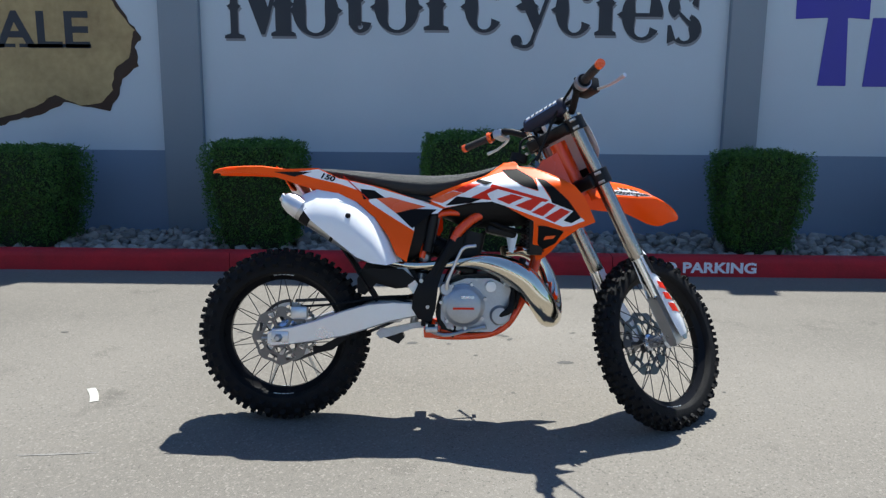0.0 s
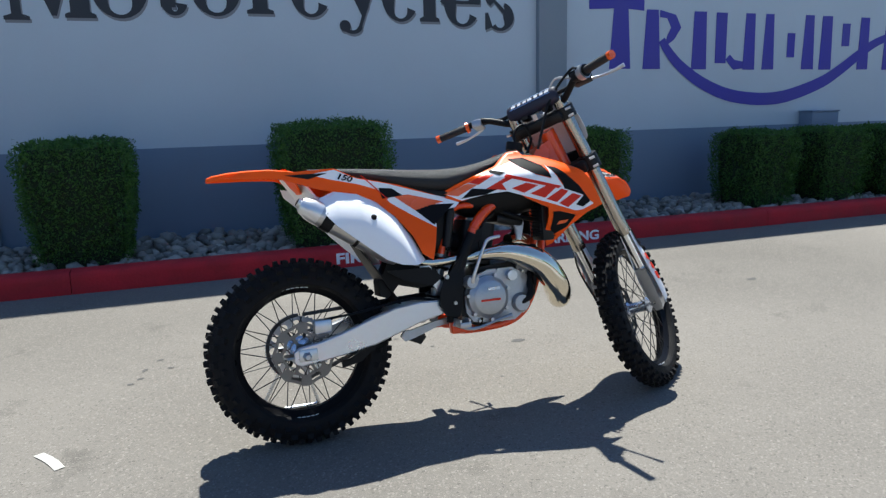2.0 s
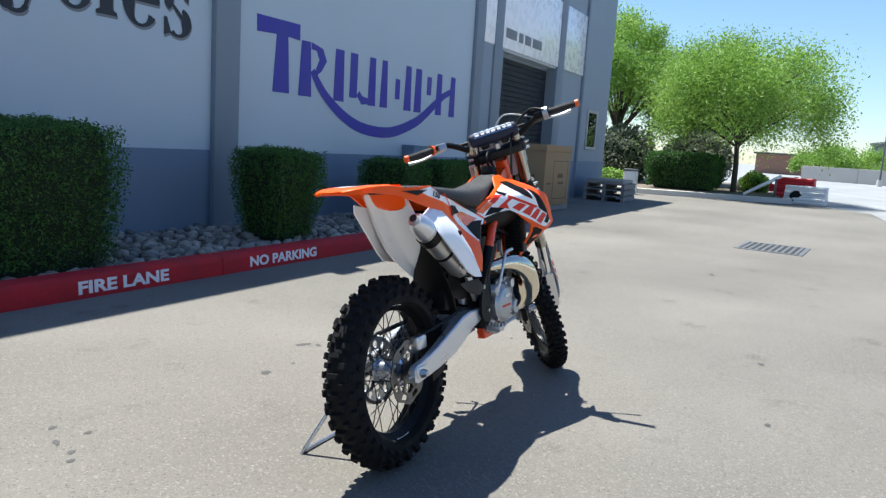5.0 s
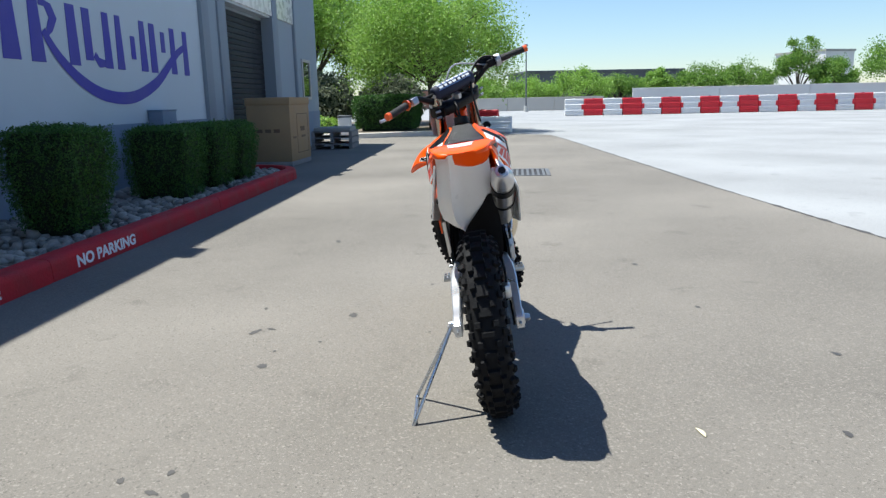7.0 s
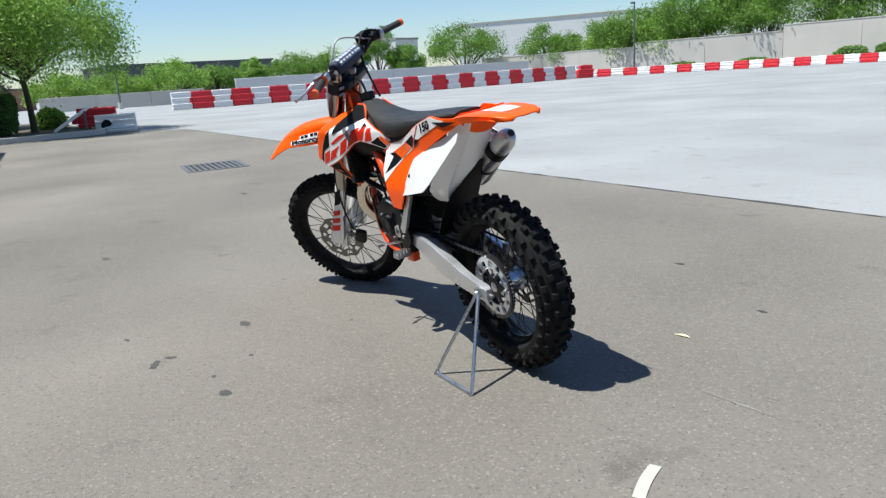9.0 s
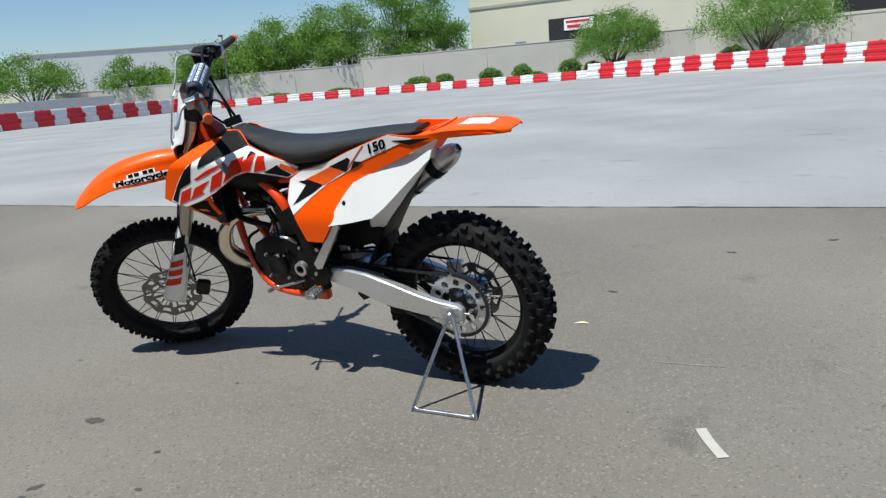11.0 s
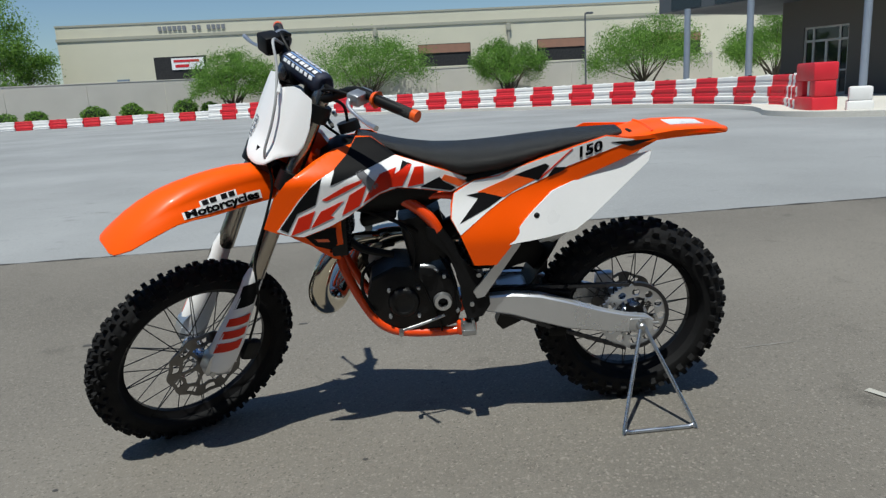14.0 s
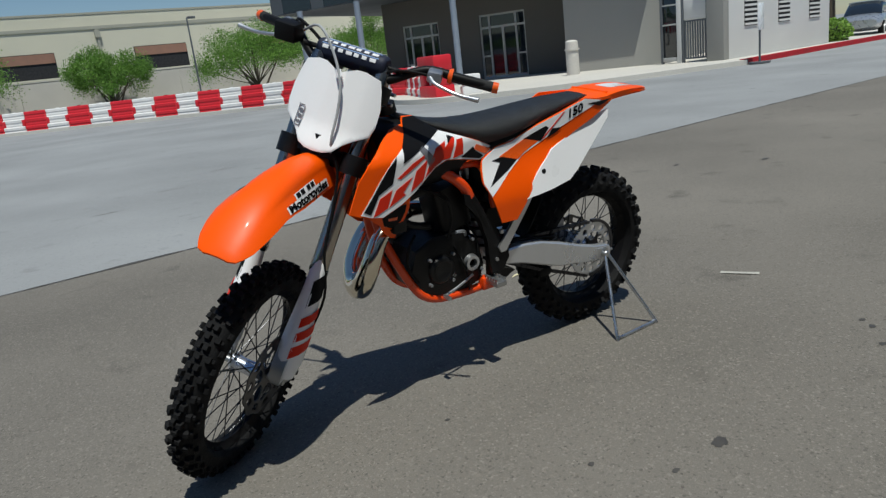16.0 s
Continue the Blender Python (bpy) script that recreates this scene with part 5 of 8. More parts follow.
# ---- office with porch ----
OFFICE = Matrix.Translation((-18.5, -16.3, 0.1)) @ Matrix.Rotation(radians(118.1), 4, "Z")
office = thing("office_building", OFFICE, "grey stucco office with shaded glass porch and canopy", "building")
for lo, hi in (((0, 0, 0), (3.9, 0.4, 6.5)), ((0, 0.4, 0), (0.3, 2.2, 6.5)), ((3.6, 0.4, 0), (3.9, 9, 6.5)), ((-9.6, 2.5, 0), (-9.3, 9, 6.5)), ((-9.6, 9, 0), (3.9, 9.3, 6.5))):
    slabs("wall", [(lo, hi)], STUCCO_GREY, office)
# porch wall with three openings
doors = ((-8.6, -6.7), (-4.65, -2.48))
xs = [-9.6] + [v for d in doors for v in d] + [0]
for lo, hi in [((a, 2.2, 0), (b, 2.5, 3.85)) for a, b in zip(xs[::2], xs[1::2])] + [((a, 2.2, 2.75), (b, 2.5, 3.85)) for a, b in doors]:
    slabs("porch_wall", [(lo, hi)], PORCH, office, "office wall under the porch, darkened for its shade")
for a, b in doors:
    w = slabs("storefront", [((a, 2.34, 0), (b, 2.36, 2.75))], GLASS, office, "dark glass storefront with double doors")
    mid, q = (a + b) / 2, (b - a) * 0.27
    bars = [((a, 2.28, 0), (a + 0.07, 2.40, 2.75)), ((b - 0.07, 2.28, 0), (b, 2.40, 2.75)), ((mid - q - 0.08, 2.28, 0), (mid - q, 2.40, 2.75)), ((mid + q, 2.28, 0), (mid + q + 0.08, 2.40, 2.75)), ((mid - 0.05, 2.28, 0), (mid + 0.05, 2.40, 2.15))]
    bars += [((a + 0.07, 2.29, 2.15), (b - 0.07, 2.39, 2.24)), ((a + 0.07, 2.29, 0), (b - 0.07, 2.39, 0.12)), ((a + 0.07, 2.29, 0.95), (mid - q - 0.08, 2.39, 1.02)), ((mid + q + 0.08, 2.29, 0.95), (b - 0.07, 2.39, 1.02)), ((a + 0.07, 2.29, 2.68), (b - 0.07, 2.39, 2.75))]
    for lo, hi in bars:
        slabs("mullion", [(lo, hi)], FRAME_ALU, w)
slabs("upper_floor", [((-13.5, -1.0, 3.85), (3.6, -0.7, 6.5)), ((-13.5, -0.7, 3.85), (-13.2, 9, 6.5)), ((-13.5, -0.7, 6.4), (3.9, 9, 6.6)), ((-13.2, -0.7, 3.85), (3.6, 9, 3.95))], DARKBLD, office, "projecting blue-grey upper floor")
for k in range(7):
    slabs("window", [((-12.8 + k * 2.3, -1.02, 3.9), (-11.2 + k * 2.3, -0.98, 5.6))], GLASS, office)
for x in (-4.1, -8.65, -11.73):
    part("column", tube([(x, -1.2, 0), (x, -1.2, 3.85)], 0.13, seg=16), POLE_BLUE, office, "round blue-grey steel column")
gate = thing("metal_gate", pose(-19.55, -12.6, 0.1, 0, 0, 93), "grey metal gate with upright slats and a panel", "gate")
for x in (0.08, 0.94, 1.90):
    part("post", box((x - 0.045, -0.045, 0), (x + 0.045, 0.045, 2.35), 0.01), POLE, gate)
side_door = part("side_door", box((0.125, 0.01, 0.2), (0.72, 0.03, 2.9), 0.004), GLASS, gate, "dark glazed side door")
for z in (0.08, 1.30, 1.95):
    part("rail", box((0.125, -0.03, z), (0.72, 0.04, z + (0.14 if z < 0.1 else 0.05)), 0.004), FRAME_ALU, side_door)
part("jamb", box((0.72, -0.06, 0), (0.895, 0.05, 2.9), 0.01), STUCCO_WHITE, gate, "white painted door jamb")
for z in (0.12, 1.34, 2.22):
    part("rail", box((0.985, -0.02, z), (1.855, 0.02, z + 0.06)), POLE, gate)
for k in range(9):
    x = 1.035 + k * 0.096
    part("slat", box((x - 0.024, -0.012, 0.18), (x + 0.024, 0.012, 1.34)), POLE, gate)
part("panel", box((1.0, -0.03, 1.42), (1.84, -0.015, 2.2), 0.005), STUCCO_WHITE, gate, "pale sheet panel")
lw = thing("louvre_wall", pose(-19.7, -9.95, 0.1, 0, 0, 183), "white stucco wall with square louvred vents", "wall", kind="structure")
part("panel", box((0, -0.0, -0.1), (6.6, 0.4, 4.5), 0.01), STUCCO_WHITE, lw)
part("pier", box((-0.30, 0.0, -0.1), (-0.002, 0.62, 4.5), 0.01), STUCCO_GREY, lw, "grey stucco pier beside the gate")
for x in (0.9, 3.0, 5.1):
    # dark slab behind the slats acts as the shade in the vent
    vent = part("vent", box((x, -0.02, 1.0), (x + 0.75, 0.02, 2.5), 0.005), DARK, lw, "louvred vent, its inner shade a dark slab")
    for k in range(10):
        part("slat", box((x, -0.05, 1.02 + k * 0.15), (x + 0.75, -0.005, 1.09 + k * 0.15)), STUCCO_WHITE, vent)
bol = thing("bollard", pose(-17.0, -14.4, 0.1), "stout pale concrete bollard with a ring groove", "bollard")
part("post", tube([(0, 0, 0), (0, 0, 0.86)], 0.23, seg=20), PLAZA, bol)
part("collar", tube([(0, 0, 0.86), (0, 0, 0.92)], 0.27, seg=20), PLAZA, bol)
part("cap", turned([(0.0, 0.30), (0.14, 0.29), (0.22, 0.23), (0.23, 0.0), (0, 0)], 20, m=pose(0, 0, 0.92, 90)), PLAZA, bol)
sp = thing("parking_sign", pose(-18.3, -7.95, 0, 0, 0, 20), "pale blue parking sign on a thin post", "sign")
part("base", tube([(0, 0, 0), (0, 0, 0.05)], 0.3, seg=16), POLE, sp)
part("post", tube([(0, 0, 0), (0, 0, 1.5)], 0.03, seg=8), POLE, sp)
part("board", box((-0.3, 0.02, 0.95), (0.3, 0.05, 1.7), 0.01), DECAL_WHITE, sp, "pale blue-white board")
palm = thing("palm_tree", pose(-28.6, -11.6, 0), "palm trunk with rough brown bark", "palm")
part("trunk", tube([(0, 0, 0), (0.05, 0, 3), (0, 0.05, 7)], [0.3, 0.24, 0.2], seg=14), BARK, palm)
bm = bmesh.new()
rng = random.Random(5)
for k in range(26):
    a, up = k * 2.4, rng.uniform(-0.3, 0.9)
    d = Vector((math.cos(a), math.sin(a), 0))
    pts = [Vector((0, 0, 7)) + d * r * 2.2 + Vector((0, 0, up * r * 1.6 - 1.6 * r * r)) for r in (0, 0.35, 0.7, 1.0)]
    side = Vector((-d.y, d.x, 0)) * 0.16
    row = [(bm.verts.new(p - side * w), bm.verts.new(p + Vector((0, 0, 0.05))), bm.verts.new(p + side * w)) for p, w in zip(pts, (0.3, 1, 0.8, 0.1))]
    for p, q in zip(row, row[1:]):
        bm.faces.new((p[0], p[1], q[1], q[0])), bm.faces.new((p[1], p[2], q[2], q[1]))
part("fronds", bm, BUSH, palm)
shrub(-27.6, -10.9, 1.6, 1.4, 1.0, 0.06, PALO, 2500, 61, "bright green shrub behind the red kerb")


def car(x, y, turn, paint, label):
    c = thing("car", pose(x, y, 0, 0, 0, turn), label, "car")
    prof = [(-2.2, 0.75, 0.5, 0.8), (-2.1, 0.84, 0.32, 0.95), (-1.2, 0.88, 0.25, 1.02), (0.9, 0.88, 0.25, 1.0), (1.9, 0.84, 0.3, 0.88), (2.2, 0.7, 0.42, 0.75)]
    part("body", loft([oval(a, w, z0, z1, 4, 20) for a, w, z0, z1 in prof]), paint, c)
    part("cabin", loft([oval(a, w, 0.9, z1, 4, 20) for a, w, z1 in ((-2.0, 0.7, 0.96), (-1.5, 0.72, 1.5), (0.1, 0.7, 1.52), (0.95, 0.76, 0.98))]), GLASS, c, "dark glass cabin")
    part("roof", loft([oval(a, w, 1.46, z1, 4, 20) for a, w, z1 in ((-1.5, 0.68, 1.5), (-0.8, 0.7, 1.57), (0.1, 0.66, 1.54))]), paint, c)
    for wx in (-1.35, 1.35):
        for wy in (-0.8, 0.8):
            w = part("wheel", turned([(0.15, -0.1), (0.3, -0.11), (0.33, -0.07), (0.33, 0.07), (0.3, 0.11), (0.15, 0.1)], 24, m=pose(wx, wy, 0.33)), RUBBER, c)
            part("rim", turned([(0.0, -0.09), (0.2, -0.1), (0.22, 0), (0.2, 0.1), (0, 0.09)], 16, m=pose(wx, wy * 1.02, 0.33)), ALU, w)
    return c


CAR_SILVER = mat("car_silver", (0.45, 0.47, 0.5), 0.3, 0.6, coat=0.6)
car(-33.5, -12.6, 20, CAR_SILVER, "silver parked car half hidden behind a palm")
car(84, 0.2, 80, CAR_SILVER, "small pale car parked far off")


# ---- dirt bike: x forwards from under the rear axle, y to its left, z up ----
bike = thing("dirt_bike", pose(-0.634, 2.644, 0, -8.1, 0, 0.9), "orange, white and black motocross dirt bike leaning on a triangle stand", "motorcycle")
RAKE, STEER = radians(26), radians(38.9)
AXIS = Vector((-math.sin(RAKE), 0, math.cos(RAKE)))
PIVOT = Vector((1.422, 0, 0.345))
FRONT = Matrix.Translation(PIVOT - Vector((0.012, 0, 0))) @ Matrix.Rotation(STEER, 4, AXIS) @ Matrix.Translation(-PIVOT)
# the bars sit a little askew in their clamps
BARS = Matrix.Translation(PIVOT - Vector((0.012, 0, 0))) @ Matrix.Rotation(radians(36), 4, AXIS) @ Matrix.Translation(-PIVOT)
REAR_AXLE, FRONT_AXLE = Vector((-0.008, 0, 0.335)), Vector((1.508, 0, 0.315))


def smooth01(t):
    t = max(0.0, min(1.0, t))
    return t * t * (3 - 2 * t)


def knobs(radius, rows, height, seg_of):
    """Tread blocks: rows of (lateral place, width, length, count, phase) standing on the carcass."""
    vs, fs = [], []
    for y, w, ln, n, ph in rows:
        r0, tilt = seg_of(y)
        for k in range(n):
            a = 2 * math.pi * (k + ph) / n
            out = Vector((math.cos(a) * math.cos(tilt), math.sin(tilt), math.sin(a) * math.cos(tilt)))
            along = Vector((-math.sin(a), 0, math.cos(a)))
            side = out.cross(along)
            c = Vector((math.cos(a) * r0, y, math.sin(a) * r0))
            i = len(vs)
            for h, q in ((-0.004, 1.12), (height, 0.9)):
                for u, v in ((-1, -1), (1, -1), (1, 1), (-1, 1)):
                    vs.append(c + out * h + along * u * ln / 2 * q + side * v * w / 2 * q)
            fs += [(i + 4, i + 5, i + 6, i + 7), (i, i + 1, i + 5, i + 4), (i + 1, i + 2, i + 6, i + 5), (i + 2, i + 3, i + 7, i + 6), (i + 3, i, i + 4, i + 7)]
    return vs, fs


def wheel(name, place, m, outer, half, bead, hub_r, hub_half, spokes, rows, knob_h, label):
    base = m @ Matrix.Translation(place)
    hub = part(name, turned([(0.018, -hub_half - 0.012), (hub_r * 0.8, -hub_half - 0.01), (hub_r * 1.35, -hub_half), (hub_r * 1.35, -hub_half + 0.008), (hub_r, -hub_half + 0.014), (hub_r * 0.9, 0), (hub_r, hub_half - 0.014), (hub_r * 1.35, hub_half - 0.008), (hub_r * 1.35, hub_half), (hub_r * 0.8, hub_half + 0.01), (0.018, hub_half + 0.012)], 28), HUB_BLUE, bike, label, base)
    carcass = outer - knob_h
    prof = []
    for k in range(15):
        a = math.pi * (k / 14) * 1.16 - 0.08 * math.pi
        prof.append((bead + 0.004 + (carcass - bead - 0.004) * max(0, math.sin(a)) ** 0.62, half * math.cos(a)))
    prof = [(bead - 0.006, half * 0.62)] + prof + [(bead - 0.006, -half * 0.62)]
    bm = turned(prof, 72, close=True)
    tyre = part("tyre", bm, RUBBER, hub, "black knobbly off-road tyre")

    def seat_of(y):
        t = y / half
        r = bead + (carcass - bead) * max(0.05, 1 - abs(t) ** 2.6) ** 0.45
        return r, math.copysign(abs(t) ** 1.8, t) * 0.95

    vs, fs = knobs(carcass, rows, knob_h, seat_of)
    blocks = raw("tread_block", vs, fs, RUBBER, hub, "black rubber tread blocks")
    blocks["kind"] = "stuff"
    rim_r = bead + 0.006
    w = half * 0.62
    part("rim", turned([(rim_r, -w), (rim_r + 0.004, -w + 0.004), (rim_r - 0.012, -w + 0.008), (rim_r - 0.024, -w * 0.4), (rim_r - 0.026, 0), (rim_r - 0.024, w * 0.4), (rim_r - 0.012, w - 0.008), (rim_r + 0.004, w - 0.004), (rim_r, w), (rim_r - 0.008, w), (rim_r - 0.019, w * 0.6), (rim_r - 0.034, w * 0.3), (rim_r - 0.034, -w * 0.3), (rim_r - 0.019, -w * 0.6), (rim_r - 0.008, -w)], 72, close=True), RIM, hub, "glossy black rim with small white marks")
    for a in (90, 270):
        for k in range(5):
            q = radians(a + (k - 2) * 4)
            part("rim_mark", box((-0.006, -0.0008, -0.005), (0.006, 0.0008, 0.005)), DECAL_WHITE, hub).matrix_local = (Matrix.Translation((math.cos(q) * (rim_r - 0.010), -w + 0.0045, math.sin(q) * (rim_r - 0.010))) @ Matrix.Rotation(-q + math.pi / 2, 4, "Y") @ Matrix.Rotation(radians(-18), 4, "X"))
    end = rim_r - 0.03
    for s in (-1, 1):
        for d in (-1, 1):
            data = None
            n = spokes // 4
            for k in range(n):
                if data is None:
                    a1 = d * radians(42)
                    bm = tube([(hub_r * 1.25, s * (hub_half - 0.004), 0), (end * math.cos(a1), s * 0.006, end * math.sin(a1))], 0.0019, seg=6, smooth=False)
                    first = part("spoke", bm, SPOKE, hub)
                    data = first.data
                    ob = first
                else:
                    ob = new("spoke", data)
                    ob.parent = hub
                ob.matrix_local = Matrix.Rotation(2 * math.pi * (k + (0.25 if d > 0 else 0.6) + (0.5 if s > 0 else 0)) / n, 4, "Y")
    return hub


def star(r0, r1, arms, y, thick, material, parent, name):
    """A flat spider with arms, cut from one plate."""
    bm = bmesh.new()
    pts = []
    for k in range(arms):
        for da, r in ((-0.5, r0), (-0.13, r0 * 1.25), (-0.07, r1), (0.07, r1), (0.13, r0 * 1.25)):
            a = 2 * math.pi * (k + da) / arms
            pts.append(bm.verts.new((r * math.cos(a), y - thick / 2, r * math.sin(a))))
    f = bm.faces.new(pts)
    e = bmesh.ops.extrude_face_region(bm, geom=[f])
    bmesh.ops.translate(bm, verts=[v for v in e["geom"] if isinstance(v, bmesh.types.BMVert)], vec=(0, thick, 0))
    return part(name, bm, material, parent, smooth=30)


def wavy_disc(r, y, petals, holes_r, material, parent, label, inner=0.64):
    bm = bmesh.new()
    n = petals * 8
    rings = []
    for yy in (-0.002, 0.002):
        rings.append([[bm.verts.new((q * math.cos(a), y + yy, q * math.sin(a))) for a in [2 * math.pi * k / n for k in range(n)] for q in [(r * (1 + 0.035 * math.cos(petals * a))) if ring else r * inner * (1 + 0.06 * math.cos(petals * a))]] for ring in (0, 1)])
    lo, hi = rings
    for k in range(n):
        j = (k + 1) % n
        if k % 8 not in (2, 3, 4, 5):
            bm.faces.new((lo[0][k], lo[0][j], lo[1][j], lo[1][k])), bm.faces.new((hi[0][k], hi[1][k], hi[1][j], hi[0][j]))
        else:
            mids = [[bm.verts.new(ring[0][q].co.lerp(ring[1][q].co, f)) for q in (k, j) for f in (0.28, 0.74)] for ring in rings]
            for ring, mm in zip(rings, mids):
                bm.faces.new((ring[0][k], ring[0][j], mm[2], mm[0])), bm.faces.new((mm[1], mm[3], ring[1][j], ring[1][k]))
        for ring in (0, 1):
            bm.faces.new((lo[ring][k], lo[ring][j], hi[ring][j], hi[ring][k]))
    star(0.034, r * inner * 1.04, 6, y, 0.004, material, parent, "disc_carrier")
    return part("brake_disc", bm, material, parent, label, smooth=30)


REAR_ROWS = [(0.0, 0.040, 0.016, 32, 0), (0.027, 0.019, 0.019, 32, 0.5), (-0.027, 0.019, 0.019, 32, 0.5), (0.049, 0.018, 0.022, 32, 0), (-0.049, 0.018, 0.022, 32, 0), (0.059, 0.015, 0.020, 32, 0.5), (-0.059, 0.015, 0.020, 32, 0.5)]
FRONT_ROWS = [(0.010, 0.016, 0.015, 38, 0), (-0.010, 0.016, 0.015, 38, 0), (0.0, 0.018, 0.013, 38, 0.5), (0.026, 0.015, 0.016, 38, 0.5), (-0.026, 0.015, 0.016, 38, 0.5), (0.039, 0.012, 0.017, 38, 0), (-0.039, 0.012, 0.017, 38, 0), (0.034, 0.008, 0.01, 38, 0.5), (-0.034, 0.008, 0.01, 38, 0.5)]
rear = wheel("rear_wheel", REAR_AXLE, Matrix(), 0.3375, 0.062, 0.241, 0.036, 0.052, 36, REAR_ROWS, 0.0145, "spoked rear wheel with a silver hub")
front = wheel("front_wheel", FRONT_AXLE, FRONT, 0.353, 0.044, 0.270, 0.026, 0.048, 36, FRONT_ROWS, 0.014, "spoked front wheel with a silver hub")
wavy_disc(0.110, -0.072, 8, 0, DISC, rear, "wave-cut steel brake disc")
wavy_disc(0.128, 0.070, 10, 0, DISC, front, "large wave-cut steel brake disc")
# rear sprocket and its carrier
bm = bmesh.new()
n = 50
ring_in, ring_out = [], []
for y in (0.058, 0.064):
    ring_out.append([bm.verts.new(((0.123 if k % 2 else 0.116) * math.cos(math.pi * k / n), y, (0.123 if k % 2 else 0.116) * math.sin(math.pi * k / n))) for k in range(2 * n)])
    ring_in.append([bm.verts.new((0.111 * math.cos(math.pi * k / n), y, 0.111 * math.sin(math.pi * k / n))) for k in range(2 * n)])
for k in range(2 * n):
    j = (k + 1) % (2 * n)
    bm.faces.new((ring_out[0][k], ring_out[0][j], ring_out[1][j], ring_out[1][k]))
    bm.faces.new((ring_out[0][k], ring_in[0][k], ring_in[0][j], ring_out[0][j])), bm.faces.new((ring_out[1][k], ring_out[1][j], ring_in[1][j], ring_in[1][k]))
# the web between teeth and hub, drilled with twelve round holes
for k in range(12):
    mid = k * math.pi / 6
    c = Vector((0.092 * math.cos(mid), 0, 0.092 * math.sin(mid)))
    edge, hole = [], []
    for q in range(24):
        a = 2 * math.pi * q / 24
        m = max(abs(math.cos(a)), abs(math.sin(a)))
        u, v = 0.0925 + 0.0190 * math.cos(a) / m, mid + math.pi / 12 * math.sin(a) / m
        edge.append([bm.verts.new((u * math.cos(v), y, u * math.sin(v))) for y in (0.058, 0.064)])
        p = c + 0.0135 * Vector((math.cos(a + mid), 0, math.sin(a + mid)))
        hole.append([bm.verts.new((p.x, y, p.z)) for y in (0.058, 0.064)])
    for q in range(24):
        w = (q + 1) % 24
        for y in (0, 1):
            bm.faces.new((edge[q][y], edge[w][y], hole[w][y], hole[q][y]))
        bm.faces.new((hole[q][0], hole[w][0], hole[w][1], hole[q][1]))
# spider coloured near-black so the gaps behind the disc read as shaded
star(0.036, 0.076, 6, 0.061, 0.0055, CASE_DARK, rear, "sprocket_spider")
part("sprocket", bm, ALU, rear, "silver rear sprocket drilled with round holes", smooth=30)
for k in range(6):
    a = k * math.pi / 3
    part("sprocket_bolt", turned([(0, 0.064), (0.006, 0.064), (0.006, 0.07), (0, 0.071)], 8, None, Matrix.Translation((0.070 * math.cos(a), 0, 0.070 * math.sin(a)))), STEEL, rear)


# ---- swingarm, chain, rear brake ----
def rect_ring(x, y, w, z0, z1, cut=0.25):
    c = min(w, (z1 - z0) / 2) * cut
    pts = [(-w, z0 + c), (-w, z1 - c), (-w + c, z1), (w - c, z1), (w, z1 - c), (w, z0 + c), (w - c, z0), (-w + c, z0)]
    return [(x, y + a, b) for a, b in pts]


for s, nm in ((-1, "right"), (1, "left")):
    rings = [rect_ring(-0.05, s * 0.112, 0.013, 0.312, 0.352), rect_ring(-0.03, s * 0.112, 0.014, 0.302, 0.366), rect_ring(0.04, s * 0.112, 0.014, 0.310, 0.376), rect_ring(0.12, s * 0.112, 0.016, 0.321, 0.398), rect_ring(0.24, s * 0.110, 0.020, 0.342, 0.440), rect_ring(0.33, s * 0.104, 0.022, 0.370, 0.466), rect_ring(0.42, s * 0.094, 0.022, 0.398, 0.474), rect_ring(0.53, s * 0.088, 0.022, 0.420, 0.468)]
    part("swingarm_leg", loft(rings), ALU_PAINT, bike, "brushed silver aluminium swingarm leg", smooth=35)
    part("axle_block", box((-0.035, s * 0.112 - 0.018, 0.318), (0.03, s * 0.112 + 0.018, 0.360), 0.004), ALU, bike)
    part("axle_nut", turned([(0.0, s * 0.150), (0.009, s * 0.150), (0.013, s * 0.146), (0.017, s * 0.130), (0.017, s * 0.120), (0, s * 0.120)], 6 if s < 0 else 16, m=pose(-0.008, 0, 0.335)), STEEL, bike)
    part("adjuster_bolt", tube([(-0.05, s * 0.112, 0.332), (-0.075, s * 0.112, 0.331)], 0.005, seg=8), STEEL, bike)
part("swingarm_bridge", box((0.335, -0.09, 0.39), (0.46, 0.09, 0.465), 0.015), ALU_PAINT, bike)
bm = bmesh.new()


def chain_run(p, q, bm):
    d = Vector(q) - Vector(p)
    n = int(d.length / 0.0155)
    ang = math.atan2(d.z, d.x)
    for k in range(n):
        c = Vector(p) + d * (k + 0.5) / n
        for y in ((-0.006, -0.003), (0.003, 0.006)) if k % 2 else ((-0.0085, -0.006), (0.006, 0.0085)):
            box((-0.0095, y[0], -0.006), (0.0095, y[1], 0.006), 0, bm, m=Matrix.Translation(c) @ Matrix.Rotation(-ang, 4, "Y"))
        box((-0.004, -0.003, -0.004), (0.004, 0.003, 0.004), 0, bm, m=Matrix.Translation(c))


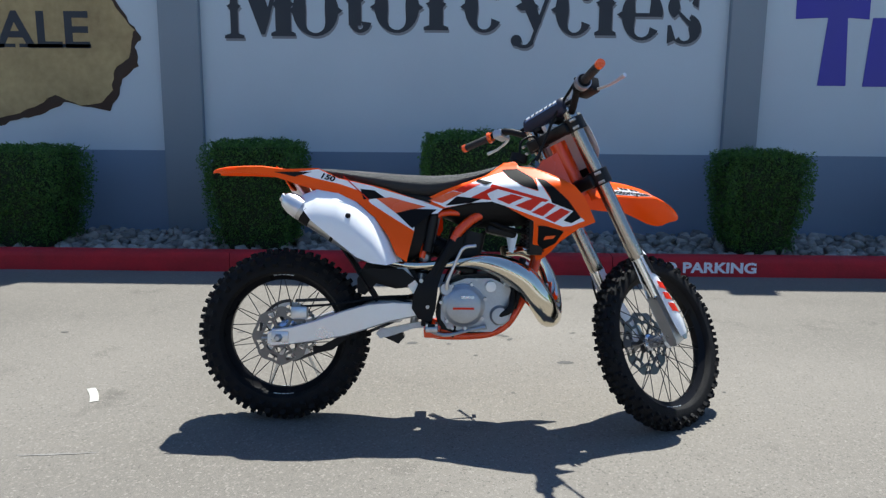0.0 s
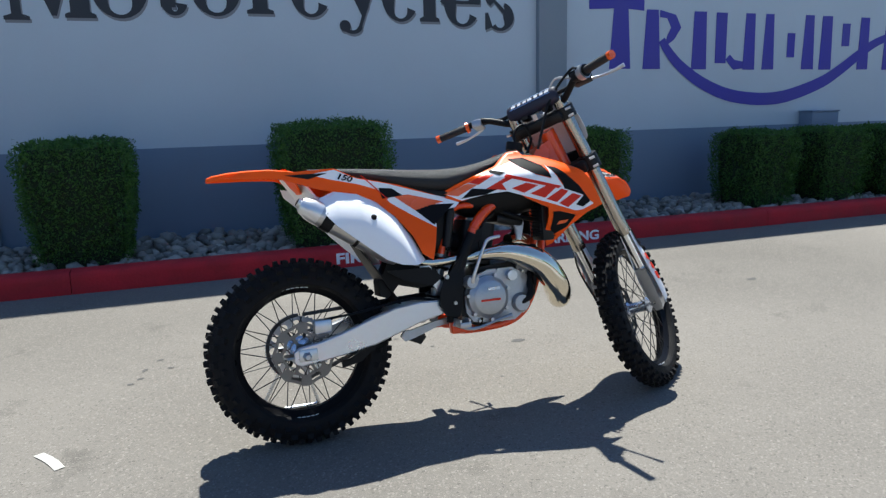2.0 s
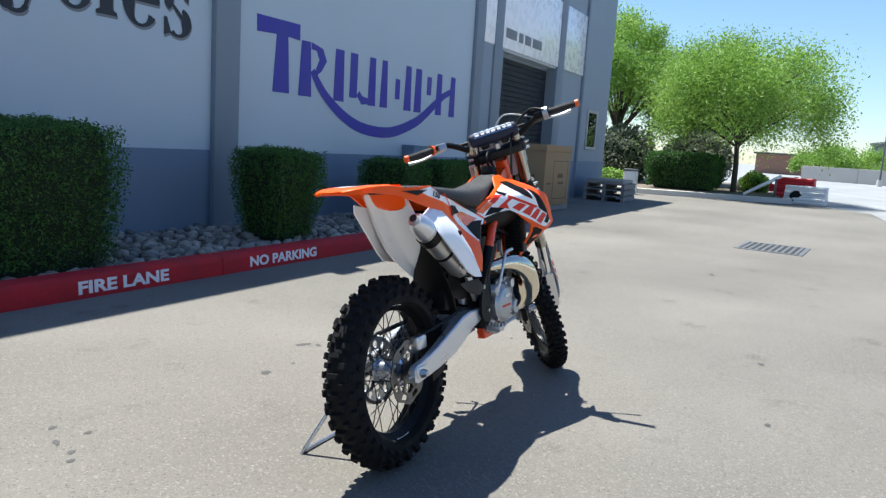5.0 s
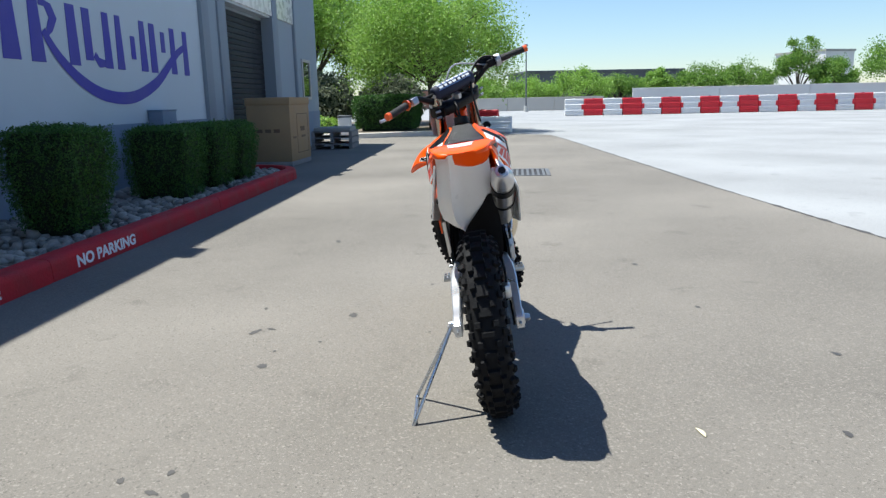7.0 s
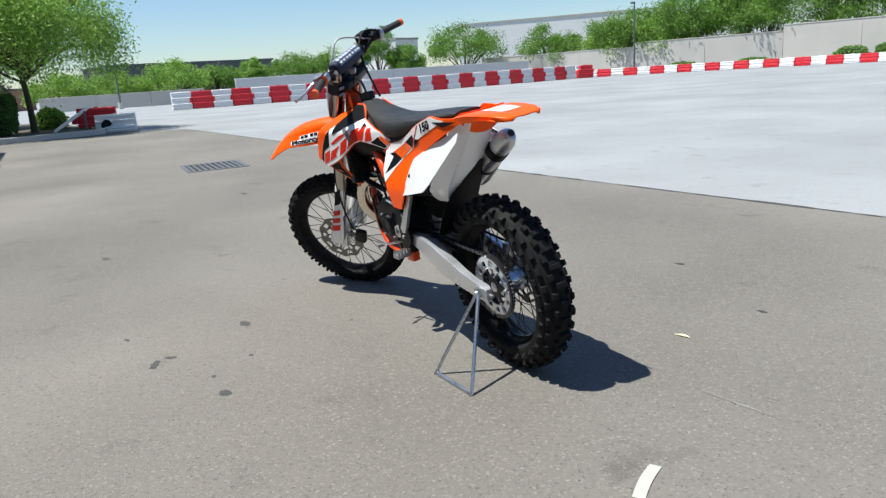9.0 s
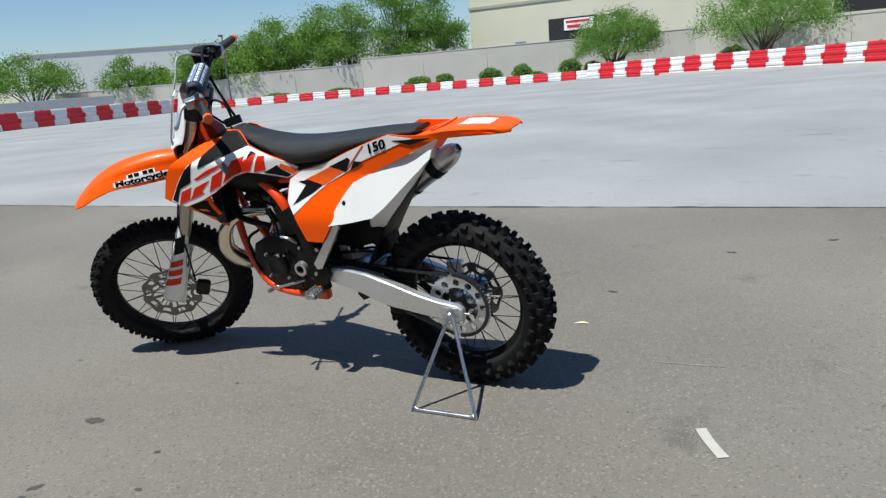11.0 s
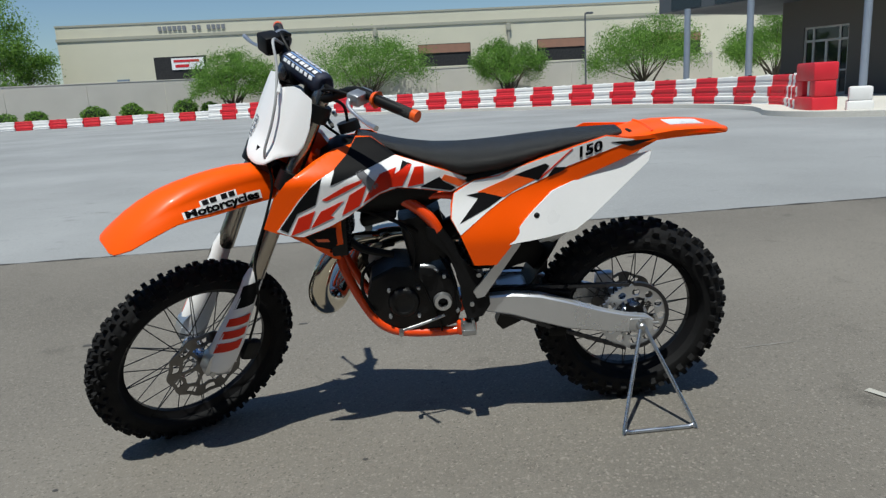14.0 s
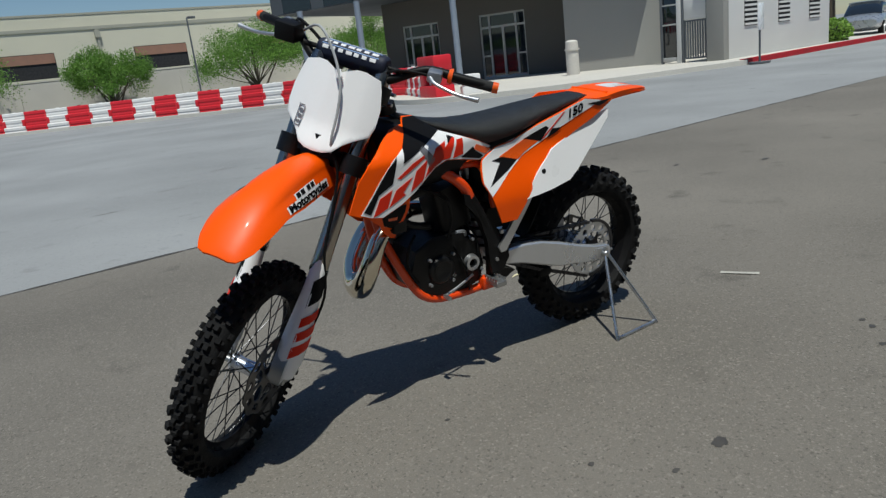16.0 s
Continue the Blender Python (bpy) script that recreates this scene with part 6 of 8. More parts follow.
chain_run((0.02, 0.061, 0.458), (0.55, 0.061, 0.482), bm)
chain_run((0.02, 0.061, 0.218), (0.28, 0.061, 0.318), bm)
chain_run((0.28, 0.061, 0.318), (0.56, 0.061, 0.440), bm)
for k in range(22):
    a = radians(90 + 180 * (k + 0.5) / 22)
    box((-0.0095, 0.053, -0.006), (0.0095, 0.069, 0.006), 0, bm, m=Matrix.Translation((0.12 * math.cos(a), 0, 0.338 + 0.12 * math.sin(a))) @ Matrix.Rotation(-a + math.pi / 2, 4, "Y"))
part("chain", bm, SPOKE, bike, "dark roller chain", smooth=0)
part("chain_guide", box((0.225, 0.05, 0.283), (0.29, 0.074, 0.322), 0.012), BLACK, bike)
part("chain_slider", loft([rect_ring(x, 0.064, 0.014, z0, z1) for x, z0, z1 in ((0.22, 0.440, 0.450), (0.36, 0.466, 0.478), (0.52, 0.466, 0.482))]), BLACK, bike)
part("caliper", box((0.03, -0.098, 0.40), (0.095, -0.062, 0.452), 0.01, m=None), ALU, bike, "silver rear brake caliper")
part("caliper_guard", plate([(0.12, 0.27), (0.19, 0.285), (0.255, 0.335), (0.23, 0.345), (0.15, 0.30), (0.115, 0.30)], lambda x, z: -0.098, 0.01), BLACK, bike, "black plastic brake guard")
part("brake_hose", tube([(0.07, -0.085, 0.45), (0.2, -0.088, 0.46), (0.4, -0.085, 0.485), (0.52, -0.1, 0.46)], 0.005, seg=6), BLACK, bike)

# linkage and shock
part("linkage", plate([(0.355, 0.345), (0.37, 0.325), (0.41, 0.335), (0.50, 0.365), (0.55, 0.37), (0.545, 0.392), (0.50, 0.388), (0.40, 0.365), (0.37, 0.365)], lambda x, z: -0.062, 0.016, 1), CASE, bike, "silver shock linkage")
part("linkage_rocker", plate([(0.375, 0.33), (0.44, 0.30), (0.463, 0.325), (0.45, 0.36)], lambda x, z: -0.03, 0.05, 1), CASE_DARK, bike)
part("shock_body", tube([(0.575, -0.035, 0.80), (0.535, -0.035, 0.60), (0.50, -0.02, 0.38)], [0.026, 0.024, 0.016], seg=14, smooth=False), CASE, bike, "grey shock absorber body")
pts = []
for k in range(100):
    t = k / 99
    a = t * 2 * math.pi * 7.5
    c = Vector((0.562 - 0.055 * t, -0.033, 0.72 - 0.27 * t))
    pts.append(c + Vector((math.cos(a) * 0.036, math.sin(a) * 0.036, 0)))
part("shock_spring", tube(pts, 0.0055, seg=6, smooth=False), CASE_DARK, bike, "dark coil spring")
part("reservoir", tube([(0.575, -0.085, 0.80), (0.55, -0.085, 0.665)], 0.02, seg=14), CASE_DARK, bike, "grey shock reservoir")
part("reservoir_cap", tube([(0.577, -0.085, 0.812), (0.575, -0.085, 0.80)], 0.018, seg=12), BLACK, bike)

# ---- frame ----
for s in (-1, 1):
    part("cradle_tube", tube([(1.015, s * 0.012, 0.83), (0.985, s * 0.03, 0.66), (0.955, s * 0.055, 0.56), (0.90, s * 0.075, 0.445), (0.845, s * 0.078, 0.375), (0.76, s * 0.078, 0.345), (0.60, s * 0.08, 0.342), (0.555, s * 0.085, 0.365)], 0.0155, seg=12), FRAME, bike, "glossy orange frame tube")
    part("main_tube", tube([(1.02, s * 0.02, 0.96), (0.88, s * 0.05, 0.87), (0.74, s * 0.085, 0.80), (0.675, s * 0.098, 0.745), (0.65, s * 0.10, 0.695)], 0.019, seg=12), FRAME, bike, "glossy orange frame tube")
    part("frame_spar", tube([(0.655, s * 0.099, 0.705), (0.61, s * 0.10, 0.63), (0.565, s * 0.098, 0.52), (0.55, s * 0.09, 0.38)], 0.021, seg=12), BLACK, bike, "black guarded lower frame spar")
    part("seat_strut", tube([(0.71, s * 0.07, 0.81), (0.585, s * 0.075, 0.80), (0.53, s * 0.08, 0.64)], 0.013, seg=10), FRAME, bike)
    part("subframe_tube", tube([(0.62, s * 0.08, 0.84), (0.40, s * 0.085, 0.88), (0.12, s * 0.07, 0.93)], 0.011, seg=8), ALU, bike)
    part("frame_guard", plate([(0.69, 0.725), (0.655, 0.715), (0.60, 0.635), (0.555, 0.58), (0.52, 0.545), (0.50, 0.50), (0.495, 0.45), (0.52, 0.41), (0.57, 0.40), (0.585, 0.45), (0.595, 0.54), (0.622, 0.62), (0.685, 0.69)], (lambda s: lambda x, z: s * (0.118 + 0.008 * smooth01((0.6 - z) / 0.1)))(s), 0.012, 4), BLACK, bike, "black plastic frame guard")
    part("guard_bolt", turned([(0, s * 0.128), (0.008, s * 0.128), (0.009, s * 0.12), (0, s * 0.12)], 10, m=pose(0.53, 0, 0.555)), STEEL, bike)
    part("guard_bolt", turned([(0, s * 0.132), (0.007, s * 0.132), (0.008, s * 0.12), (0, s * 0.12)], 10, m=pose(0.555, 0, 0.455)), STEEL, bike)
    peg = part("foot_peg", box((0.548, min(s * 0.1, s * 0.178), 0.366), (0.594, max(s * 0.1, s * 0.178), 0.386), 0.004), STEEL, bike, "toothed steel foot peg")
    for k in range(5):
        for e in (0.549, 0.585):
            y = s * (0.108 + k * 0.015)
            part("peg_tooth", box((e, y - 0.005, 0.384), (e + 0.008, y + 0.005, 0.396)), STEEL, peg)
    part("peg_mount", box((0.54, min(s * 0.075, s * 0.112), 0.335), (0.605, max(s * 0.075, s * 0.112), 0.385), 0.008), FRAME, bike, "orange peg bracket")
part("subframe_arm", plate([(0.395, 0.655), (0.42, 0.665), (0.55, 0.50), (0.538, 0.478), (0.515, 0.482)], lambda x, z: 0.135, 0.014, 1), ALU, bike, "bare aluminium support arm")
part("subframe_arm", plate([(0.40, 0.66), (0.43, 0.665), (0.53, 0.52), (0.50, 0.50)], lambda x, z: -0.10, 0.014, 1), ALU, bike, "bare aluminium support arm")
part("head_tube", tube([PIVOT + AXIS * 0.60, PIVOT + AXIS * 0.83], 0.033, seg=20), FRAME, bike, "orange steering head")
part("head_gusset", plate([(1.135, 0.93), (1.075, 1.065), (0.995, 1.02), (0.93, 0.91), (1.02, 0.84)], lambda x, z: 0.026, 0.052, 1), FRAME, bike)

# ---- engine ----
# shade on the left flank is put into the crankcase colour
rings = [[(x, y * q, 0.468 + (z - 0.468) * q) for x, z in [(0.585 + 0.0, 0.43), (0.60, 0.37), (0.66, 0.352), (0.80, 0.352), (0.87, 0.40), (0.895, 0.47), (0.875, 0.55), (0.80, 0.585), (0.68, 0.575), (0.61, 0.53)]] for y, q in ((-0.105, 0.86), (-0.09, 1.0), (0.0, 1.0), (0.08, 1.0), (0.095, 0.9))]
part("crankcase", loft(rings), CASE_DARK, bike, "cast engine crankcase with its shade in the colour", smooth=30)
part("case_cover", plate([(0.605, 0.41), (0.63, 0.372), (0.70, 0.362), (0.80, 0.362), (0.865, 0.405), (0.885, 0.465), (0.868, 0.53), (0.80, 0.565), (0.70, 0.565), (0.63, 0.54), (0.605, 0.48)], lambda x, z: -0.118 + 0.012 * smooth01((abs(x - 0.745) - 0.08) / 0.06), 0.014, 4), CASE, bike, "grey cast engine side cover", smooth=40)
for x, z in ((0.615, 0.45), (0.65, 0.375), (0.74, 0.368), (0.835, 0.39), (0.872, 0.47), (0.845, 0.545), (0.74, 0.56)):
    part("case_bolt", turned([(0, -0.126), (0.006, -0.126), (0.007, -0.1), (0, -0.1)], 8, m=pose(x, 0, z)), STEEL, bike)
part("clutch_cover", turned([(0.0, -0.150), (0.060, -0.150), (0.068, -0.146), (0.074, -0.138), (0.082, -0.134), (0.084, -0.10), (0, -0.10)], 40, m=pose(0.690, 0, 0.462)), CASE, bike, "round silver-grey clutch cover")
bm = bmesh.new()
box((-0.045, -0.1525, -0.006), (0.035, -0.150, 0.002), 0, bm)
part("cover_mark", bm, DECAL_RED, bike, "thin red mark on the cover").matrix_local = pose(0.695, 0, 0.455)
part("cover_label", box((-0.02, -0.1525, 0.028), (0.03, -0.150, 0.038)), HUB_BLUE, bike).matrix_local = pose(0.70, 0, 0.462)
bm = bmesh.new()
for k in range(7):
    a = 2 * math.pi * k / 7 + 0.3
    turned([(0, -0.139), (0.007, -0.139), (0.008, -0.12), (0, -0.12)], 8, bm, pose(0.69 + 0.086 * math.cos(a), 0, 0.462 + 0.086 * math.sin(a)))
part("cover_bolt", bm, STEEL, bike)
part("water_pump", turned([(0.0, -0.138), (0.030, -0.137), (0.038, -0.125), (0.04, -0.09), (0, -0.09)], 24, m=pose(0.828, 0, 0.425)), CASE, bike, "grey water pump housing")
part("pump_pipe", tube([(0.828, -0.125, 0.425), (0.87, -0.13, 0.455), (0.885, -0.10, 0.52), (0.92, -0.08, 0.64)], 0.014, seg=10), BLACK, bike)
part("oil_cap", turned([(0.0, -0.140), (0.020, -0.139), (0.022, -0.11), (0, -0.11)], 16, m=pose(0.793, 0, 0.535)), ALU, bike, "silver oil filler cap")
part("power_valve", turned([(0.0, -0.10), (0.028, -0.098), (0.03, -0.06), (0, -0.06)], 16, m=pose(0.86, 0, 0.56)), CASE, bike)
part("ignition_cover", turned([(0.0, 0.101), (0.030, 0.101), (0.034, 0.104), (0.044, 0.103), (0.050, 0.098), (0.053, 0.085), (0, 0.085)], 32, m=pose(0.775, 0, 0.462)), CASE_DARK, bike, "round ignition cover, darkened for the shaded left side")
part("sprocket_cover", turned([(0.017, 0.110), (0.028, 0.109), (0.031, 0.09), (0.017, 0.09)], 24, m=pose(0.648, 0, 0.458), close=True), ALU, bike, "silver ring over the drive sprocket")
part("cylinder", loft([oval(0, 0.068, 0, 0.14, 5, 20), oval(0.16, 0.066, 0, 0.14, 5, 20)], None), CASE_DARK, bike, "black two-stroke cylinder").matrix_local = pose(0.745, 0, 0.575, 0, -78, 0)
part("cylinder_head", box((-0.06, -0.06, 0.0), (0.06, 0.06, 0.04), 0.015), CASE_DARK, bike).matrix_local = pose(0.835, 0, 0.725, 0, 12, 0)
part("spark_plug_cap", tube([(0.84, 0, 0.76), (0.85, 0.01, 0.80), (0.88, 0.04, 0.82)], 0.011, seg=8), BLACK, bike)
part("carburettor", box((0.66, -0.045, 0.60), (0.735, 0.05, 0.70), 0.015), CASE_DARK, bike, "dark carburettor")
part("intake_boot", tube([(0.74, 0, 0.65), (0.66, 0, 0.66), (0.56, 0, 0.69)], [0.03, 0.034, 0.045], seg=16), BLACK, bike)
part("air_box", loft([oval(x, w, z0, z1, 4, 20) for x, w, z0, z1 in ((0.27, 0.075, 0.72, 0.90), (0.36, 0.10, 0.64, 0.92), (0.48, 0.10, 0.62, 0.90), (0.57, 0.085, 0.66, 0.86))]), BLACK, bike, "black plastic air box")
part("head_stay", plate([(0.855, 0.79), (0.88, 0.785), (0.902, 0.73), (0.885, 0.66), (0.868, 0.665), (0.878, 0.725), (0.85, 0.765)], lambda x, z: -0.05, 0.01, 1), ALU, bike, "pale metal head stay")
for k, (p, r) in enumerate((([(0.70, 0.05, 0.68), (0.78, 0.09, 0.74), (0.92, 0.07, 0.80), (0.99, 0.05, 0.88)], 0.006), ([(0.76, -0.06, 0.80), (0.84, -0.08, 0.76), (0.93, -0.07, 0.74)], 0.009), ([(0.80, 0.06, 0.62), (0.90, 0.09, 0.66), (0.95, 0.10, 0.72)], 0.013), ([(0.69, -0.03, 0.60), (0.66, -0.07, 0.48), (0.60, -0.07, 0.36)], 0.005))):
    part("hose", tube(p, r, seg=8), BLACK, bike)
for x, z in ((0.725, 0.51), (0.822, 0.508), (0.822, 0.415), (0.728, 0.412), (0.64, 0.545), (0.60, 0.42)):
    part("case_bolt", turned([(0, 0.1), (0.0055, 0.1), (0.0065, 0.085), (0, 0.085)], 8, m=pose(x, 0, z)), CASE, bike)
for p, rr in (([(0.73, 0.07, 0.56), (0.70, 0.095, 0.50), (0.665, 0.10, 0.40), (0.655, 0.09, 0.35)], 0.004), ([(0.66, 0.055, 0.62), (0.62, 0.085, 0.55), (0.605, 0.09, 0.44), (0.60, 0.085, 0.34)], 0.0045),
              ([(0.86, 0.06, 0.60), (0.90, 0.085, 0.57), (0.905, 0.08, 0.50), (0.87, 0.09, 0.43)], 0.006), ([(0.80, 0.07, 0.75), (0.75, 0.10, 0.71), (0.73, 0.095, 0.64), (0.74, 0.085, 0.57)], 0.005)):
    part("hose", tube(p, rr, seg=8), BLACK, bike)
for p, rr in (([(0.80, -0.09, 0.60), (0.86, -0.125, 0.575), (0.90, -0.115, 0.52), (0.885, -0.12, 0.45)], 0.007), ([(0.645, -0.10, 0.58), (0.64, -0.125, 0.54), (0.66, -0.125, 0.40), (0.65, -0.11, 0.34)], 0.0045), ([(0.76, -0.07, 0.78), (0.70, -0.10, 0.74), (0.68, -0.10, 0.66), (0.70, -0.09, 0.60)], 0.005)):
    part("hose", tube(p, rr, seg=8), BLACK, bike)
part("exhaust_spring", tube([(0.865, 0.035, 0.68), (0.92, 0.06, 0.69)], 0.005, seg=8), STEEL, bike)
part("clutch_arm", tube([(0.66, 0.08, 0.56), (0.68, 0.10, 0.585), (0.715, 0.10, 0.59)], 0.006, seg=8), CASE, bike)
part("intake_clamp", tube([(0.752, 0, 0.65), (0.742, 0, 0.651)], 0.036, seg=18), STEEL, bike)
part("kick_lever", tube([(0.627, -0.135, 0.525), (0.632, -0.15, 0.56), (0.672, -0.16, 0.655), (0.692, -0.162, 0.682), (0.735, -0.170, 0.690)], [0.010, 0.007, 0.006, 0.007, 0.0065], seg=10), ALU, bike, "cast silver kick-start lever")
part("kick_boss", turned([(0.0, -0.142), (0.022, -0.142), (0.026, -0.13), (0.026, -0.10), (0, -0.10)], 16, m=pose(0.625, 0, 0.525)), CASE, bike)
part("brake_pedal", tube([(0.545, -0.115, 0.375), (0.62, -0.13, 0.350), (0.72, -0.135, 0.372), (0.775, -0.15, 0.385)], [0.008, 0.007, 0.006, 0.009], seg=8), CASE, bike, "silver rear brake pedal")
part("shift_lever", tube([(0.645, 0.10, 0.41), (0.72, 0.118, 0.392), (0.79, 0.13, 0.378)], 0.005, seg=8), ALU, bike, "silver gear shift lever")
part("shift_toe", tube([(0.79, 0.128, 0.378), (0.79, 0.16, 0.378)], 0.008, seg=10), STEEL, bike)

# ---- exhaust ----
part("exhaust_pipe", tube([(0.85, 0.0, 0.665), (0.93, 0.045, 0.668), (1.005, 0.075, 0.625), (1.048, 0.068, 0.525), (1.045, 0.0, 0.442), (1.02, -0.082, 0.422), (0.985, -0.135, 0.475), (0.925, -0.150, 0.555), (0.86, -0.152, 0.600), (0.78, -0.138, 0.625), (0.70, -0.108, 0.625), (0.61, -0.085, 0.615), (0.48, -0.085, 0.610), (0.37, -0.108, 0.635), (0.31, -0.115, 0.675)],
                          [0.022, 0.024, 0.028, 0.034, 0.040, 0.045, 0.049, 0.051, 0.047, 0.036, 0.024, 0.018, 0.016, 0.017, 0.019], seg=24, n=6), CHROME, bike, "bright nickel-plated expansion chamber")
sil = part("silencer", tube([(0.345, -0.118, 0.638), (0.315, -0.118, 0.665), (0.10, -0.124, 0.805), (0.06, -0.125, 0.83)], [0.024, 0.039, 0.041, 0.040], seg=28, smooth=False), SILENCER, bike, "satin aluminium silencer can with black straps")
part("end_cap", tube([(0.075, -0.125, 0.822), (0.045, -0.126, 0.842), (0.022, -0.126, 0.857), (0.014, -0.126, 0.862)], [0.0425, 0.040, 0.031, 0.024], seg=28, smooth=False), ALU_PAINT, sil, "pale grey tapered end cap")
part("outlet_ring", tube([(0.018, -0.126, 0.859), (0.004, -0.126, 0.868)], 0.0175, seg=20), ALU, sil)
# solid plug; its dark colour replaces the shade of an open bore
part("outlet", tube([(0.008, -0.126, 0.8655), (0.0025, -0.126, 0.869)], 0.0135, seg=20), DARK, sil, "dark plug for the shade in the outlet")
part("strap", tube([(0.122, -0.1234, 0.7905), (0.090, -0.124, 0.8115)], 0.0440, seg=28), BLACK, sil, "black rubber strap")
part("strap", tube([(0.212, -0.1205, 0.732), (0.202, -0.121, 0.7385)], 0.0428, seg=28), BLACK, sil, "black rubber strap")
part("strap_lug", box((0.085, -0.118, 0.838), (0.125, -0.09, 0.872), 0.006), WHITE, sil)
part("heat_shield", plate([(0.30, 0.60), (0.46, 0.60), (0.51, 0.56), (0.47, 0.53), (0.36, 0.56)], lambda x, z: -0.135, 0.006, 1), BLACK, bike, "black heat shield")

# ---- bodywork ----
def lerp_table(x, table):
    if x <= table[0][0]:
        return table[0][1]
    for (a, u), (b, v) in zip(table, table[1:]):
        if x <= b:
            return u + (v - u) * (x - a) / (b - a)
    return table[-1][1]


SEAT_TOP = [(0.06, 0.984), (0.20, 0.980), (0.32, 0.972), (0.45, 0.962), (0.56, 0.958), (0.66, 0.963), (0.75, 0.978), (0.82, 0.998), (0.88, 1.018)]
SEAT_LOW = [(0.06, 0.966), (0.20, 0.945), (0.32, 0.912), (0.45, 0.880), (0.56, 0.866), (0.66, 0.896), (0.75, 0.940), (0.82, 0.970), (0.88, 1.000)]
SEAT_W = [(0.06, 0.055), (0.20, 0.085), (0.32, 0.10), (0.45, 0.112), (0.56, 0.112), (0.66, 0.098), (0.75, 0.078), (0.82, 0.062), (0.88, 0.045)]
rings = []
for k in range(22):
    x = 0.062 + 0.82 * k / 21
    t, l, w = lerp_table(x, SEAT_TOP), lerp_table(x, SEAT_LOW), lerp_table(x, SEAT_W)
    ring = []
    for j in range(24):
        a = 2 * math.pi * j / 24
        c, s = math.cos(a), math.sin(a)
        wide = w * (1.0 if s < 0 else 1 - 0.12 * s)
        ring.append((x, wide * math.copysign(abs(c) ** 0.62, c), (t + l) / 2 + (t - l) / 2 * math.copysign(abs(s) ** 0.7, s)))
    rings.append(ring)
part("seat", loft(rings), SEAT, bike, "long flat black gripper seat", smooth=60)
part("seat_base", loft([oval(x, lerp_table(x, SEAT_W) * 0.86, lerp_table(x, SEAT_LOW) - 0.025, lerp_table(x, SEAT_LOW) + 0.015, 4, 16) for x in (0.10, 0.25, 0.4, 0.56, 0.68, 0.8)]), BLACK, bike)
part("fuel_tank", loft([oval(x, w, z0, z1, 2.1, 24) for x, w, z0, z1 in ((0.60, 0.06, 0.80, 0.88), (0.68, 0.095, 0.765, 0.925), (0.78, 0.12, 0.755, 0.965), (0.88, 0.14, 0.755, 1.0), (0.95, 0.145, 0.775, 1.005), (1.0, 0.10, 0.82, 0.975))]), BLACK, bike, "black plastic fuel tank")
part("fuel_cap", tube([(0.905, 0, 1.018), (0.912, 0, 1.048)], 0.034, seg=18), BLACK, bike, "black ribbed fuel cap")
part("vent_hose", tube([(0.912, 0, 1.048), (0.92, 0.01, 1.10), (0.97, 0.02, 1.12), (1.0, 0.02, 1.06)], 0.005, seg=8), BLACK, bike)


def shroud_y(x, z):
    t = max(0.0, min(1.0, (x - 0.55) / 0.53))
    return 0.092 + 0.112 * (0.5 * t + 0.5 * smooth01(t)) - 0.11 * smooth01((z - 0.90) / 0.13) * smooth01((x - 0.45) / 0.3)


def panel_y(x, z):
    return 0.098 + 0.05 * smooth01((0.86 - z) / 0.2) + 0.024 * smooth01((0.42 - x) / 0.2) * smooth01((x + 0.1) / 0.2)


def number_y(x, z):
    return 0.106 + 0.25 * (0.915 - z) - 0.022 * smooth01((x - 0.3) / 0.15)


RIGHT_EDGE = [(0.08, 0.880), (0.135, 0.898), (0.217, 0.887), (0.285, 0.848), (0.352, 0.790), (0.407, 0.715), (0.4525, 0.6275)]


def number_right_y(x, z):
    """Slopes outwards from its upper edge and closes over the silencer."""
    d = max(0.0, lerp_table(x, RIGHT_EDGE) - z)
    return 0.118 + 0.064 * (1 - (1 - min(1.0, d / 0.13)) ** 2)


def lift(f, d):
    return lambda x, z: f(x, z) + d


SHROUD = [(0.9, 0.9925), (0.955, 0.985), (1.0125, 0.96), (1.09, 0.915), (1.13, 0.87), (1.17, 0.78), (1.135, 0.765), (1.095, 0.7525), (1.0575, 0.745), (0.98, 0.7675), (0.925, 0.7925), (0.875, 0.82), (0.825, 0.85), (0.77, 0.8625), (0.715, 0.8525), (0.6075, 0.8275), (0.5325, 0.86), (0.61, 0.8975), (0.685, 0.925), (0.77, 0.955), (0.8425, 1.0075), (0.8875, 1.0125)]
SHROUD_WHITE = [(1.1325, 0.77), (1.06, 0.86), (1.0075, 0.91), (0.955, 0.935), (0.9725, 0.8925), (0.77, 0.955), (0.685, 0.925), (0.61, 0.895), (0.535, 0.86), (0.6075, 0.83), (0.715, 0.855), (0.77, 0.865), (0.825, 0.8525), (0.875, 0.8225), (0.9225, 0.795), (0.98, 0.77), (1.0575, 0.7475), (1.095, 0.755)]
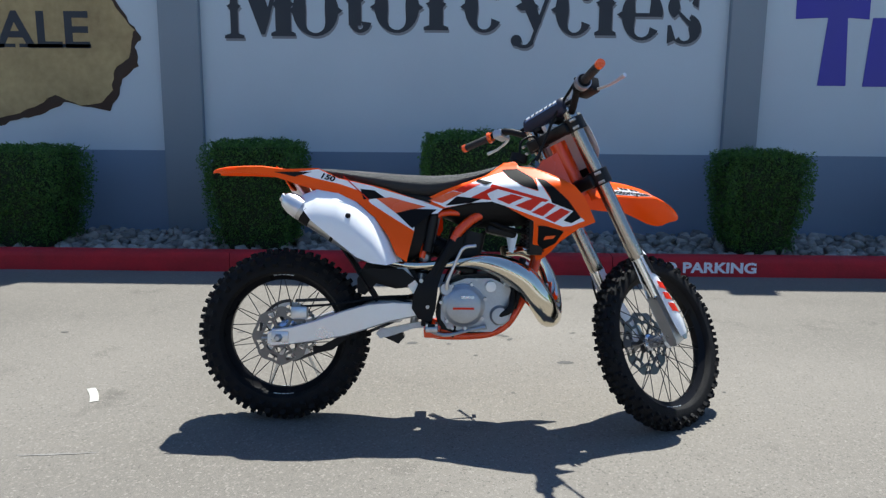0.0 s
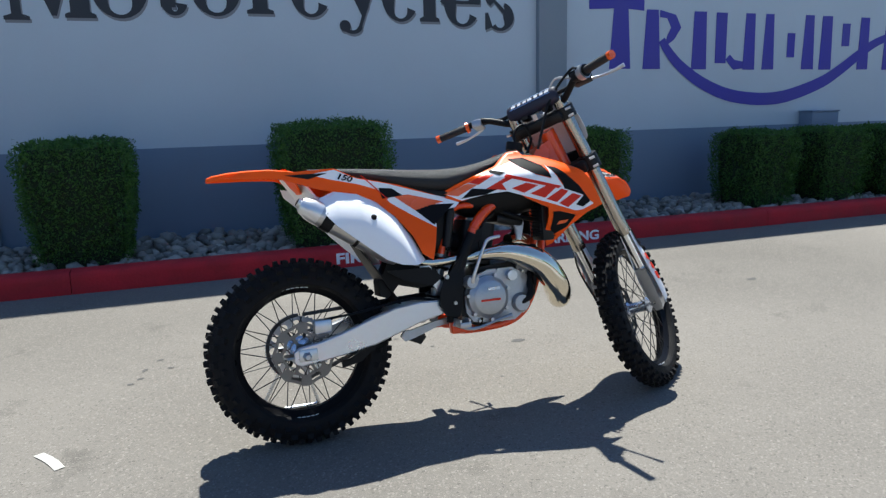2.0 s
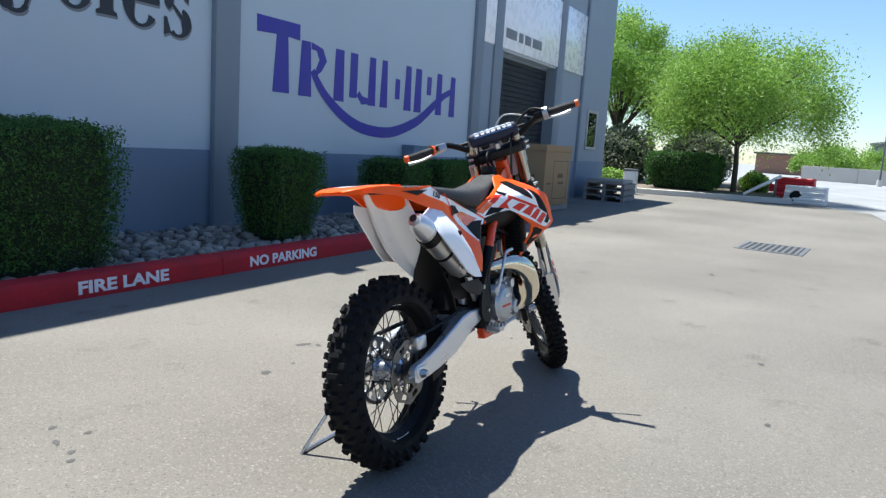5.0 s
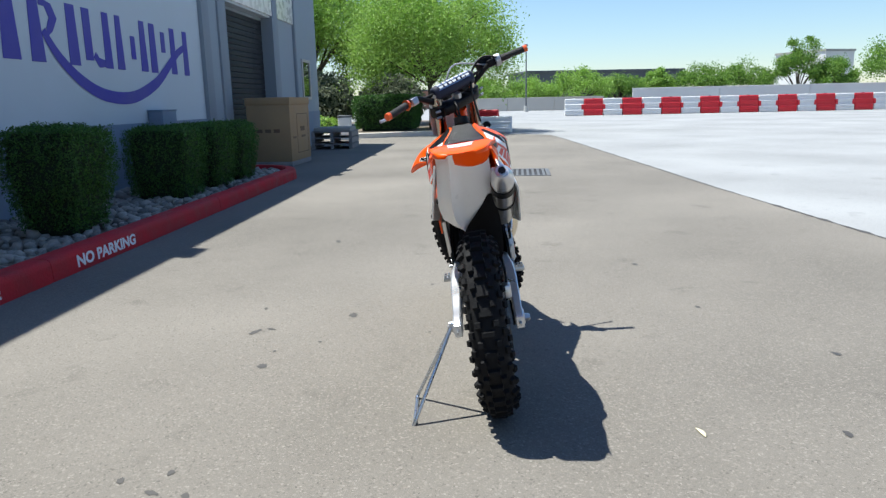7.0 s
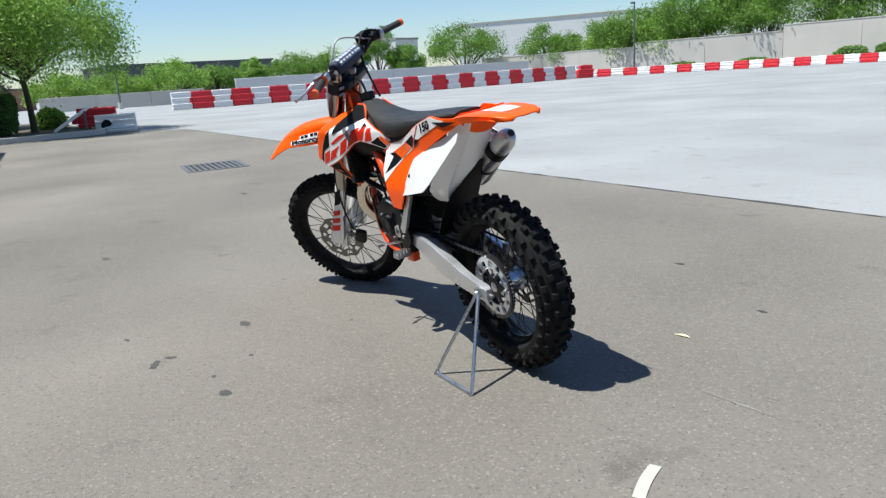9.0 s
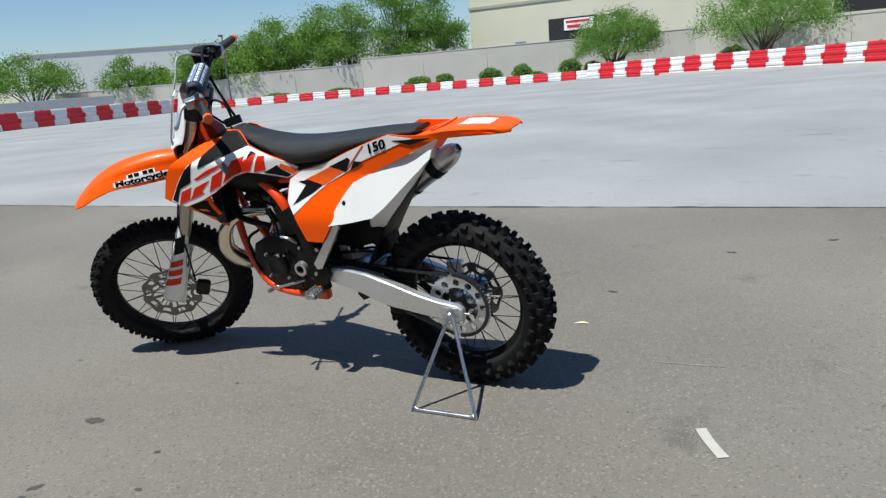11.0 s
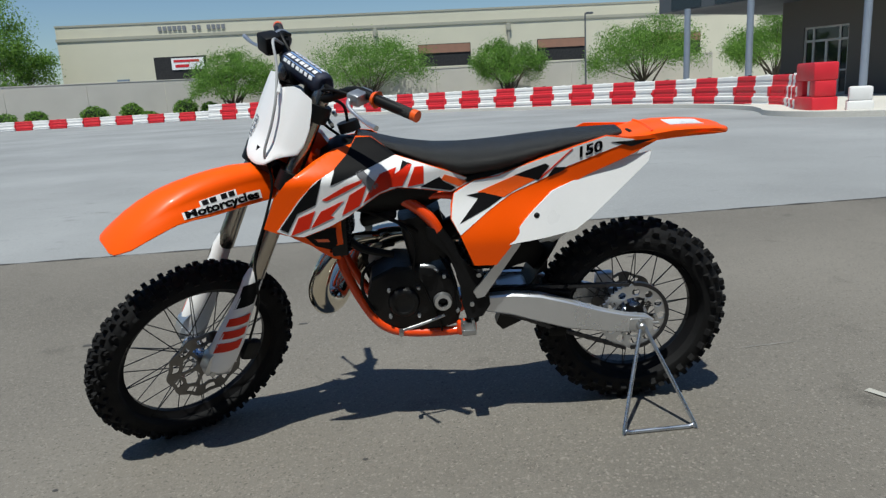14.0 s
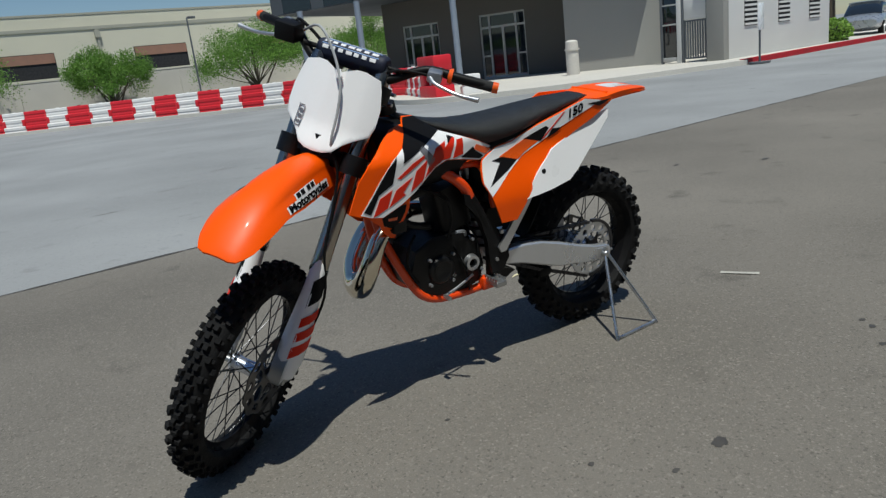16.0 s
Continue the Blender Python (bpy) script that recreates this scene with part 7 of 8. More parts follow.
SHROUD_DECALS = [
    ("decal_black", DECAL_BLACK, [(0.965, 0.895), (0.95, 0.94), (0.9, 0.9825), (0.8875, 1.01), (0.8425, 1.0075), (0.77, 0.9575)]),
    ("decal_black", DECAL_BLACK, [(1.1225, 0.7775), (1.06, 0.855), (1.025, 0.8925), (0.9875, 0.92), (1.005, 0.8775), (1.0425, 0.84), (1.0125, 0.8425), (1.0675, 0.82), (1.1, 0.765)]),
    ("decal_red", DECAL_RED, [(1.0925, 0.755), (1.065, 0.8075), (1.015, 0.825), (1.0375, 0.7725)]),
    ("decal_red", DECAL_RED, [(1.0325, 0.7725), (1, 0.82), (0.94, 0.8425), (0.93, 0.845), (0.9725, 0.805), (0.9625, 0.7975)]),
    ("decal_red", DECAL_RED, [(0.9925, 0.855), (0.925, 0.8875), (0.8725, 0.9025), (0.875, 0.8925), (0.9275, 0.87), (0.98, 0.85)]),
    ("decal_red", DECAL_RED, [(0.94, 0.8), (0.9125, 0.86), (0.86, 0.885), (0.88, 0.835), (0.8875, 0.8225)]),
    ("decal_red", DECAL_RED, [(0.875, 0.83), (0.86, 0.855), (0.82, 0.9125), (0.77, 0.925), (0.7725, 0.9175), (0.8125, 0.9), (0.795, 0.865), (0.8275, 0.855)]),
    ("decal_red", DECAL_RED, [(0.7975, 0.8675), (0.78, 0.905), (0.7325, 0.93), (0.7225, 0.9275), (0.755, 0.8675)]),
    ("decal_red", DECAL_RED, [(0.74, 0.8625), (0.715, 0.92), (0.6875, 0.92), (0.69, 0.8675)]),
    ("decal_black", DECAL_BLACK, [(0.76, 0.915), (0.75, 0.94), (0.725, 0.93)]),
    ("decal_black", DECAL_BLACK, [(0.7, 0.8575), (0.64, 0.8825), (0.63, 0.8675), (0.59, 0.8425), (0.6075, 0.835)]),
    ("decal_orange", DECAL_ORANGE, [(0.625, 0.8875), (0.555, 0.86), (0.58, 0.845), (0.635, 0.8725)]),
    ("decal_grey", DECAL_GREY, [(0.89, 0.9225), (0.87, 0.93), (0.8225, 0.8775), (0.85, 0.86)]),
]
SHROUD_DECALS_RIGHT = [
    ("decal_black", DECAL_BLACK, [(0.835, 0.98), (0.89, 0.9825), (0.9425, 0.945), (0.9625, 0.895), (0.9075, 0.9125), (0.86, 0.945)]),
    ("decal_black", DECAL_BLACK, [(0.9575, 0.9425), (0.9875, 0.935), (1.067, 0.86), (1.115, 0.795), (1.08, 0.775), (1.052, 0.785), (1.087, 0.82), (1.01, 0.85), (1.005, 0.87)]),
    ("decal_red", DECAL_RED, [(0.65, 0.8975), (0.71, 0.925), (0.75, 0.9225), (0.6875, 0.8875)]),
    ("decal_red", DECAL_RED, [(0.715, 0.87), (0.795, 0.91), (0.815, 0.9025), (0.775, 0.885), (0.79, 0.86)]),
    ("decal_red", DECAL_RED, [(0.795, 0.92), (1, 0.86), (0.985, 0.8525), (0.785, 0.91)]),
    ("decal_red", DECAL_RED, [(0.81, 0.865), (0.865, 0.8825), (0.91, 0.87), (0.855, 0.845)]),
    ("decal_red", DECAL_RED, [(0.8775, 0.84), (0.95, 0.87), (0.98, 0.86), (0.9325, 0.82)]),
    ("decal_red", DECAL_RED, [(0.9375, 0.815), (0.9975, 0.85), (1.025, 0.84), (0.9775, 0.8)]),
    ("decal_red", DECAL_RED, [(0.985, 0.795), (1.042, 0.83), (1.077, 0.8175), (1.02, 0.7775)]),
    ("decal_black", DECAL_BLACK, [(0.7425, 0.9425), (0.795, 0.9275), (0.77, 0.9175), (0.735, 0.9325)]),
    ("decal_orange", DECAL_ORANGE, [(0.555, 0.86), (0.6475, 0.895), (0.6825, 0.8875), (0.6075, 0.85)]),
    ("decal_black", DECAL_BLACK, [(0.62, 0.84), (0.6625, 0.875), (0.755, 0.865), (0.715, 0.85)]),
]
SHROUD_WHITE_RIGHT = [(0.56, 0.86), (0.7675, 0.9475), (0.8375, 0.97), (0.86, 0.9425), (0.9075, 0.91), (0.96, 0.8925), (0.955, 0.945), (1.01, 0.855), (1.09, 0.8175), (1.13, 0.785), (1.08, 0.765), (1.05, 0.7625), (0.935, 0.805), (0.845, 0.8375), (0.7925, 0.855), (0.715, 0.85), (0.62, 0.8325)]
SIDE = [(-0.2425, 0.966), (-0.12, 0.972), (-0.0425, 0.972), (0.06, 0.974), (0.13, 0.9825), (0.22, 0.9575), (0.3025, 0.93), (0.46, 0.8725), (0.535, 0.8625), (0.5975, 0.8275), (0.61, 0.7925), (0.6125, 0.75), (0.585, 0.6975), (0.545, 0.5975), (0.475, 0.595), (0.4275, 0.655), (0.395, 0.705), (0.36, 0.7575), (0.295, 0.81), (0.1775, 0.8675), (0.07, 0.91), (-0.0525, 0.9625), (-0.2175, 0.97)]
NUMBER = [(0.4325, 0.66), (0.395, 0.72), (0.3525, 0.7675), (0.2975, 0.82), (0.1775, 0.87), (0.07, 0.9075), (-0.0175, 0.9225), (-0.0075, 0.8925), (0.18, 0.7325), (0.2275, 0.7)]
SIDE_WHITE = [(0.5975, 0.825), (0.535, 0.86), (0.46, 0.87), (0.3025, 0.9275), (0.22, 0.955), (0.13, 0.98), (0.04, 0.965), (0.11, 0.9425), (0.2475, 0.895), (0.335, 0.85), (0.375, 0.845), (0.4225, 0.8125), (0.4975, 0.765), (0.585, 0.7), (0.61, 0.75), (0.605, 0.7925)]
SIDE_DECALS = [
    ("decal_black", DECAL_BLACK, [(0.5575, 0.8175), (0.5075, 0.825), (0.4475, 0.805), (0.4925, 0.7775), (0.585, 0.735), (0.51, 0.785), (0.505, 0.8)]),
    ("decal_orange", DECAL_ORANGE, [(0.525, 0.825), (0.405, 0.87), (0.345, 0.855), (0.415, 0.82), (0.4425, 0.805)]),
    ("decal_black", DECAL_BLACK, [(0.41, 0.87), (0.315, 0.905), (0.3025, 0.8975), (0.335, 0.8525)]),
    ("decal_black", DECAL_BLACK, [(0.31, 0.86), (0.2875, 0.8925), (0.2475, 0.8925), (0.265, 0.88)]),
    # raised black plate; the dark of the tail notch is only its colour
    ("recess", BLACK, [(0.115, 0.962), (-0.03, 0.962), (0.05, 0.944)]),
]
# the right panel stops short in front of the shock
SIDE_RIGHT = [(-0.2425, 0.966), (-0.12, 0.972), (-0.0425, 0.972), (0.06, 0.974), (0.14, 0.977), (0.2175, 0.94), (0.3775, 0.9075), (0.52, 0.86), (0.61, 0.83), (0.59, 0.815), (0.54, 0.8075), (0.505, 0.79), (0.4925, 0.765), (0.5025, 0.7425), (0.475, 0.625), (0.435, 0.6525), (0.4075, 0.7175), (0.3525, 0.7925), (0.285, 0.85), (0.215, 0.882), (0.09, 0.905), (-0.045, 0.95), (-0.215, 0.963)]
NUMBER_RIGHT = [(0.08, 0.875), (0.135, 0.898), (0.217, 0.887), (0.285, 0.848), (0.352, 0.79), (0.407, 0.715), (0.435, 0.655), (0.4525, 0.6275), (0.40, 0.615), (0.345, 0.622), (0.29, 0.645), (0.235, 0.688), (0.18, 0.732), (0.125, 0.776), (0.095, 0.812), (0.078, 0.848)]
SIDE_WHITE_RIGHT = [(0.14, 0.9725), (0.2175, 0.9375), (0.3375, 0.9125), (0.525, 0.8575), (0.61, 0.8275), (0.59, 0.81), (0.54, 0.805), (0.505, 0.79), (0.4925, 0.765), (0.5025, 0.7425), (0.42, 0.7925), (0.3375, 0.845), (0.2975, 0.8925), (0.22, 0.9175), (0.12, 0.94), (0.05, 0.96)]
SIDE_DECALS_RIGHT = [
    ("decal_black", DECAL_BLACK, [(0.2975, 0.9), (0.35, 0.895), (0.39, 0.8675), (0.31, 0.86)]),
    ("decal_orange", DECAL_ORANGE, [(0.3575, 0.865), (0.41, 0.87), (0.545, 0.835), (0.4325, 0.81)]),
    ("decal_black", DECAL_BLACK, [(0.4325, 0.81), (0.4925, 0.8275), (0.5875, 0.825), (0.505, 0.7925), (0.495, 0.7525)]),
    # same flat black plate in place of the shaded notch
    ("recess", BLACK, [(0.115, 0.962), (-0.03, 0.962), (0.05, 0.944)]),
]
for s in (-1, 1):
    side = (lambda f: f) if s > 0 else flip
    sh = part("radiator_shroud", plate(SHROUD, side(shroud_y), 0.006, 6), ORANGE, bike, "orange shroud with white, black and red graphics", smooth=60)
    part("decal_white", plate(SHROUD_WHITE if s > 0 else SHROUD_WHITE_RIGHT, side(lift(shroud_y, 0.0018)), 0.0014, 6), DECAL_WHITE, sh, smooth=60)
    for nm, mt, pts in SHROUD_DECALS if s > 0 else SHROUD_DECALS_RIGHT:
        part(nm, plate(pts, side(lift(shroud_y, 0.0032)), 0.001, 5), mt, sh, smooth=60)
    low = part("lower_shroud", plate([(1.125, 0.768), (1.073, 0.745), (1.045, 0.705), (1.019, 0.669), (0.985, 0.638), (0.965, 0.632), (0.948, 0.70), (0.945, 0.80), (1.02, 0.785)], side(lambda x, z: 0.195 - 0.075 * smooth01((0.77 - z) / 0.14) - 0.12 * max(0, 1.06 - x)), 0.006, 2), ORANGE, bike, "orange lower shroud with a black panel", smooth=60)
    part("decal_black", plate([(1.055, 0.745), (1.03, 0.70), (0.985, 0.675), (0.965, 0.70), (0.962, 0.765), (1.02, 0.765)], side(lambda x, z: 0.198 - 0.075 * smooth01((0.77 - z) / 0.14) - 0.12 * max(0, 1.06 - x)), 0.0015, 2), DECAL_BLACK, low, smooth=60)
    part("decal_orange", plate([(0.985, 0.713), (1.02, 0.718), (1.028, 0.73), (0.99, 0.727)], side(lambda x, z: 0.2 - 0.075 * smooth01((0.77 - z) / 0.14) - 0.12 * max(0, 1.06 - x)), 0.001, 2), DECAL_ORANGE, low)
    rad = part("radiator", box((0.935, min(s * 0.05, s * 0.14), 0.655), (0.985, max(s * 0.05, s * 0.14), 0.90), 0.006), CASE_DARK, bike, "black finned radiator")
    for k in range(16):
        part("fin", box((0.928, min(s * 0.055, s * 0.135), 0.668 + k * 0.014), (0.992, max(s * 0.055, s * 0.135), 0.673 + k * 0.014)), BLACK, rad)
    pn = part("side_panel", plate(SIDE if s > 0 else SIDE_RIGHT, side(panel_y), 0.006, 6), ORANGE, bike, "orange side panel with white and black graphics", smooth=60)
    part("decal_white", plate(SIDE_WHITE if s > 0 else SIDE_WHITE_RIGHT, side(lift(panel_y, 0.0018)), 0.0014, 6), DECAL_WHITE, pn, smooth=60)
    for nm, mt, pts in SIDE_DECALS if s > 0 else SIDE_DECALS_RIGHT:
        part(nm, plate(pts, side(lift(panel_y, 0.0032)), 0.001, 5), mt, pn, smooth=60)
    part("decal_red", plate([(0.232, 0.947), (0.238, 0.947), (0.333, 0.858), (0.327, 0.858)], side(lift(panel_y, 0.0032)), 0.001, 3), DECAL_RED, pn, smooth=60)
    num = part("number_panel", plate(NUMBER if s > 0 else NUMBER_RIGHT, side(number_y if s > 0 else number_right_y), 0.006, 6), WHITE, bike, "plain white side number panel", smooth=60)
    part("panel_bolt", turned([(0, s * 0.168), (0.006, s * 0.168), (0.010, s * 0.164), (0.010, s * 0.145), (0, s * 0.145)], 12, m=pose(0.345, -0.022, 0.748) if s > 0 else pose(0.258, -0.007, 0.797)), BLACK, num)
    bm = fit_words("150", 0.072 if s > 0 else 0.05, 0.030 if s > 0 else 0.019, 0.0008, 0.035)
    sh2 = Matrix.Identity(4)
    sh2[0][1] = 0.25
    yy = panel_y(0.18, 0.94) + 0.006
    if s > 0:
        mm = Matrix.Translation((0.212, yy + 0.002, 0.921)) @ Matrix.Rotation(radians(14), 4, "Y") @ Matrix.Rotation(math.pi, 4, "Z") @ UPRIGHT @ sh2
    else:
        mm = Matrix.Translation((0.150, -yy - 0.001, 0.940)) @ Matrix.Rotation(radians(16), 4, "Y") @ UPRIGHT @ sh2
    bmesh.ops.transform(bm, matrix=mm, verts=bm.verts)
    for v in bm.verts:
        v.co.y = s * (panel_y(v.co.x, v.co.z) + 0.004)
    part("numeral", bm, DECAL_BLACK, pn, "black slanted numerals", smooth=0)

# rear fender and inner mudguard
def tail_z(c, z):
    """Flat across, a little hollow along the middle, rounded off at the edges."""
    return z - 0.007 * (1 - c * c) - 0.010 * abs(c) ** 6


TAIL = ((0.30, 0.080, 0.885, 0.008), (0.16, 0.098, 0.938, 0.012), (0.06, 0.106, 0.966, 0.016), (-0.01, 0.107, 0.984, 0.018), (-0.08, 0.105, 0.992, 0.020), (-0.15, 0.098, 0.992, 0.018), (-0.22, 0.088, 0.988, 0.014), (-0.262, 0.072, 0.981, 0.008), (-0.279, 0.050, 0.976, 0.004))
ACROSS = (-1, -0.94, -0.8, -0.55, -0.28, 0, 0.28, 0.55, 0.8, 0.94, 1)
rings = []
for x, w, z, skirt in TAIL:
    top = [(x, w * c, tail_z(c, z)) for c in ACROSS]
    rings.append(top + [(x, p[1] * 0.965, p[2] - 0.004 - skirt * abs(c) ** 8) for p, c in zip(reversed(top), reversed(ACROSS))])
part("rear_fender", loft(rings), ORANGE, bike, "orange rear fender with a pale sticker", smooth=50)
T_WIDE, T_TOP = [(x, w) for x, w, z, k in reversed(TAIL)], [(x, z) for x, w, z, k in reversed(TAIL)]
part("sticker", loft([[(x, lerp_table(x, T_WIDE) * c, tail_z(c, lerp_table(x, T_TOP)) + q) for c, q in [(0.42 * (k / 5 - 1), 0.0006) for k in range(11)] + [(0.42 * (1 - k / 5), 0.0020) for k in range(11)]] for x in (-0.205, -0.18, -0.15, -0.12, -0.095)]), DECAL_WHITE, bike, "pale sticker on the tail")
# the fender's underside hangs down in a rounded tongue behind the seat
rings = []
for z, w0, w1 in ((0.985, -0.098, 0.090), (0.955, -0.096, 0.078), (0.930, -0.092, 0.058), (0.912, -0.084, 0.034), (0.900, -0.066, 0.006), (0.896, -0.045, -0.015)):
    x = -0.035 + (0.985 - z) * 0.62
    rings.append([(x + 0.010 * abs(2 * k / 6 - 1) ** 2, w0 + (w1 - w0) * k / 6, z) for k in range(7)] + [(x + 0.005 + 0.010 * abs(2 * k / 6 - 1) ** 2, w0 + (w1 - w0) * k / 6, z) for k in range(6, -1, -1)])
part("fender_tongue", loft(rings), ORANGE, bike, "orange underside of the rear fender", smooth=50)
rings = []
for x, w0, w1, z in ((-0.005, -0.086, 0.098, 0.962), (0.030, -0.088, 0.100, 0.912), (0.066, -0.090, 0.108, 0.862), (0.112, -0.090, 0.118, 0.806), (0.165, -0.088, 0.124, 0.745), (0.220, -0.078, 0.116, 0.690), (0.262, -0.045, 0.080, 0.650), (0.285, -0.012, 0.045, 0.622)):
    top = []
    for k in range(13):
        c = 2 * k / 12 - 1
        ridge = 0.026 * max(0.0, 1 - abs(c - 0.45) / 0.22)
        top.append((x + 0.020 * max(0, -c) ** 2 - ridge + 0.03 * smooth01((c - 0.6) / 0.4), w0 + (w1 - w0) * k / 12, z - ridge * 0.4))
    rings.append(top + [(q[0] + 0.006, q[1] * 0.98, q[2] + 0.005) for q in reversed(top)])
part("inner_fender", loft(rings), WHITE, bike, "white inner mudguard above the rear tyre", smooth=50)
rings = []
for z, w0, w1 in ((0.775, -0.088, -0.066), (0.735, -0.094, -0.040), (0.700, -0.098, -0.012), (0.660, -0.100, 0.022), (0.610, -0.102, 0.052), (0.550, -0.100, 0.060), (0.500, -0.092, 0.060), (0.470, -0.080, 0.056)):
    x = 0.148 + (0.775 - z) * 0.72 - 0.09 * max(0.0, 0.62 - z)
    rings.append([(x, w0, z), (x - 0.004, (w0 + w1) / 2, z), (x, w1, z), (x + 0.006, w1, z), (x + 0.004, (w0 + w1) / 2, z), (x + 0.006, w0, z)])
part("inner_flap", loft(rings), BLACK, bike, "black rubber flap below the mudguard", smooth=40)
part("mud_flap", plate([(0.325, 0.634), (0.41, 0.63), (0.50, 0.60), (0.53, 0.53), (0.43, 0.52), (0.355, 0.54), (0.312, 0.495), (0.284, 0.505), (0.282, 0.557)], lambda x, z: -0.075, 0.08, 1), BLACK, bike, "black rubber mud flap")
part("tail_clip", box((-0.035, -0.03, 0.955), (0.03, 0.03, 0.97), 0.005), BLACK, bike)

# ---- steered front end ----
def along(d, off=0.0, y=0.0):
    """A point d along the steering axis from its foot, off ahead of it."""
    return PIVOT + AXIS * d + Vector((math.cos(RAKE), 0, math.sin(RAKE))) * off + Vector((0, y, 0))


OFF = 0.030
for s in (-1, 1):
    y = s * 0.106
    part("fork_tube", tube([along(0.93, OFF, y), along(0.90, OFF, y), along(0.72, OFF, y), along(0.38, OFF, y), along(0.30, OFF, y), along(0.29, OFF, y)], [0.024, 0.027, 0.0275, 0.028, 0.0295, 0.027], seg=22, smooth=False), FORK, bike, "satin titanium-coloured fork tube", FRONT)
    part("fork_cap", tube([along(0.945, OFF, y), along(0.93, OFF, y)], [0.018, 0.022], seg=6, smooth=False), ALU, bike, "", FRONT)
    part("fork_slider", tube([along(0.39, OFF, y), along(0.02, OFF, y)], 0.0225, seg=20), CHROME_BLUE, bike, "polished chrome fork slider", FRONT)
    lug = part("axle_lug", loft([[along(d, OFF + o, y + w * 0.8 * c) for o, c in ((-0.028, -1), (0.03 + e, -1), (0.03 + e, 1), (-0.028, 1))] for d, w, e in ((0.13, 0.026, 0.0), (0.05, 0.028, 0.008), (0.0, 0.028, 0.036), (-0.055, 0.026, 0.036), (-0.075, 0.018, 0.022))]), ALU, bike, "cast silver axle lug", FRONT)
    rings = []
    for d, w, o, f in ((0.335, 0.018, 0.002, 0.026), (0.29, 0.027, 0.003, 0.034), (0.24, 0.029, 0.002, 0.034), (0.16, 0.035, 0.004, 0.040), (0.07, 0.042, 0.006, 0.052), (0.0, 0.042, 0.010, 0.054), (-0.05, 0.034, 0.018, 0.040)):
        bend = [math.pi * (k / 10 - 0.5) * 1.35 for k in range(11)]
        rings.append([along(d, OFF + f * math.cos(q) + o, y + s * 0.004 + w * math.sin(q)) for q in bend] + [along(d, OFF + (f - 0.004) * math.cos(q) + o, y + s * 0.004 + (w - 0.004) * math.sin(q)) for q in reversed(bend)])
    g = part("fork_guard", loft(rings), WHITE, bike, "white plastic fork guard with red graphic", FRONT, 60)
    for rows, mt, nm in ((((0.165, 0.0365, 0.0045, 0.041), (0.135, 0.0388, 0.0048, 0.0445)), DECAL_RED, "decal_red"), (((0.118, 0.040, 0.005, 0.047), (0.088, 0.0415, 0.0055, 0.0505)), DECAL_RED, "decal_red"), (((0.072, 0.042, 0.006, 0.052), (0.036, 0.042, 0.0085, 0.053)), DECAL_RED, "decal_red"), (((0.285, 0.027, 0.003, 0.034), (0.24, 0.029, 0.002, 0.034), (0.20, 0.0325, 0.003, 0.037)), DECAL_BLACK, "decal_black")):
        rings = []
        for d, w, o, f in rows:
            bend = [s * math.pi * q for q in (0.10, 0.21, 0.33, 0.45, 0.57)]
            rings.append([along(d + 0.04 * (k - 2) / 4, OFF + (f + 0.0016) * math.cos(q) + o, y + s * 0.004 + (w + 0.0016) * math.sin(q)) for k, q in enumerate(bend)] + [along(d + 0.04 * (2 - k) / 4, OFF + (f + 0.0004) * math.cos(q) + o, y + s * 0.004 + (w + 0.0004) * math.sin(q)) for k, q in enumerate(reversed(bend))])
        part(nm, loft(rings), mt, g)
for d, w, h, nm in ((0.86, 0.034, 0.022, "top_clamp"), (0.635, 0.036, 0.026, "bottom_clamp")):
    bm = bmesh.new()
    mm = Matrix.Translation(along(d, 0.0)) @ Matrix.Rotation(-RAKE, 4, "Y")
    box((-0.03, -0.108, -h), (0.045, 0.108, h), 0.012, bm, m=mm)
    for s in (-1, 1):
        tube([along(d + h * 1.15, OFF, s * 0.106), along(d - h * 1.15, OFF, s * 0.106)], 0.041, bm, 24)
    part(nm, bm, CASE_DARK, bike, "black anodised fork clamp", FRONT)
    for s in (-1, 1):
        for q in (-0.5, 0.5):
            part("clamp_bolt", tube([along(d + q * h * 1.4, OFF - 0.045, s * 0.128), along(d + q * h * 1.4, OFF - 0.038, s * 0.15)], 0.006, None, 8), STEEL, bike, "", FRONT)
part("steering_nut", tube([along(0.885), along(0.91)], 0.018, seg=6), ALU, bike, "", FRONT)
part("front_axle", tube([FRONT_AXLE + Vector((0, -0.128, 0)), FRONT_AXLE + Vector((0, 0.128, 0))], 0.011, seg=14), STEEL, bike, "", FRONT)
part("front_caliper", box((-0.03, 0.078, -0.015), (0.03, 0.112, 0.06), 0.012), CASE_DARK, bike, "grey front brake caliper", FRONT @ Matrix.Translation((1.37, 0, 0.30)) @ Matrix.Rotation(-RAKE, 4, "Y"))

# handlebar
HL, HR = Vector((0.934, 0.43, 1.212)), Vector((0.934, -0.402, 1.212))
C0 = along(0.925, 0.03)
bar_pts = [HL, HL.lerp(Vector((1.0, 0.25, 1.225)), 0.6), Vector((1.0, 0.225, 1.222)), Vector((1.048, 0.125, 1.172)), Vector((C0.x, 0.09, C0.z)), Vector((C0.x, -0.09, C0.z)), Vector((1.048, -0.125, 1.172)), Vector((1.0, -0.225, 1.222)), HR.lerp(Vector((1.0, -0.25, 1.225)), 0.6), HR]
hb = part("handlebar", tube(bar_pts, 0.0135, seg=14, n=4), BLACK, bike, "black handlebar with crossbar pad", BARS)
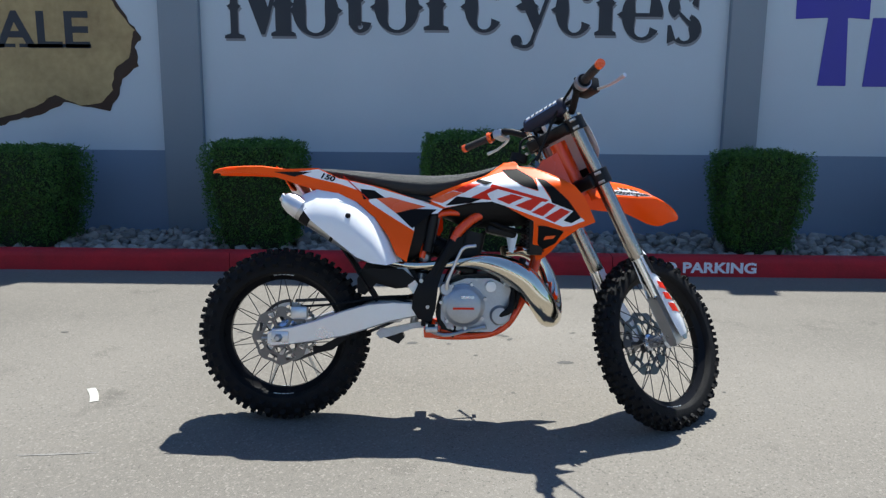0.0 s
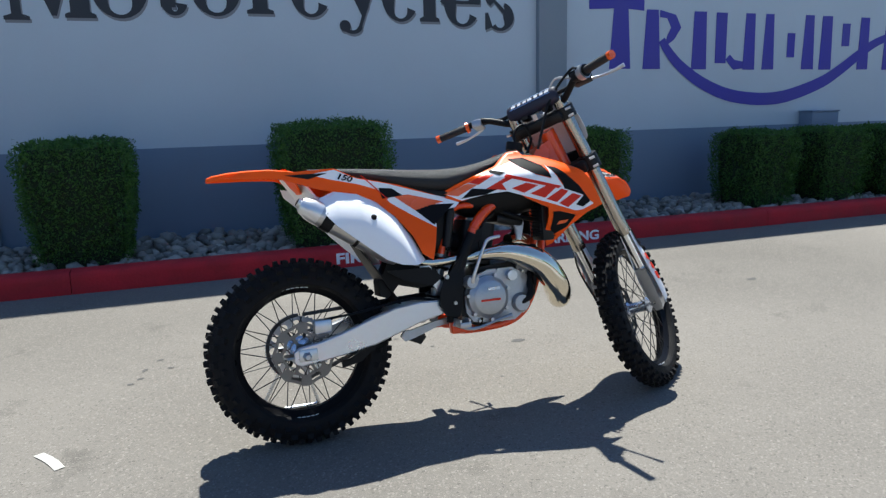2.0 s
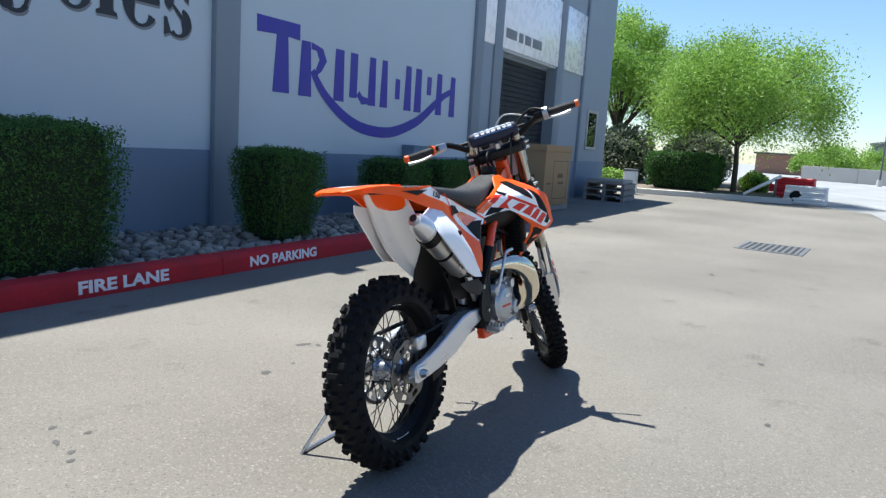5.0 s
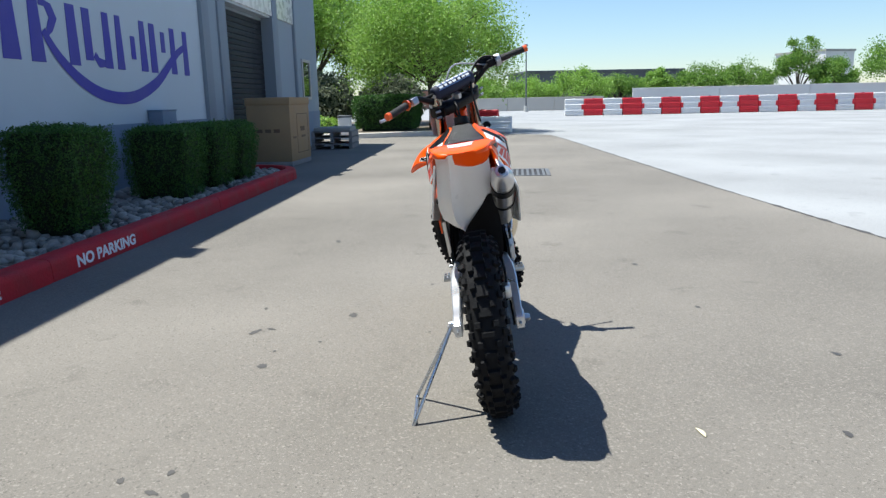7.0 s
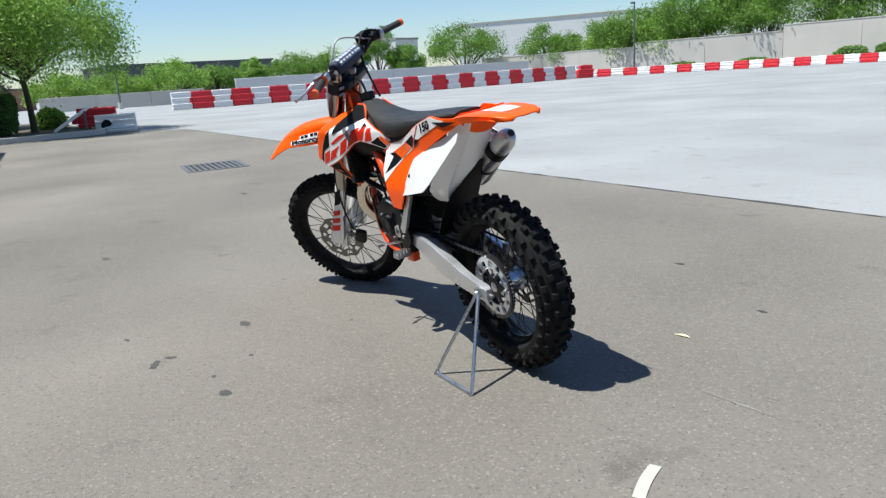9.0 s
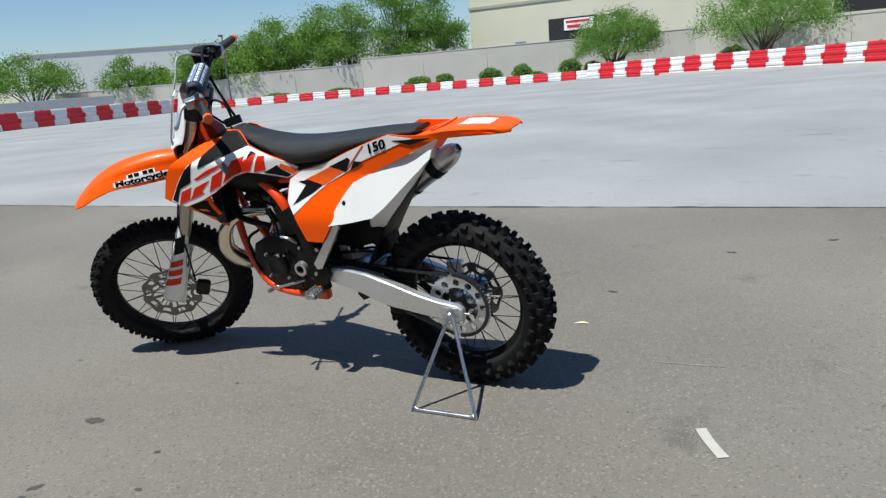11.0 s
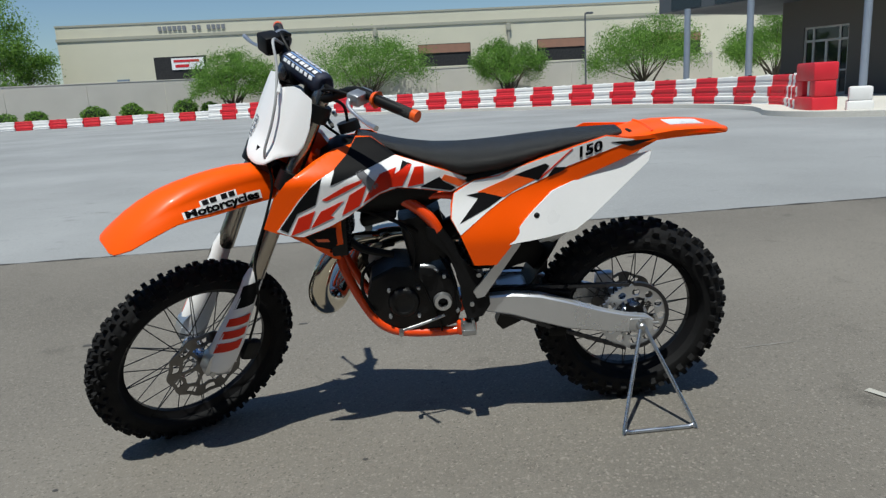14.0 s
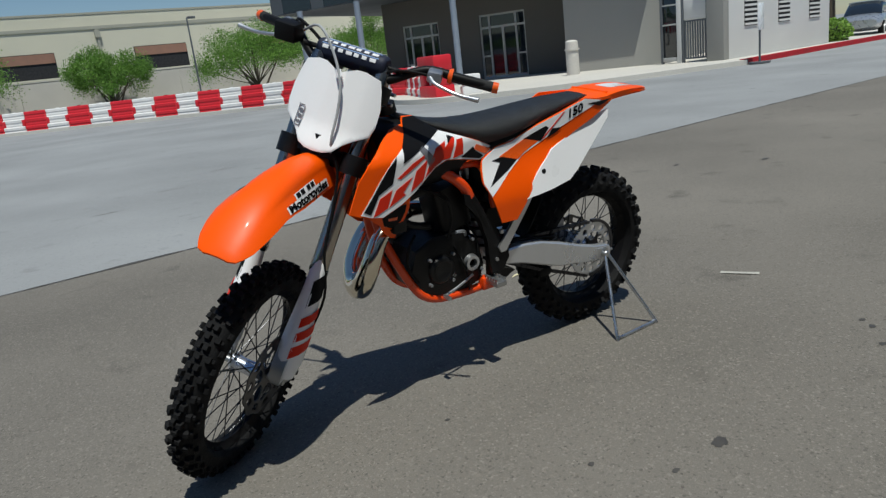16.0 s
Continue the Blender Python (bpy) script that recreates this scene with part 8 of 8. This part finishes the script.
part("crossbar", tube([(1.035, 0.17, 1.205), (1.035, -0.17, 1.205)], 0.008, seg=10), BLACK, hb)
part("bar_pad", loft([[(1.035 + 0.031 * math.copysign(abs(math.cos(a)) ** 0.8, math.cos(a)) * q, y, 1.203 + 0.034 * math.copysign(abs(math.sin(a)) ** 0.8, math.sin(a)) * q) for a in [2 * math.pi * k / 20 for k in range(20)]] for y, q in ((-0.118, 0.72), (-0.112, 0.93), (-0.102, 1), (0.102, 1), (0.112, 0.93), (0.118, 0.72))]), PAD, hb, "dark navy crossbar pad with white blocks")


def pad_mark(y0, y1, a0, a1, material):
    """A printed bar wrapped on the pad between two angles."""
    rows = []
    for k in range(6):
        a = radians(a0 + (a1 - a0) * k / 5)
        c, q = math.copysign(abs(math.cos(a)) ** 0.8, math.cos(a)), math.copysign(abs(math.sin(a)) ** 0.8, math.sin(a))
        rows.append([(1.035 + (0.031 + h) * c, y, 1.203 + (0.034 + h) * q) for y, h in ((y0, 0.0004), (y1, 0.0004), (y1, 0.0014), (y0, 0.0014))])
    part("pad_mark", loft(rows), material, hb)


for a0 in (20, 62, 100, 142):
    pad_mark(-0.096, 0.096, a0 + 25, a0 + 30, PAD_BLUE)
    for k in range(7):
        y = -0.092 + k * 0.0268
        pad_mark(y, y + (0.016 if k % 3 else 0.020), a0, a0 + 20, DECAL_WHITE)
for y in (-0.05, 0.05):
    part("bar_clamp", box((C0.x - 0.022, y - 0.018, C0.z - 0.035), (C0.x + 0.022, y + 0.018, C0.z + 0.02), 0.008), CASE_DARK, hb)
for s, end in ((1, HL), (-1, HR)):
    inner_pt = bar_pts[2] if s > 0 else bar_pts[7]
    d = (end - inner_pt).normalized()
    grip = part("grip", tube([end - d * 0.135, end - d * 0.13, end - d * 0.01, end - d * 0.0], [0.0145, 0.0158, 0.0155, 0.015], seg=16, smooth=False), GRIP, hb, "black rubber grip")
    part("grip_end", tube([end - d * 0.012, end + d * 0.005], 0.0165, seg=16), DECAL_ORANGE, grip, "orange grip end")
    part("grip_collar", tube([end - d * 0.148, end - d * 0.135], [0.020, 0.025], seg=18), DECAL_ORANGE if s > 0 else BLACK, grip)
    perch = end - d * 0.185
    part("lever_perch", box((-0.02, -0.022, -0.02), (0.05, 0.022, 0.015), 0.008), BLACK if s < 0 else CASE, hb, "", Matrix.Translation(perch) @ Matrix.Rotation(math.atan2(d.y, d.x) - s * math.pi / 2, 4, "Z"))
    part("lever", tube([perch + Vector((0.045, 0, -0.004)), perch + Vector((0.065, s * 0.03, -0.012)), perch + Vector((0.065, s * 0.10, -0.022)) , perch + Vector((0.062, s * 0.165, -0.02))], [0.008, 0.006, 0.0055, 0.008], seg=10), ALU, hb, "silver hand lever")
    if s < 0:
        part("reservoir", box((-0.012, -0.04, -0.022), (0.048, 0.035, 0.036), 0.008), BLACK, hb, "black brake fluid reservoir", Matrix.Translation(perch + Vector((0.03, 0.01, 0))))
        part("throttle_housing", tube([end - d * 0.165, end - d * 0.14], 0.030, seg=18), CASE, hb)
part("throttle_cable", tube([HR + Vector((0.03, 0.155, 0.022)), Vector((1.015, -0.205, 1.262)), Vector((1.025, -0.135, 1.232)), Vector((1.005, -0.075, 1.165)), Vector((0.975, -0.035, 1.07)), Vector((0.95, -0.01, 1.0))], 0.0055, seg=8), BLACK, bike, "black throttle cable in a wide loop", BARS)
part("clutch_cable", tube([HL + Vector((0.07, -0.18, 0)), Vector((1.05, 0.13, 1.20)), Vector((1.03, 0.05, 1.08)), Vector((0.96, 0.06, 1.0))], 0.0045, seg=8), BLACK, bike, "", BARS)
part("brake_hose", tube([HR + Vector((0.06, 0.19, 0.0)), along(0.99, 0.11, -0.10), along(0.93, 0.114, -0.03), along(0.85, 0.116, 0.022), along(0.77, 0.112, 0.040), along(0.69, 0.108, 0.046), along(0.65, 0.085, 0.050)], 0.0042, seg=8), HOSE, bike, "pale grey front brake hose", FRONT)
part("lower_hose", tube([along(0.66, 0.090, 0.050), along(0.60, 0.066, 0.080), along(0.50, 0.062, 0.100), along(0.36, 0.058, 0.118), along(0.22, 0.01, 0.146), along(0.06, -0.03, 0.12)], 0.0044, seg=8), BLACK, bike, "black lower brake hose", FRONT)
part("hose_guide", tube([along(0.885, 0.108, 0.0), along(0.865, 0.111, 0.014)], 0.009, seg=8), WHITE, bike, "", FRONT)

# front number plate
def plate_off(y, d):
    """A flat middle, sides folded back, the foot kicked out over the fender."""
    return 0.094 - 0.20 * max(0.0, abs(y) - 0.022) - 0.9 * max(0.0, abs(y) - 0.085) ** 1.5 + 0.016 * smooth01((0.73 - d) / 0.1)


outline = [(0.0, 0.876), (0.020, 0.886), (0.050, 0.900), (0.076, 0.902), (0.122, 0.892), (0.133, 0.862), (0.145, 0.810), (0.146, 0.760), (0.138, 0.728), (0.100, 0.700), (0.078, 0.680), (0.056, 0.652), (0.030, 0.641), (0.0, 0.638)]
outline = outline + [(-y, d) for y, d in reversed(outline[1:-1])]
one = bmesh.new()
f = one.faces.new([one.verts.new((y, d, 0)) for y, d in outline])
bmesh.ops.triangulate(one, faces=one.faces)
for _ in range(4):
    bmesh.ops.subdivide_edges(one, edges=[e for e in one.edges if e.calc_length() > 0.012], cuts=1)
    bmesh.ops.triangulate(one, faces=one.faces)
    bmesh.ops.beautify_fill(one, faces=one.faces, edges=[e for e in one.edges if not e.is_boundary])
for v in one.verts:
    y, d = v.co.x, v.co.y
    v.co = along(d, plate_off(y, d), y)
bmesh.ops.solidify(one, geom=one.faces[:], thickness=0.004)
fp = part("front_number_plate", one, WHITE, bike, "plain white front number plate", FRONT, 60)
for y0, y1, d0, d1 in ((-0.094, -0.091, 0.700, 0.762), (-0.074, -0.071, 0.692, 0.754), (-0.091, -0.074, 0.757, 0.760), (-0.091, -0.074, 0.695, 0.698), (-0.088, -0.077, 0.738, 0.748), (-0.088, -0.077, 0.720, 0.730), (-0.088, -0.077, 0.704, 0.712)):
    part("plate_mark", loft([[along(d, plate_off(y, d) + q, y) for y, q in ((y0, 0.0055), (y1, 0.0055), (y1, 0.0045), (y0, 0.0045))] for d in (d0, d1)]), DECAL_GREY, fp, "small grey outlined mark")
part("plate_base", loft([[along(d, o, y) for y, o in ((-w, 0.08), (0, 0.106), (w, 0.08), (0, 0.06))] for d, w in ((0.69, 0.075), (0.63, 0.06))]), BLACK, bike, "black lower edge of the plate", FRONT)

# front fender
FENDER = ((1.165, 0.935, 0.060, 0.072), (1.225, 0.952, 0.072, 0.076), (1.30, 0.964, 0.081, 0.078), (1.36, 0.966, 0.085, 0.077), (1.42, 0.963, 0.089, 0.070), (1.47, 0.955, 0.091, 0.056), (1.52, 0.943, 0.093, 0.046), (1.57, 0.924, 0.094, 0.042), (1.615, 0.900, 0.089, 0.034), (1.652, 0.876, 0.081, 0.026), (1.68, 0.857, 0.067, 0.016), (1.695, 0.845, 0.056, 0.009), (1.702, 0.838, 0.036, 0.003))
F_TOP, F_WIDE, F_DROP = [(r[0], r[1]) for r in FENDER], [(r[0], r[2]) for r in FENDER], [(r[0], r[3]) for r in FENDER]


def fender_z(x, c):
    """Arched across, with a raised middle band that fades out towards the tip."""
    a = abs(c)
    band = 0.011 * smooth01((0.66 - a) / 0.10) * smooth01((1.60 - x) / 0.16)
    return lerp_table(x, F_TOP) - lerp_table(x, F_DROP) * a ** 2.5 - 0.011 * smooth01((1.60 - x) / 0.16) + band


ACROSS_F = (-1, -0.93, -0.84, -0.75, -0.67, -0.62, -0.56, -0.4, -0.2, 0, 0.2, 0.4, 0.56, 0.62, 0.67, 0.75, 0.84, 0.93, 1)
rings = []
for x, z, w, drop in FENDER:
    top = [(x, w * c, fender_z(x, c)) for c in ACROSS_F]
    rings.append(top + [(q[0] - 0.001, q[1] * 0.955, q[2] - 0.005) for q in reversed(top)])
ff = part("front_fender", loft(rings), ORANGE, bike, "orange front fender with black and white side stickers", FRONT, 40)


def on_fender(x, c, s, h):
    """A point of the fender's skin at the share c of its half width, h above it."""
    w = lerp_table(x, F_WIDE)
    tilt = math.atan2(lerp_table(x, F_DROP) * 2.5 * c ** 1.5, w)
    return Vector((x, s * (w * c + h * math.sin(tilt)), fender_z(x, c) + h * math.cos(tilt)))


for s in (-1, 1):
    rows = [[on_fender(1.250 + 0.0225 * i, 0.955 - 0.03 * k, s, 0.0014) for k in range(6)] for i in range(12)]
    part("sticker", loft(rows, None, closed=False), DECAL_WHITE, ff, "white sticker on the fender side")
    rows = [[on_fender(1.325 + 0.0165 * i, 0.805 - 0.025 * k, s, 0.0014) for k in range(6)] for i in range(8)]
    part("sticker", loft(rows, None, closed=False), DECAL_WHITE, ff)
    bm = fit_words("Motorcycles", 0.232, 0.030, 0.0004, 0.045)
    for v in bm.verts:
        u, h = v.co.x, v.co.y
        v.co = on_fender(1.490 - u if s > 0 else 1.258 + u, 0.938 - h * 4.3, s, 0.0026)
    part("sticker_word", bm, DECAL_BLACK, ff, "black word on the sticker", smooth=0)
    bm = bmesh.new()
    for i, n in ((0, 1.5), (1.9, 1.5), (4.6, 1.6), (6.6, 1.5)):
        x = 1.332 + i * 0.0125
        bm.faces.new([bm.verts.new(on_fender(q, c, s, 0.0026)) for q, c in ((x, 0.795), (x + n * 0.0125, 0.795), (x + n * 0.0125, 0.695), (x, 0.695))])
    part("sticker_print", bm, DECAL_BLACK, ff, "row of black bars")

# ---- triangle stand ----
stand = thing("triangle_stand", pose(0, 0, 0), "bent zinc-plated steel triangle stand under the rear axle", "stand")
TOP, A, B = Vector((-0.647, 2.822, 0.328)), Vector((-0.784, 2.956, 0.0075 + dip(-0.784, 2.956))), Vector((-0.544, 2.967, 0.0075 + dip(-0.544, 2.967)))
E1 = (B - A).normalized() * 0.022
part("leg", tube([TOP, A.lerp(TOP, 0.06), A.lerp(TOP, 0.015) + E1 * 0.35, A + E1], 0.0068, seg=10), ZINC, stand)
part("leg", tube([TOP, B.lerp(TOP, 0.06), B.lerp(TOP, 0.015) - E1 * 0.35, B - E1], 0.0068, seg=10), ZINC, stand)
part("foot_bar", tube([A + E1, B - E1], 0.0068, seg=10), ZINC, stand)
part("axle_pin", tube([TOP + Vector((0.0, 0.012, -0.004)), TOP + Vector((0.004, -0.03, 0.004))], 0.012, seg=12), STEEL, stand)
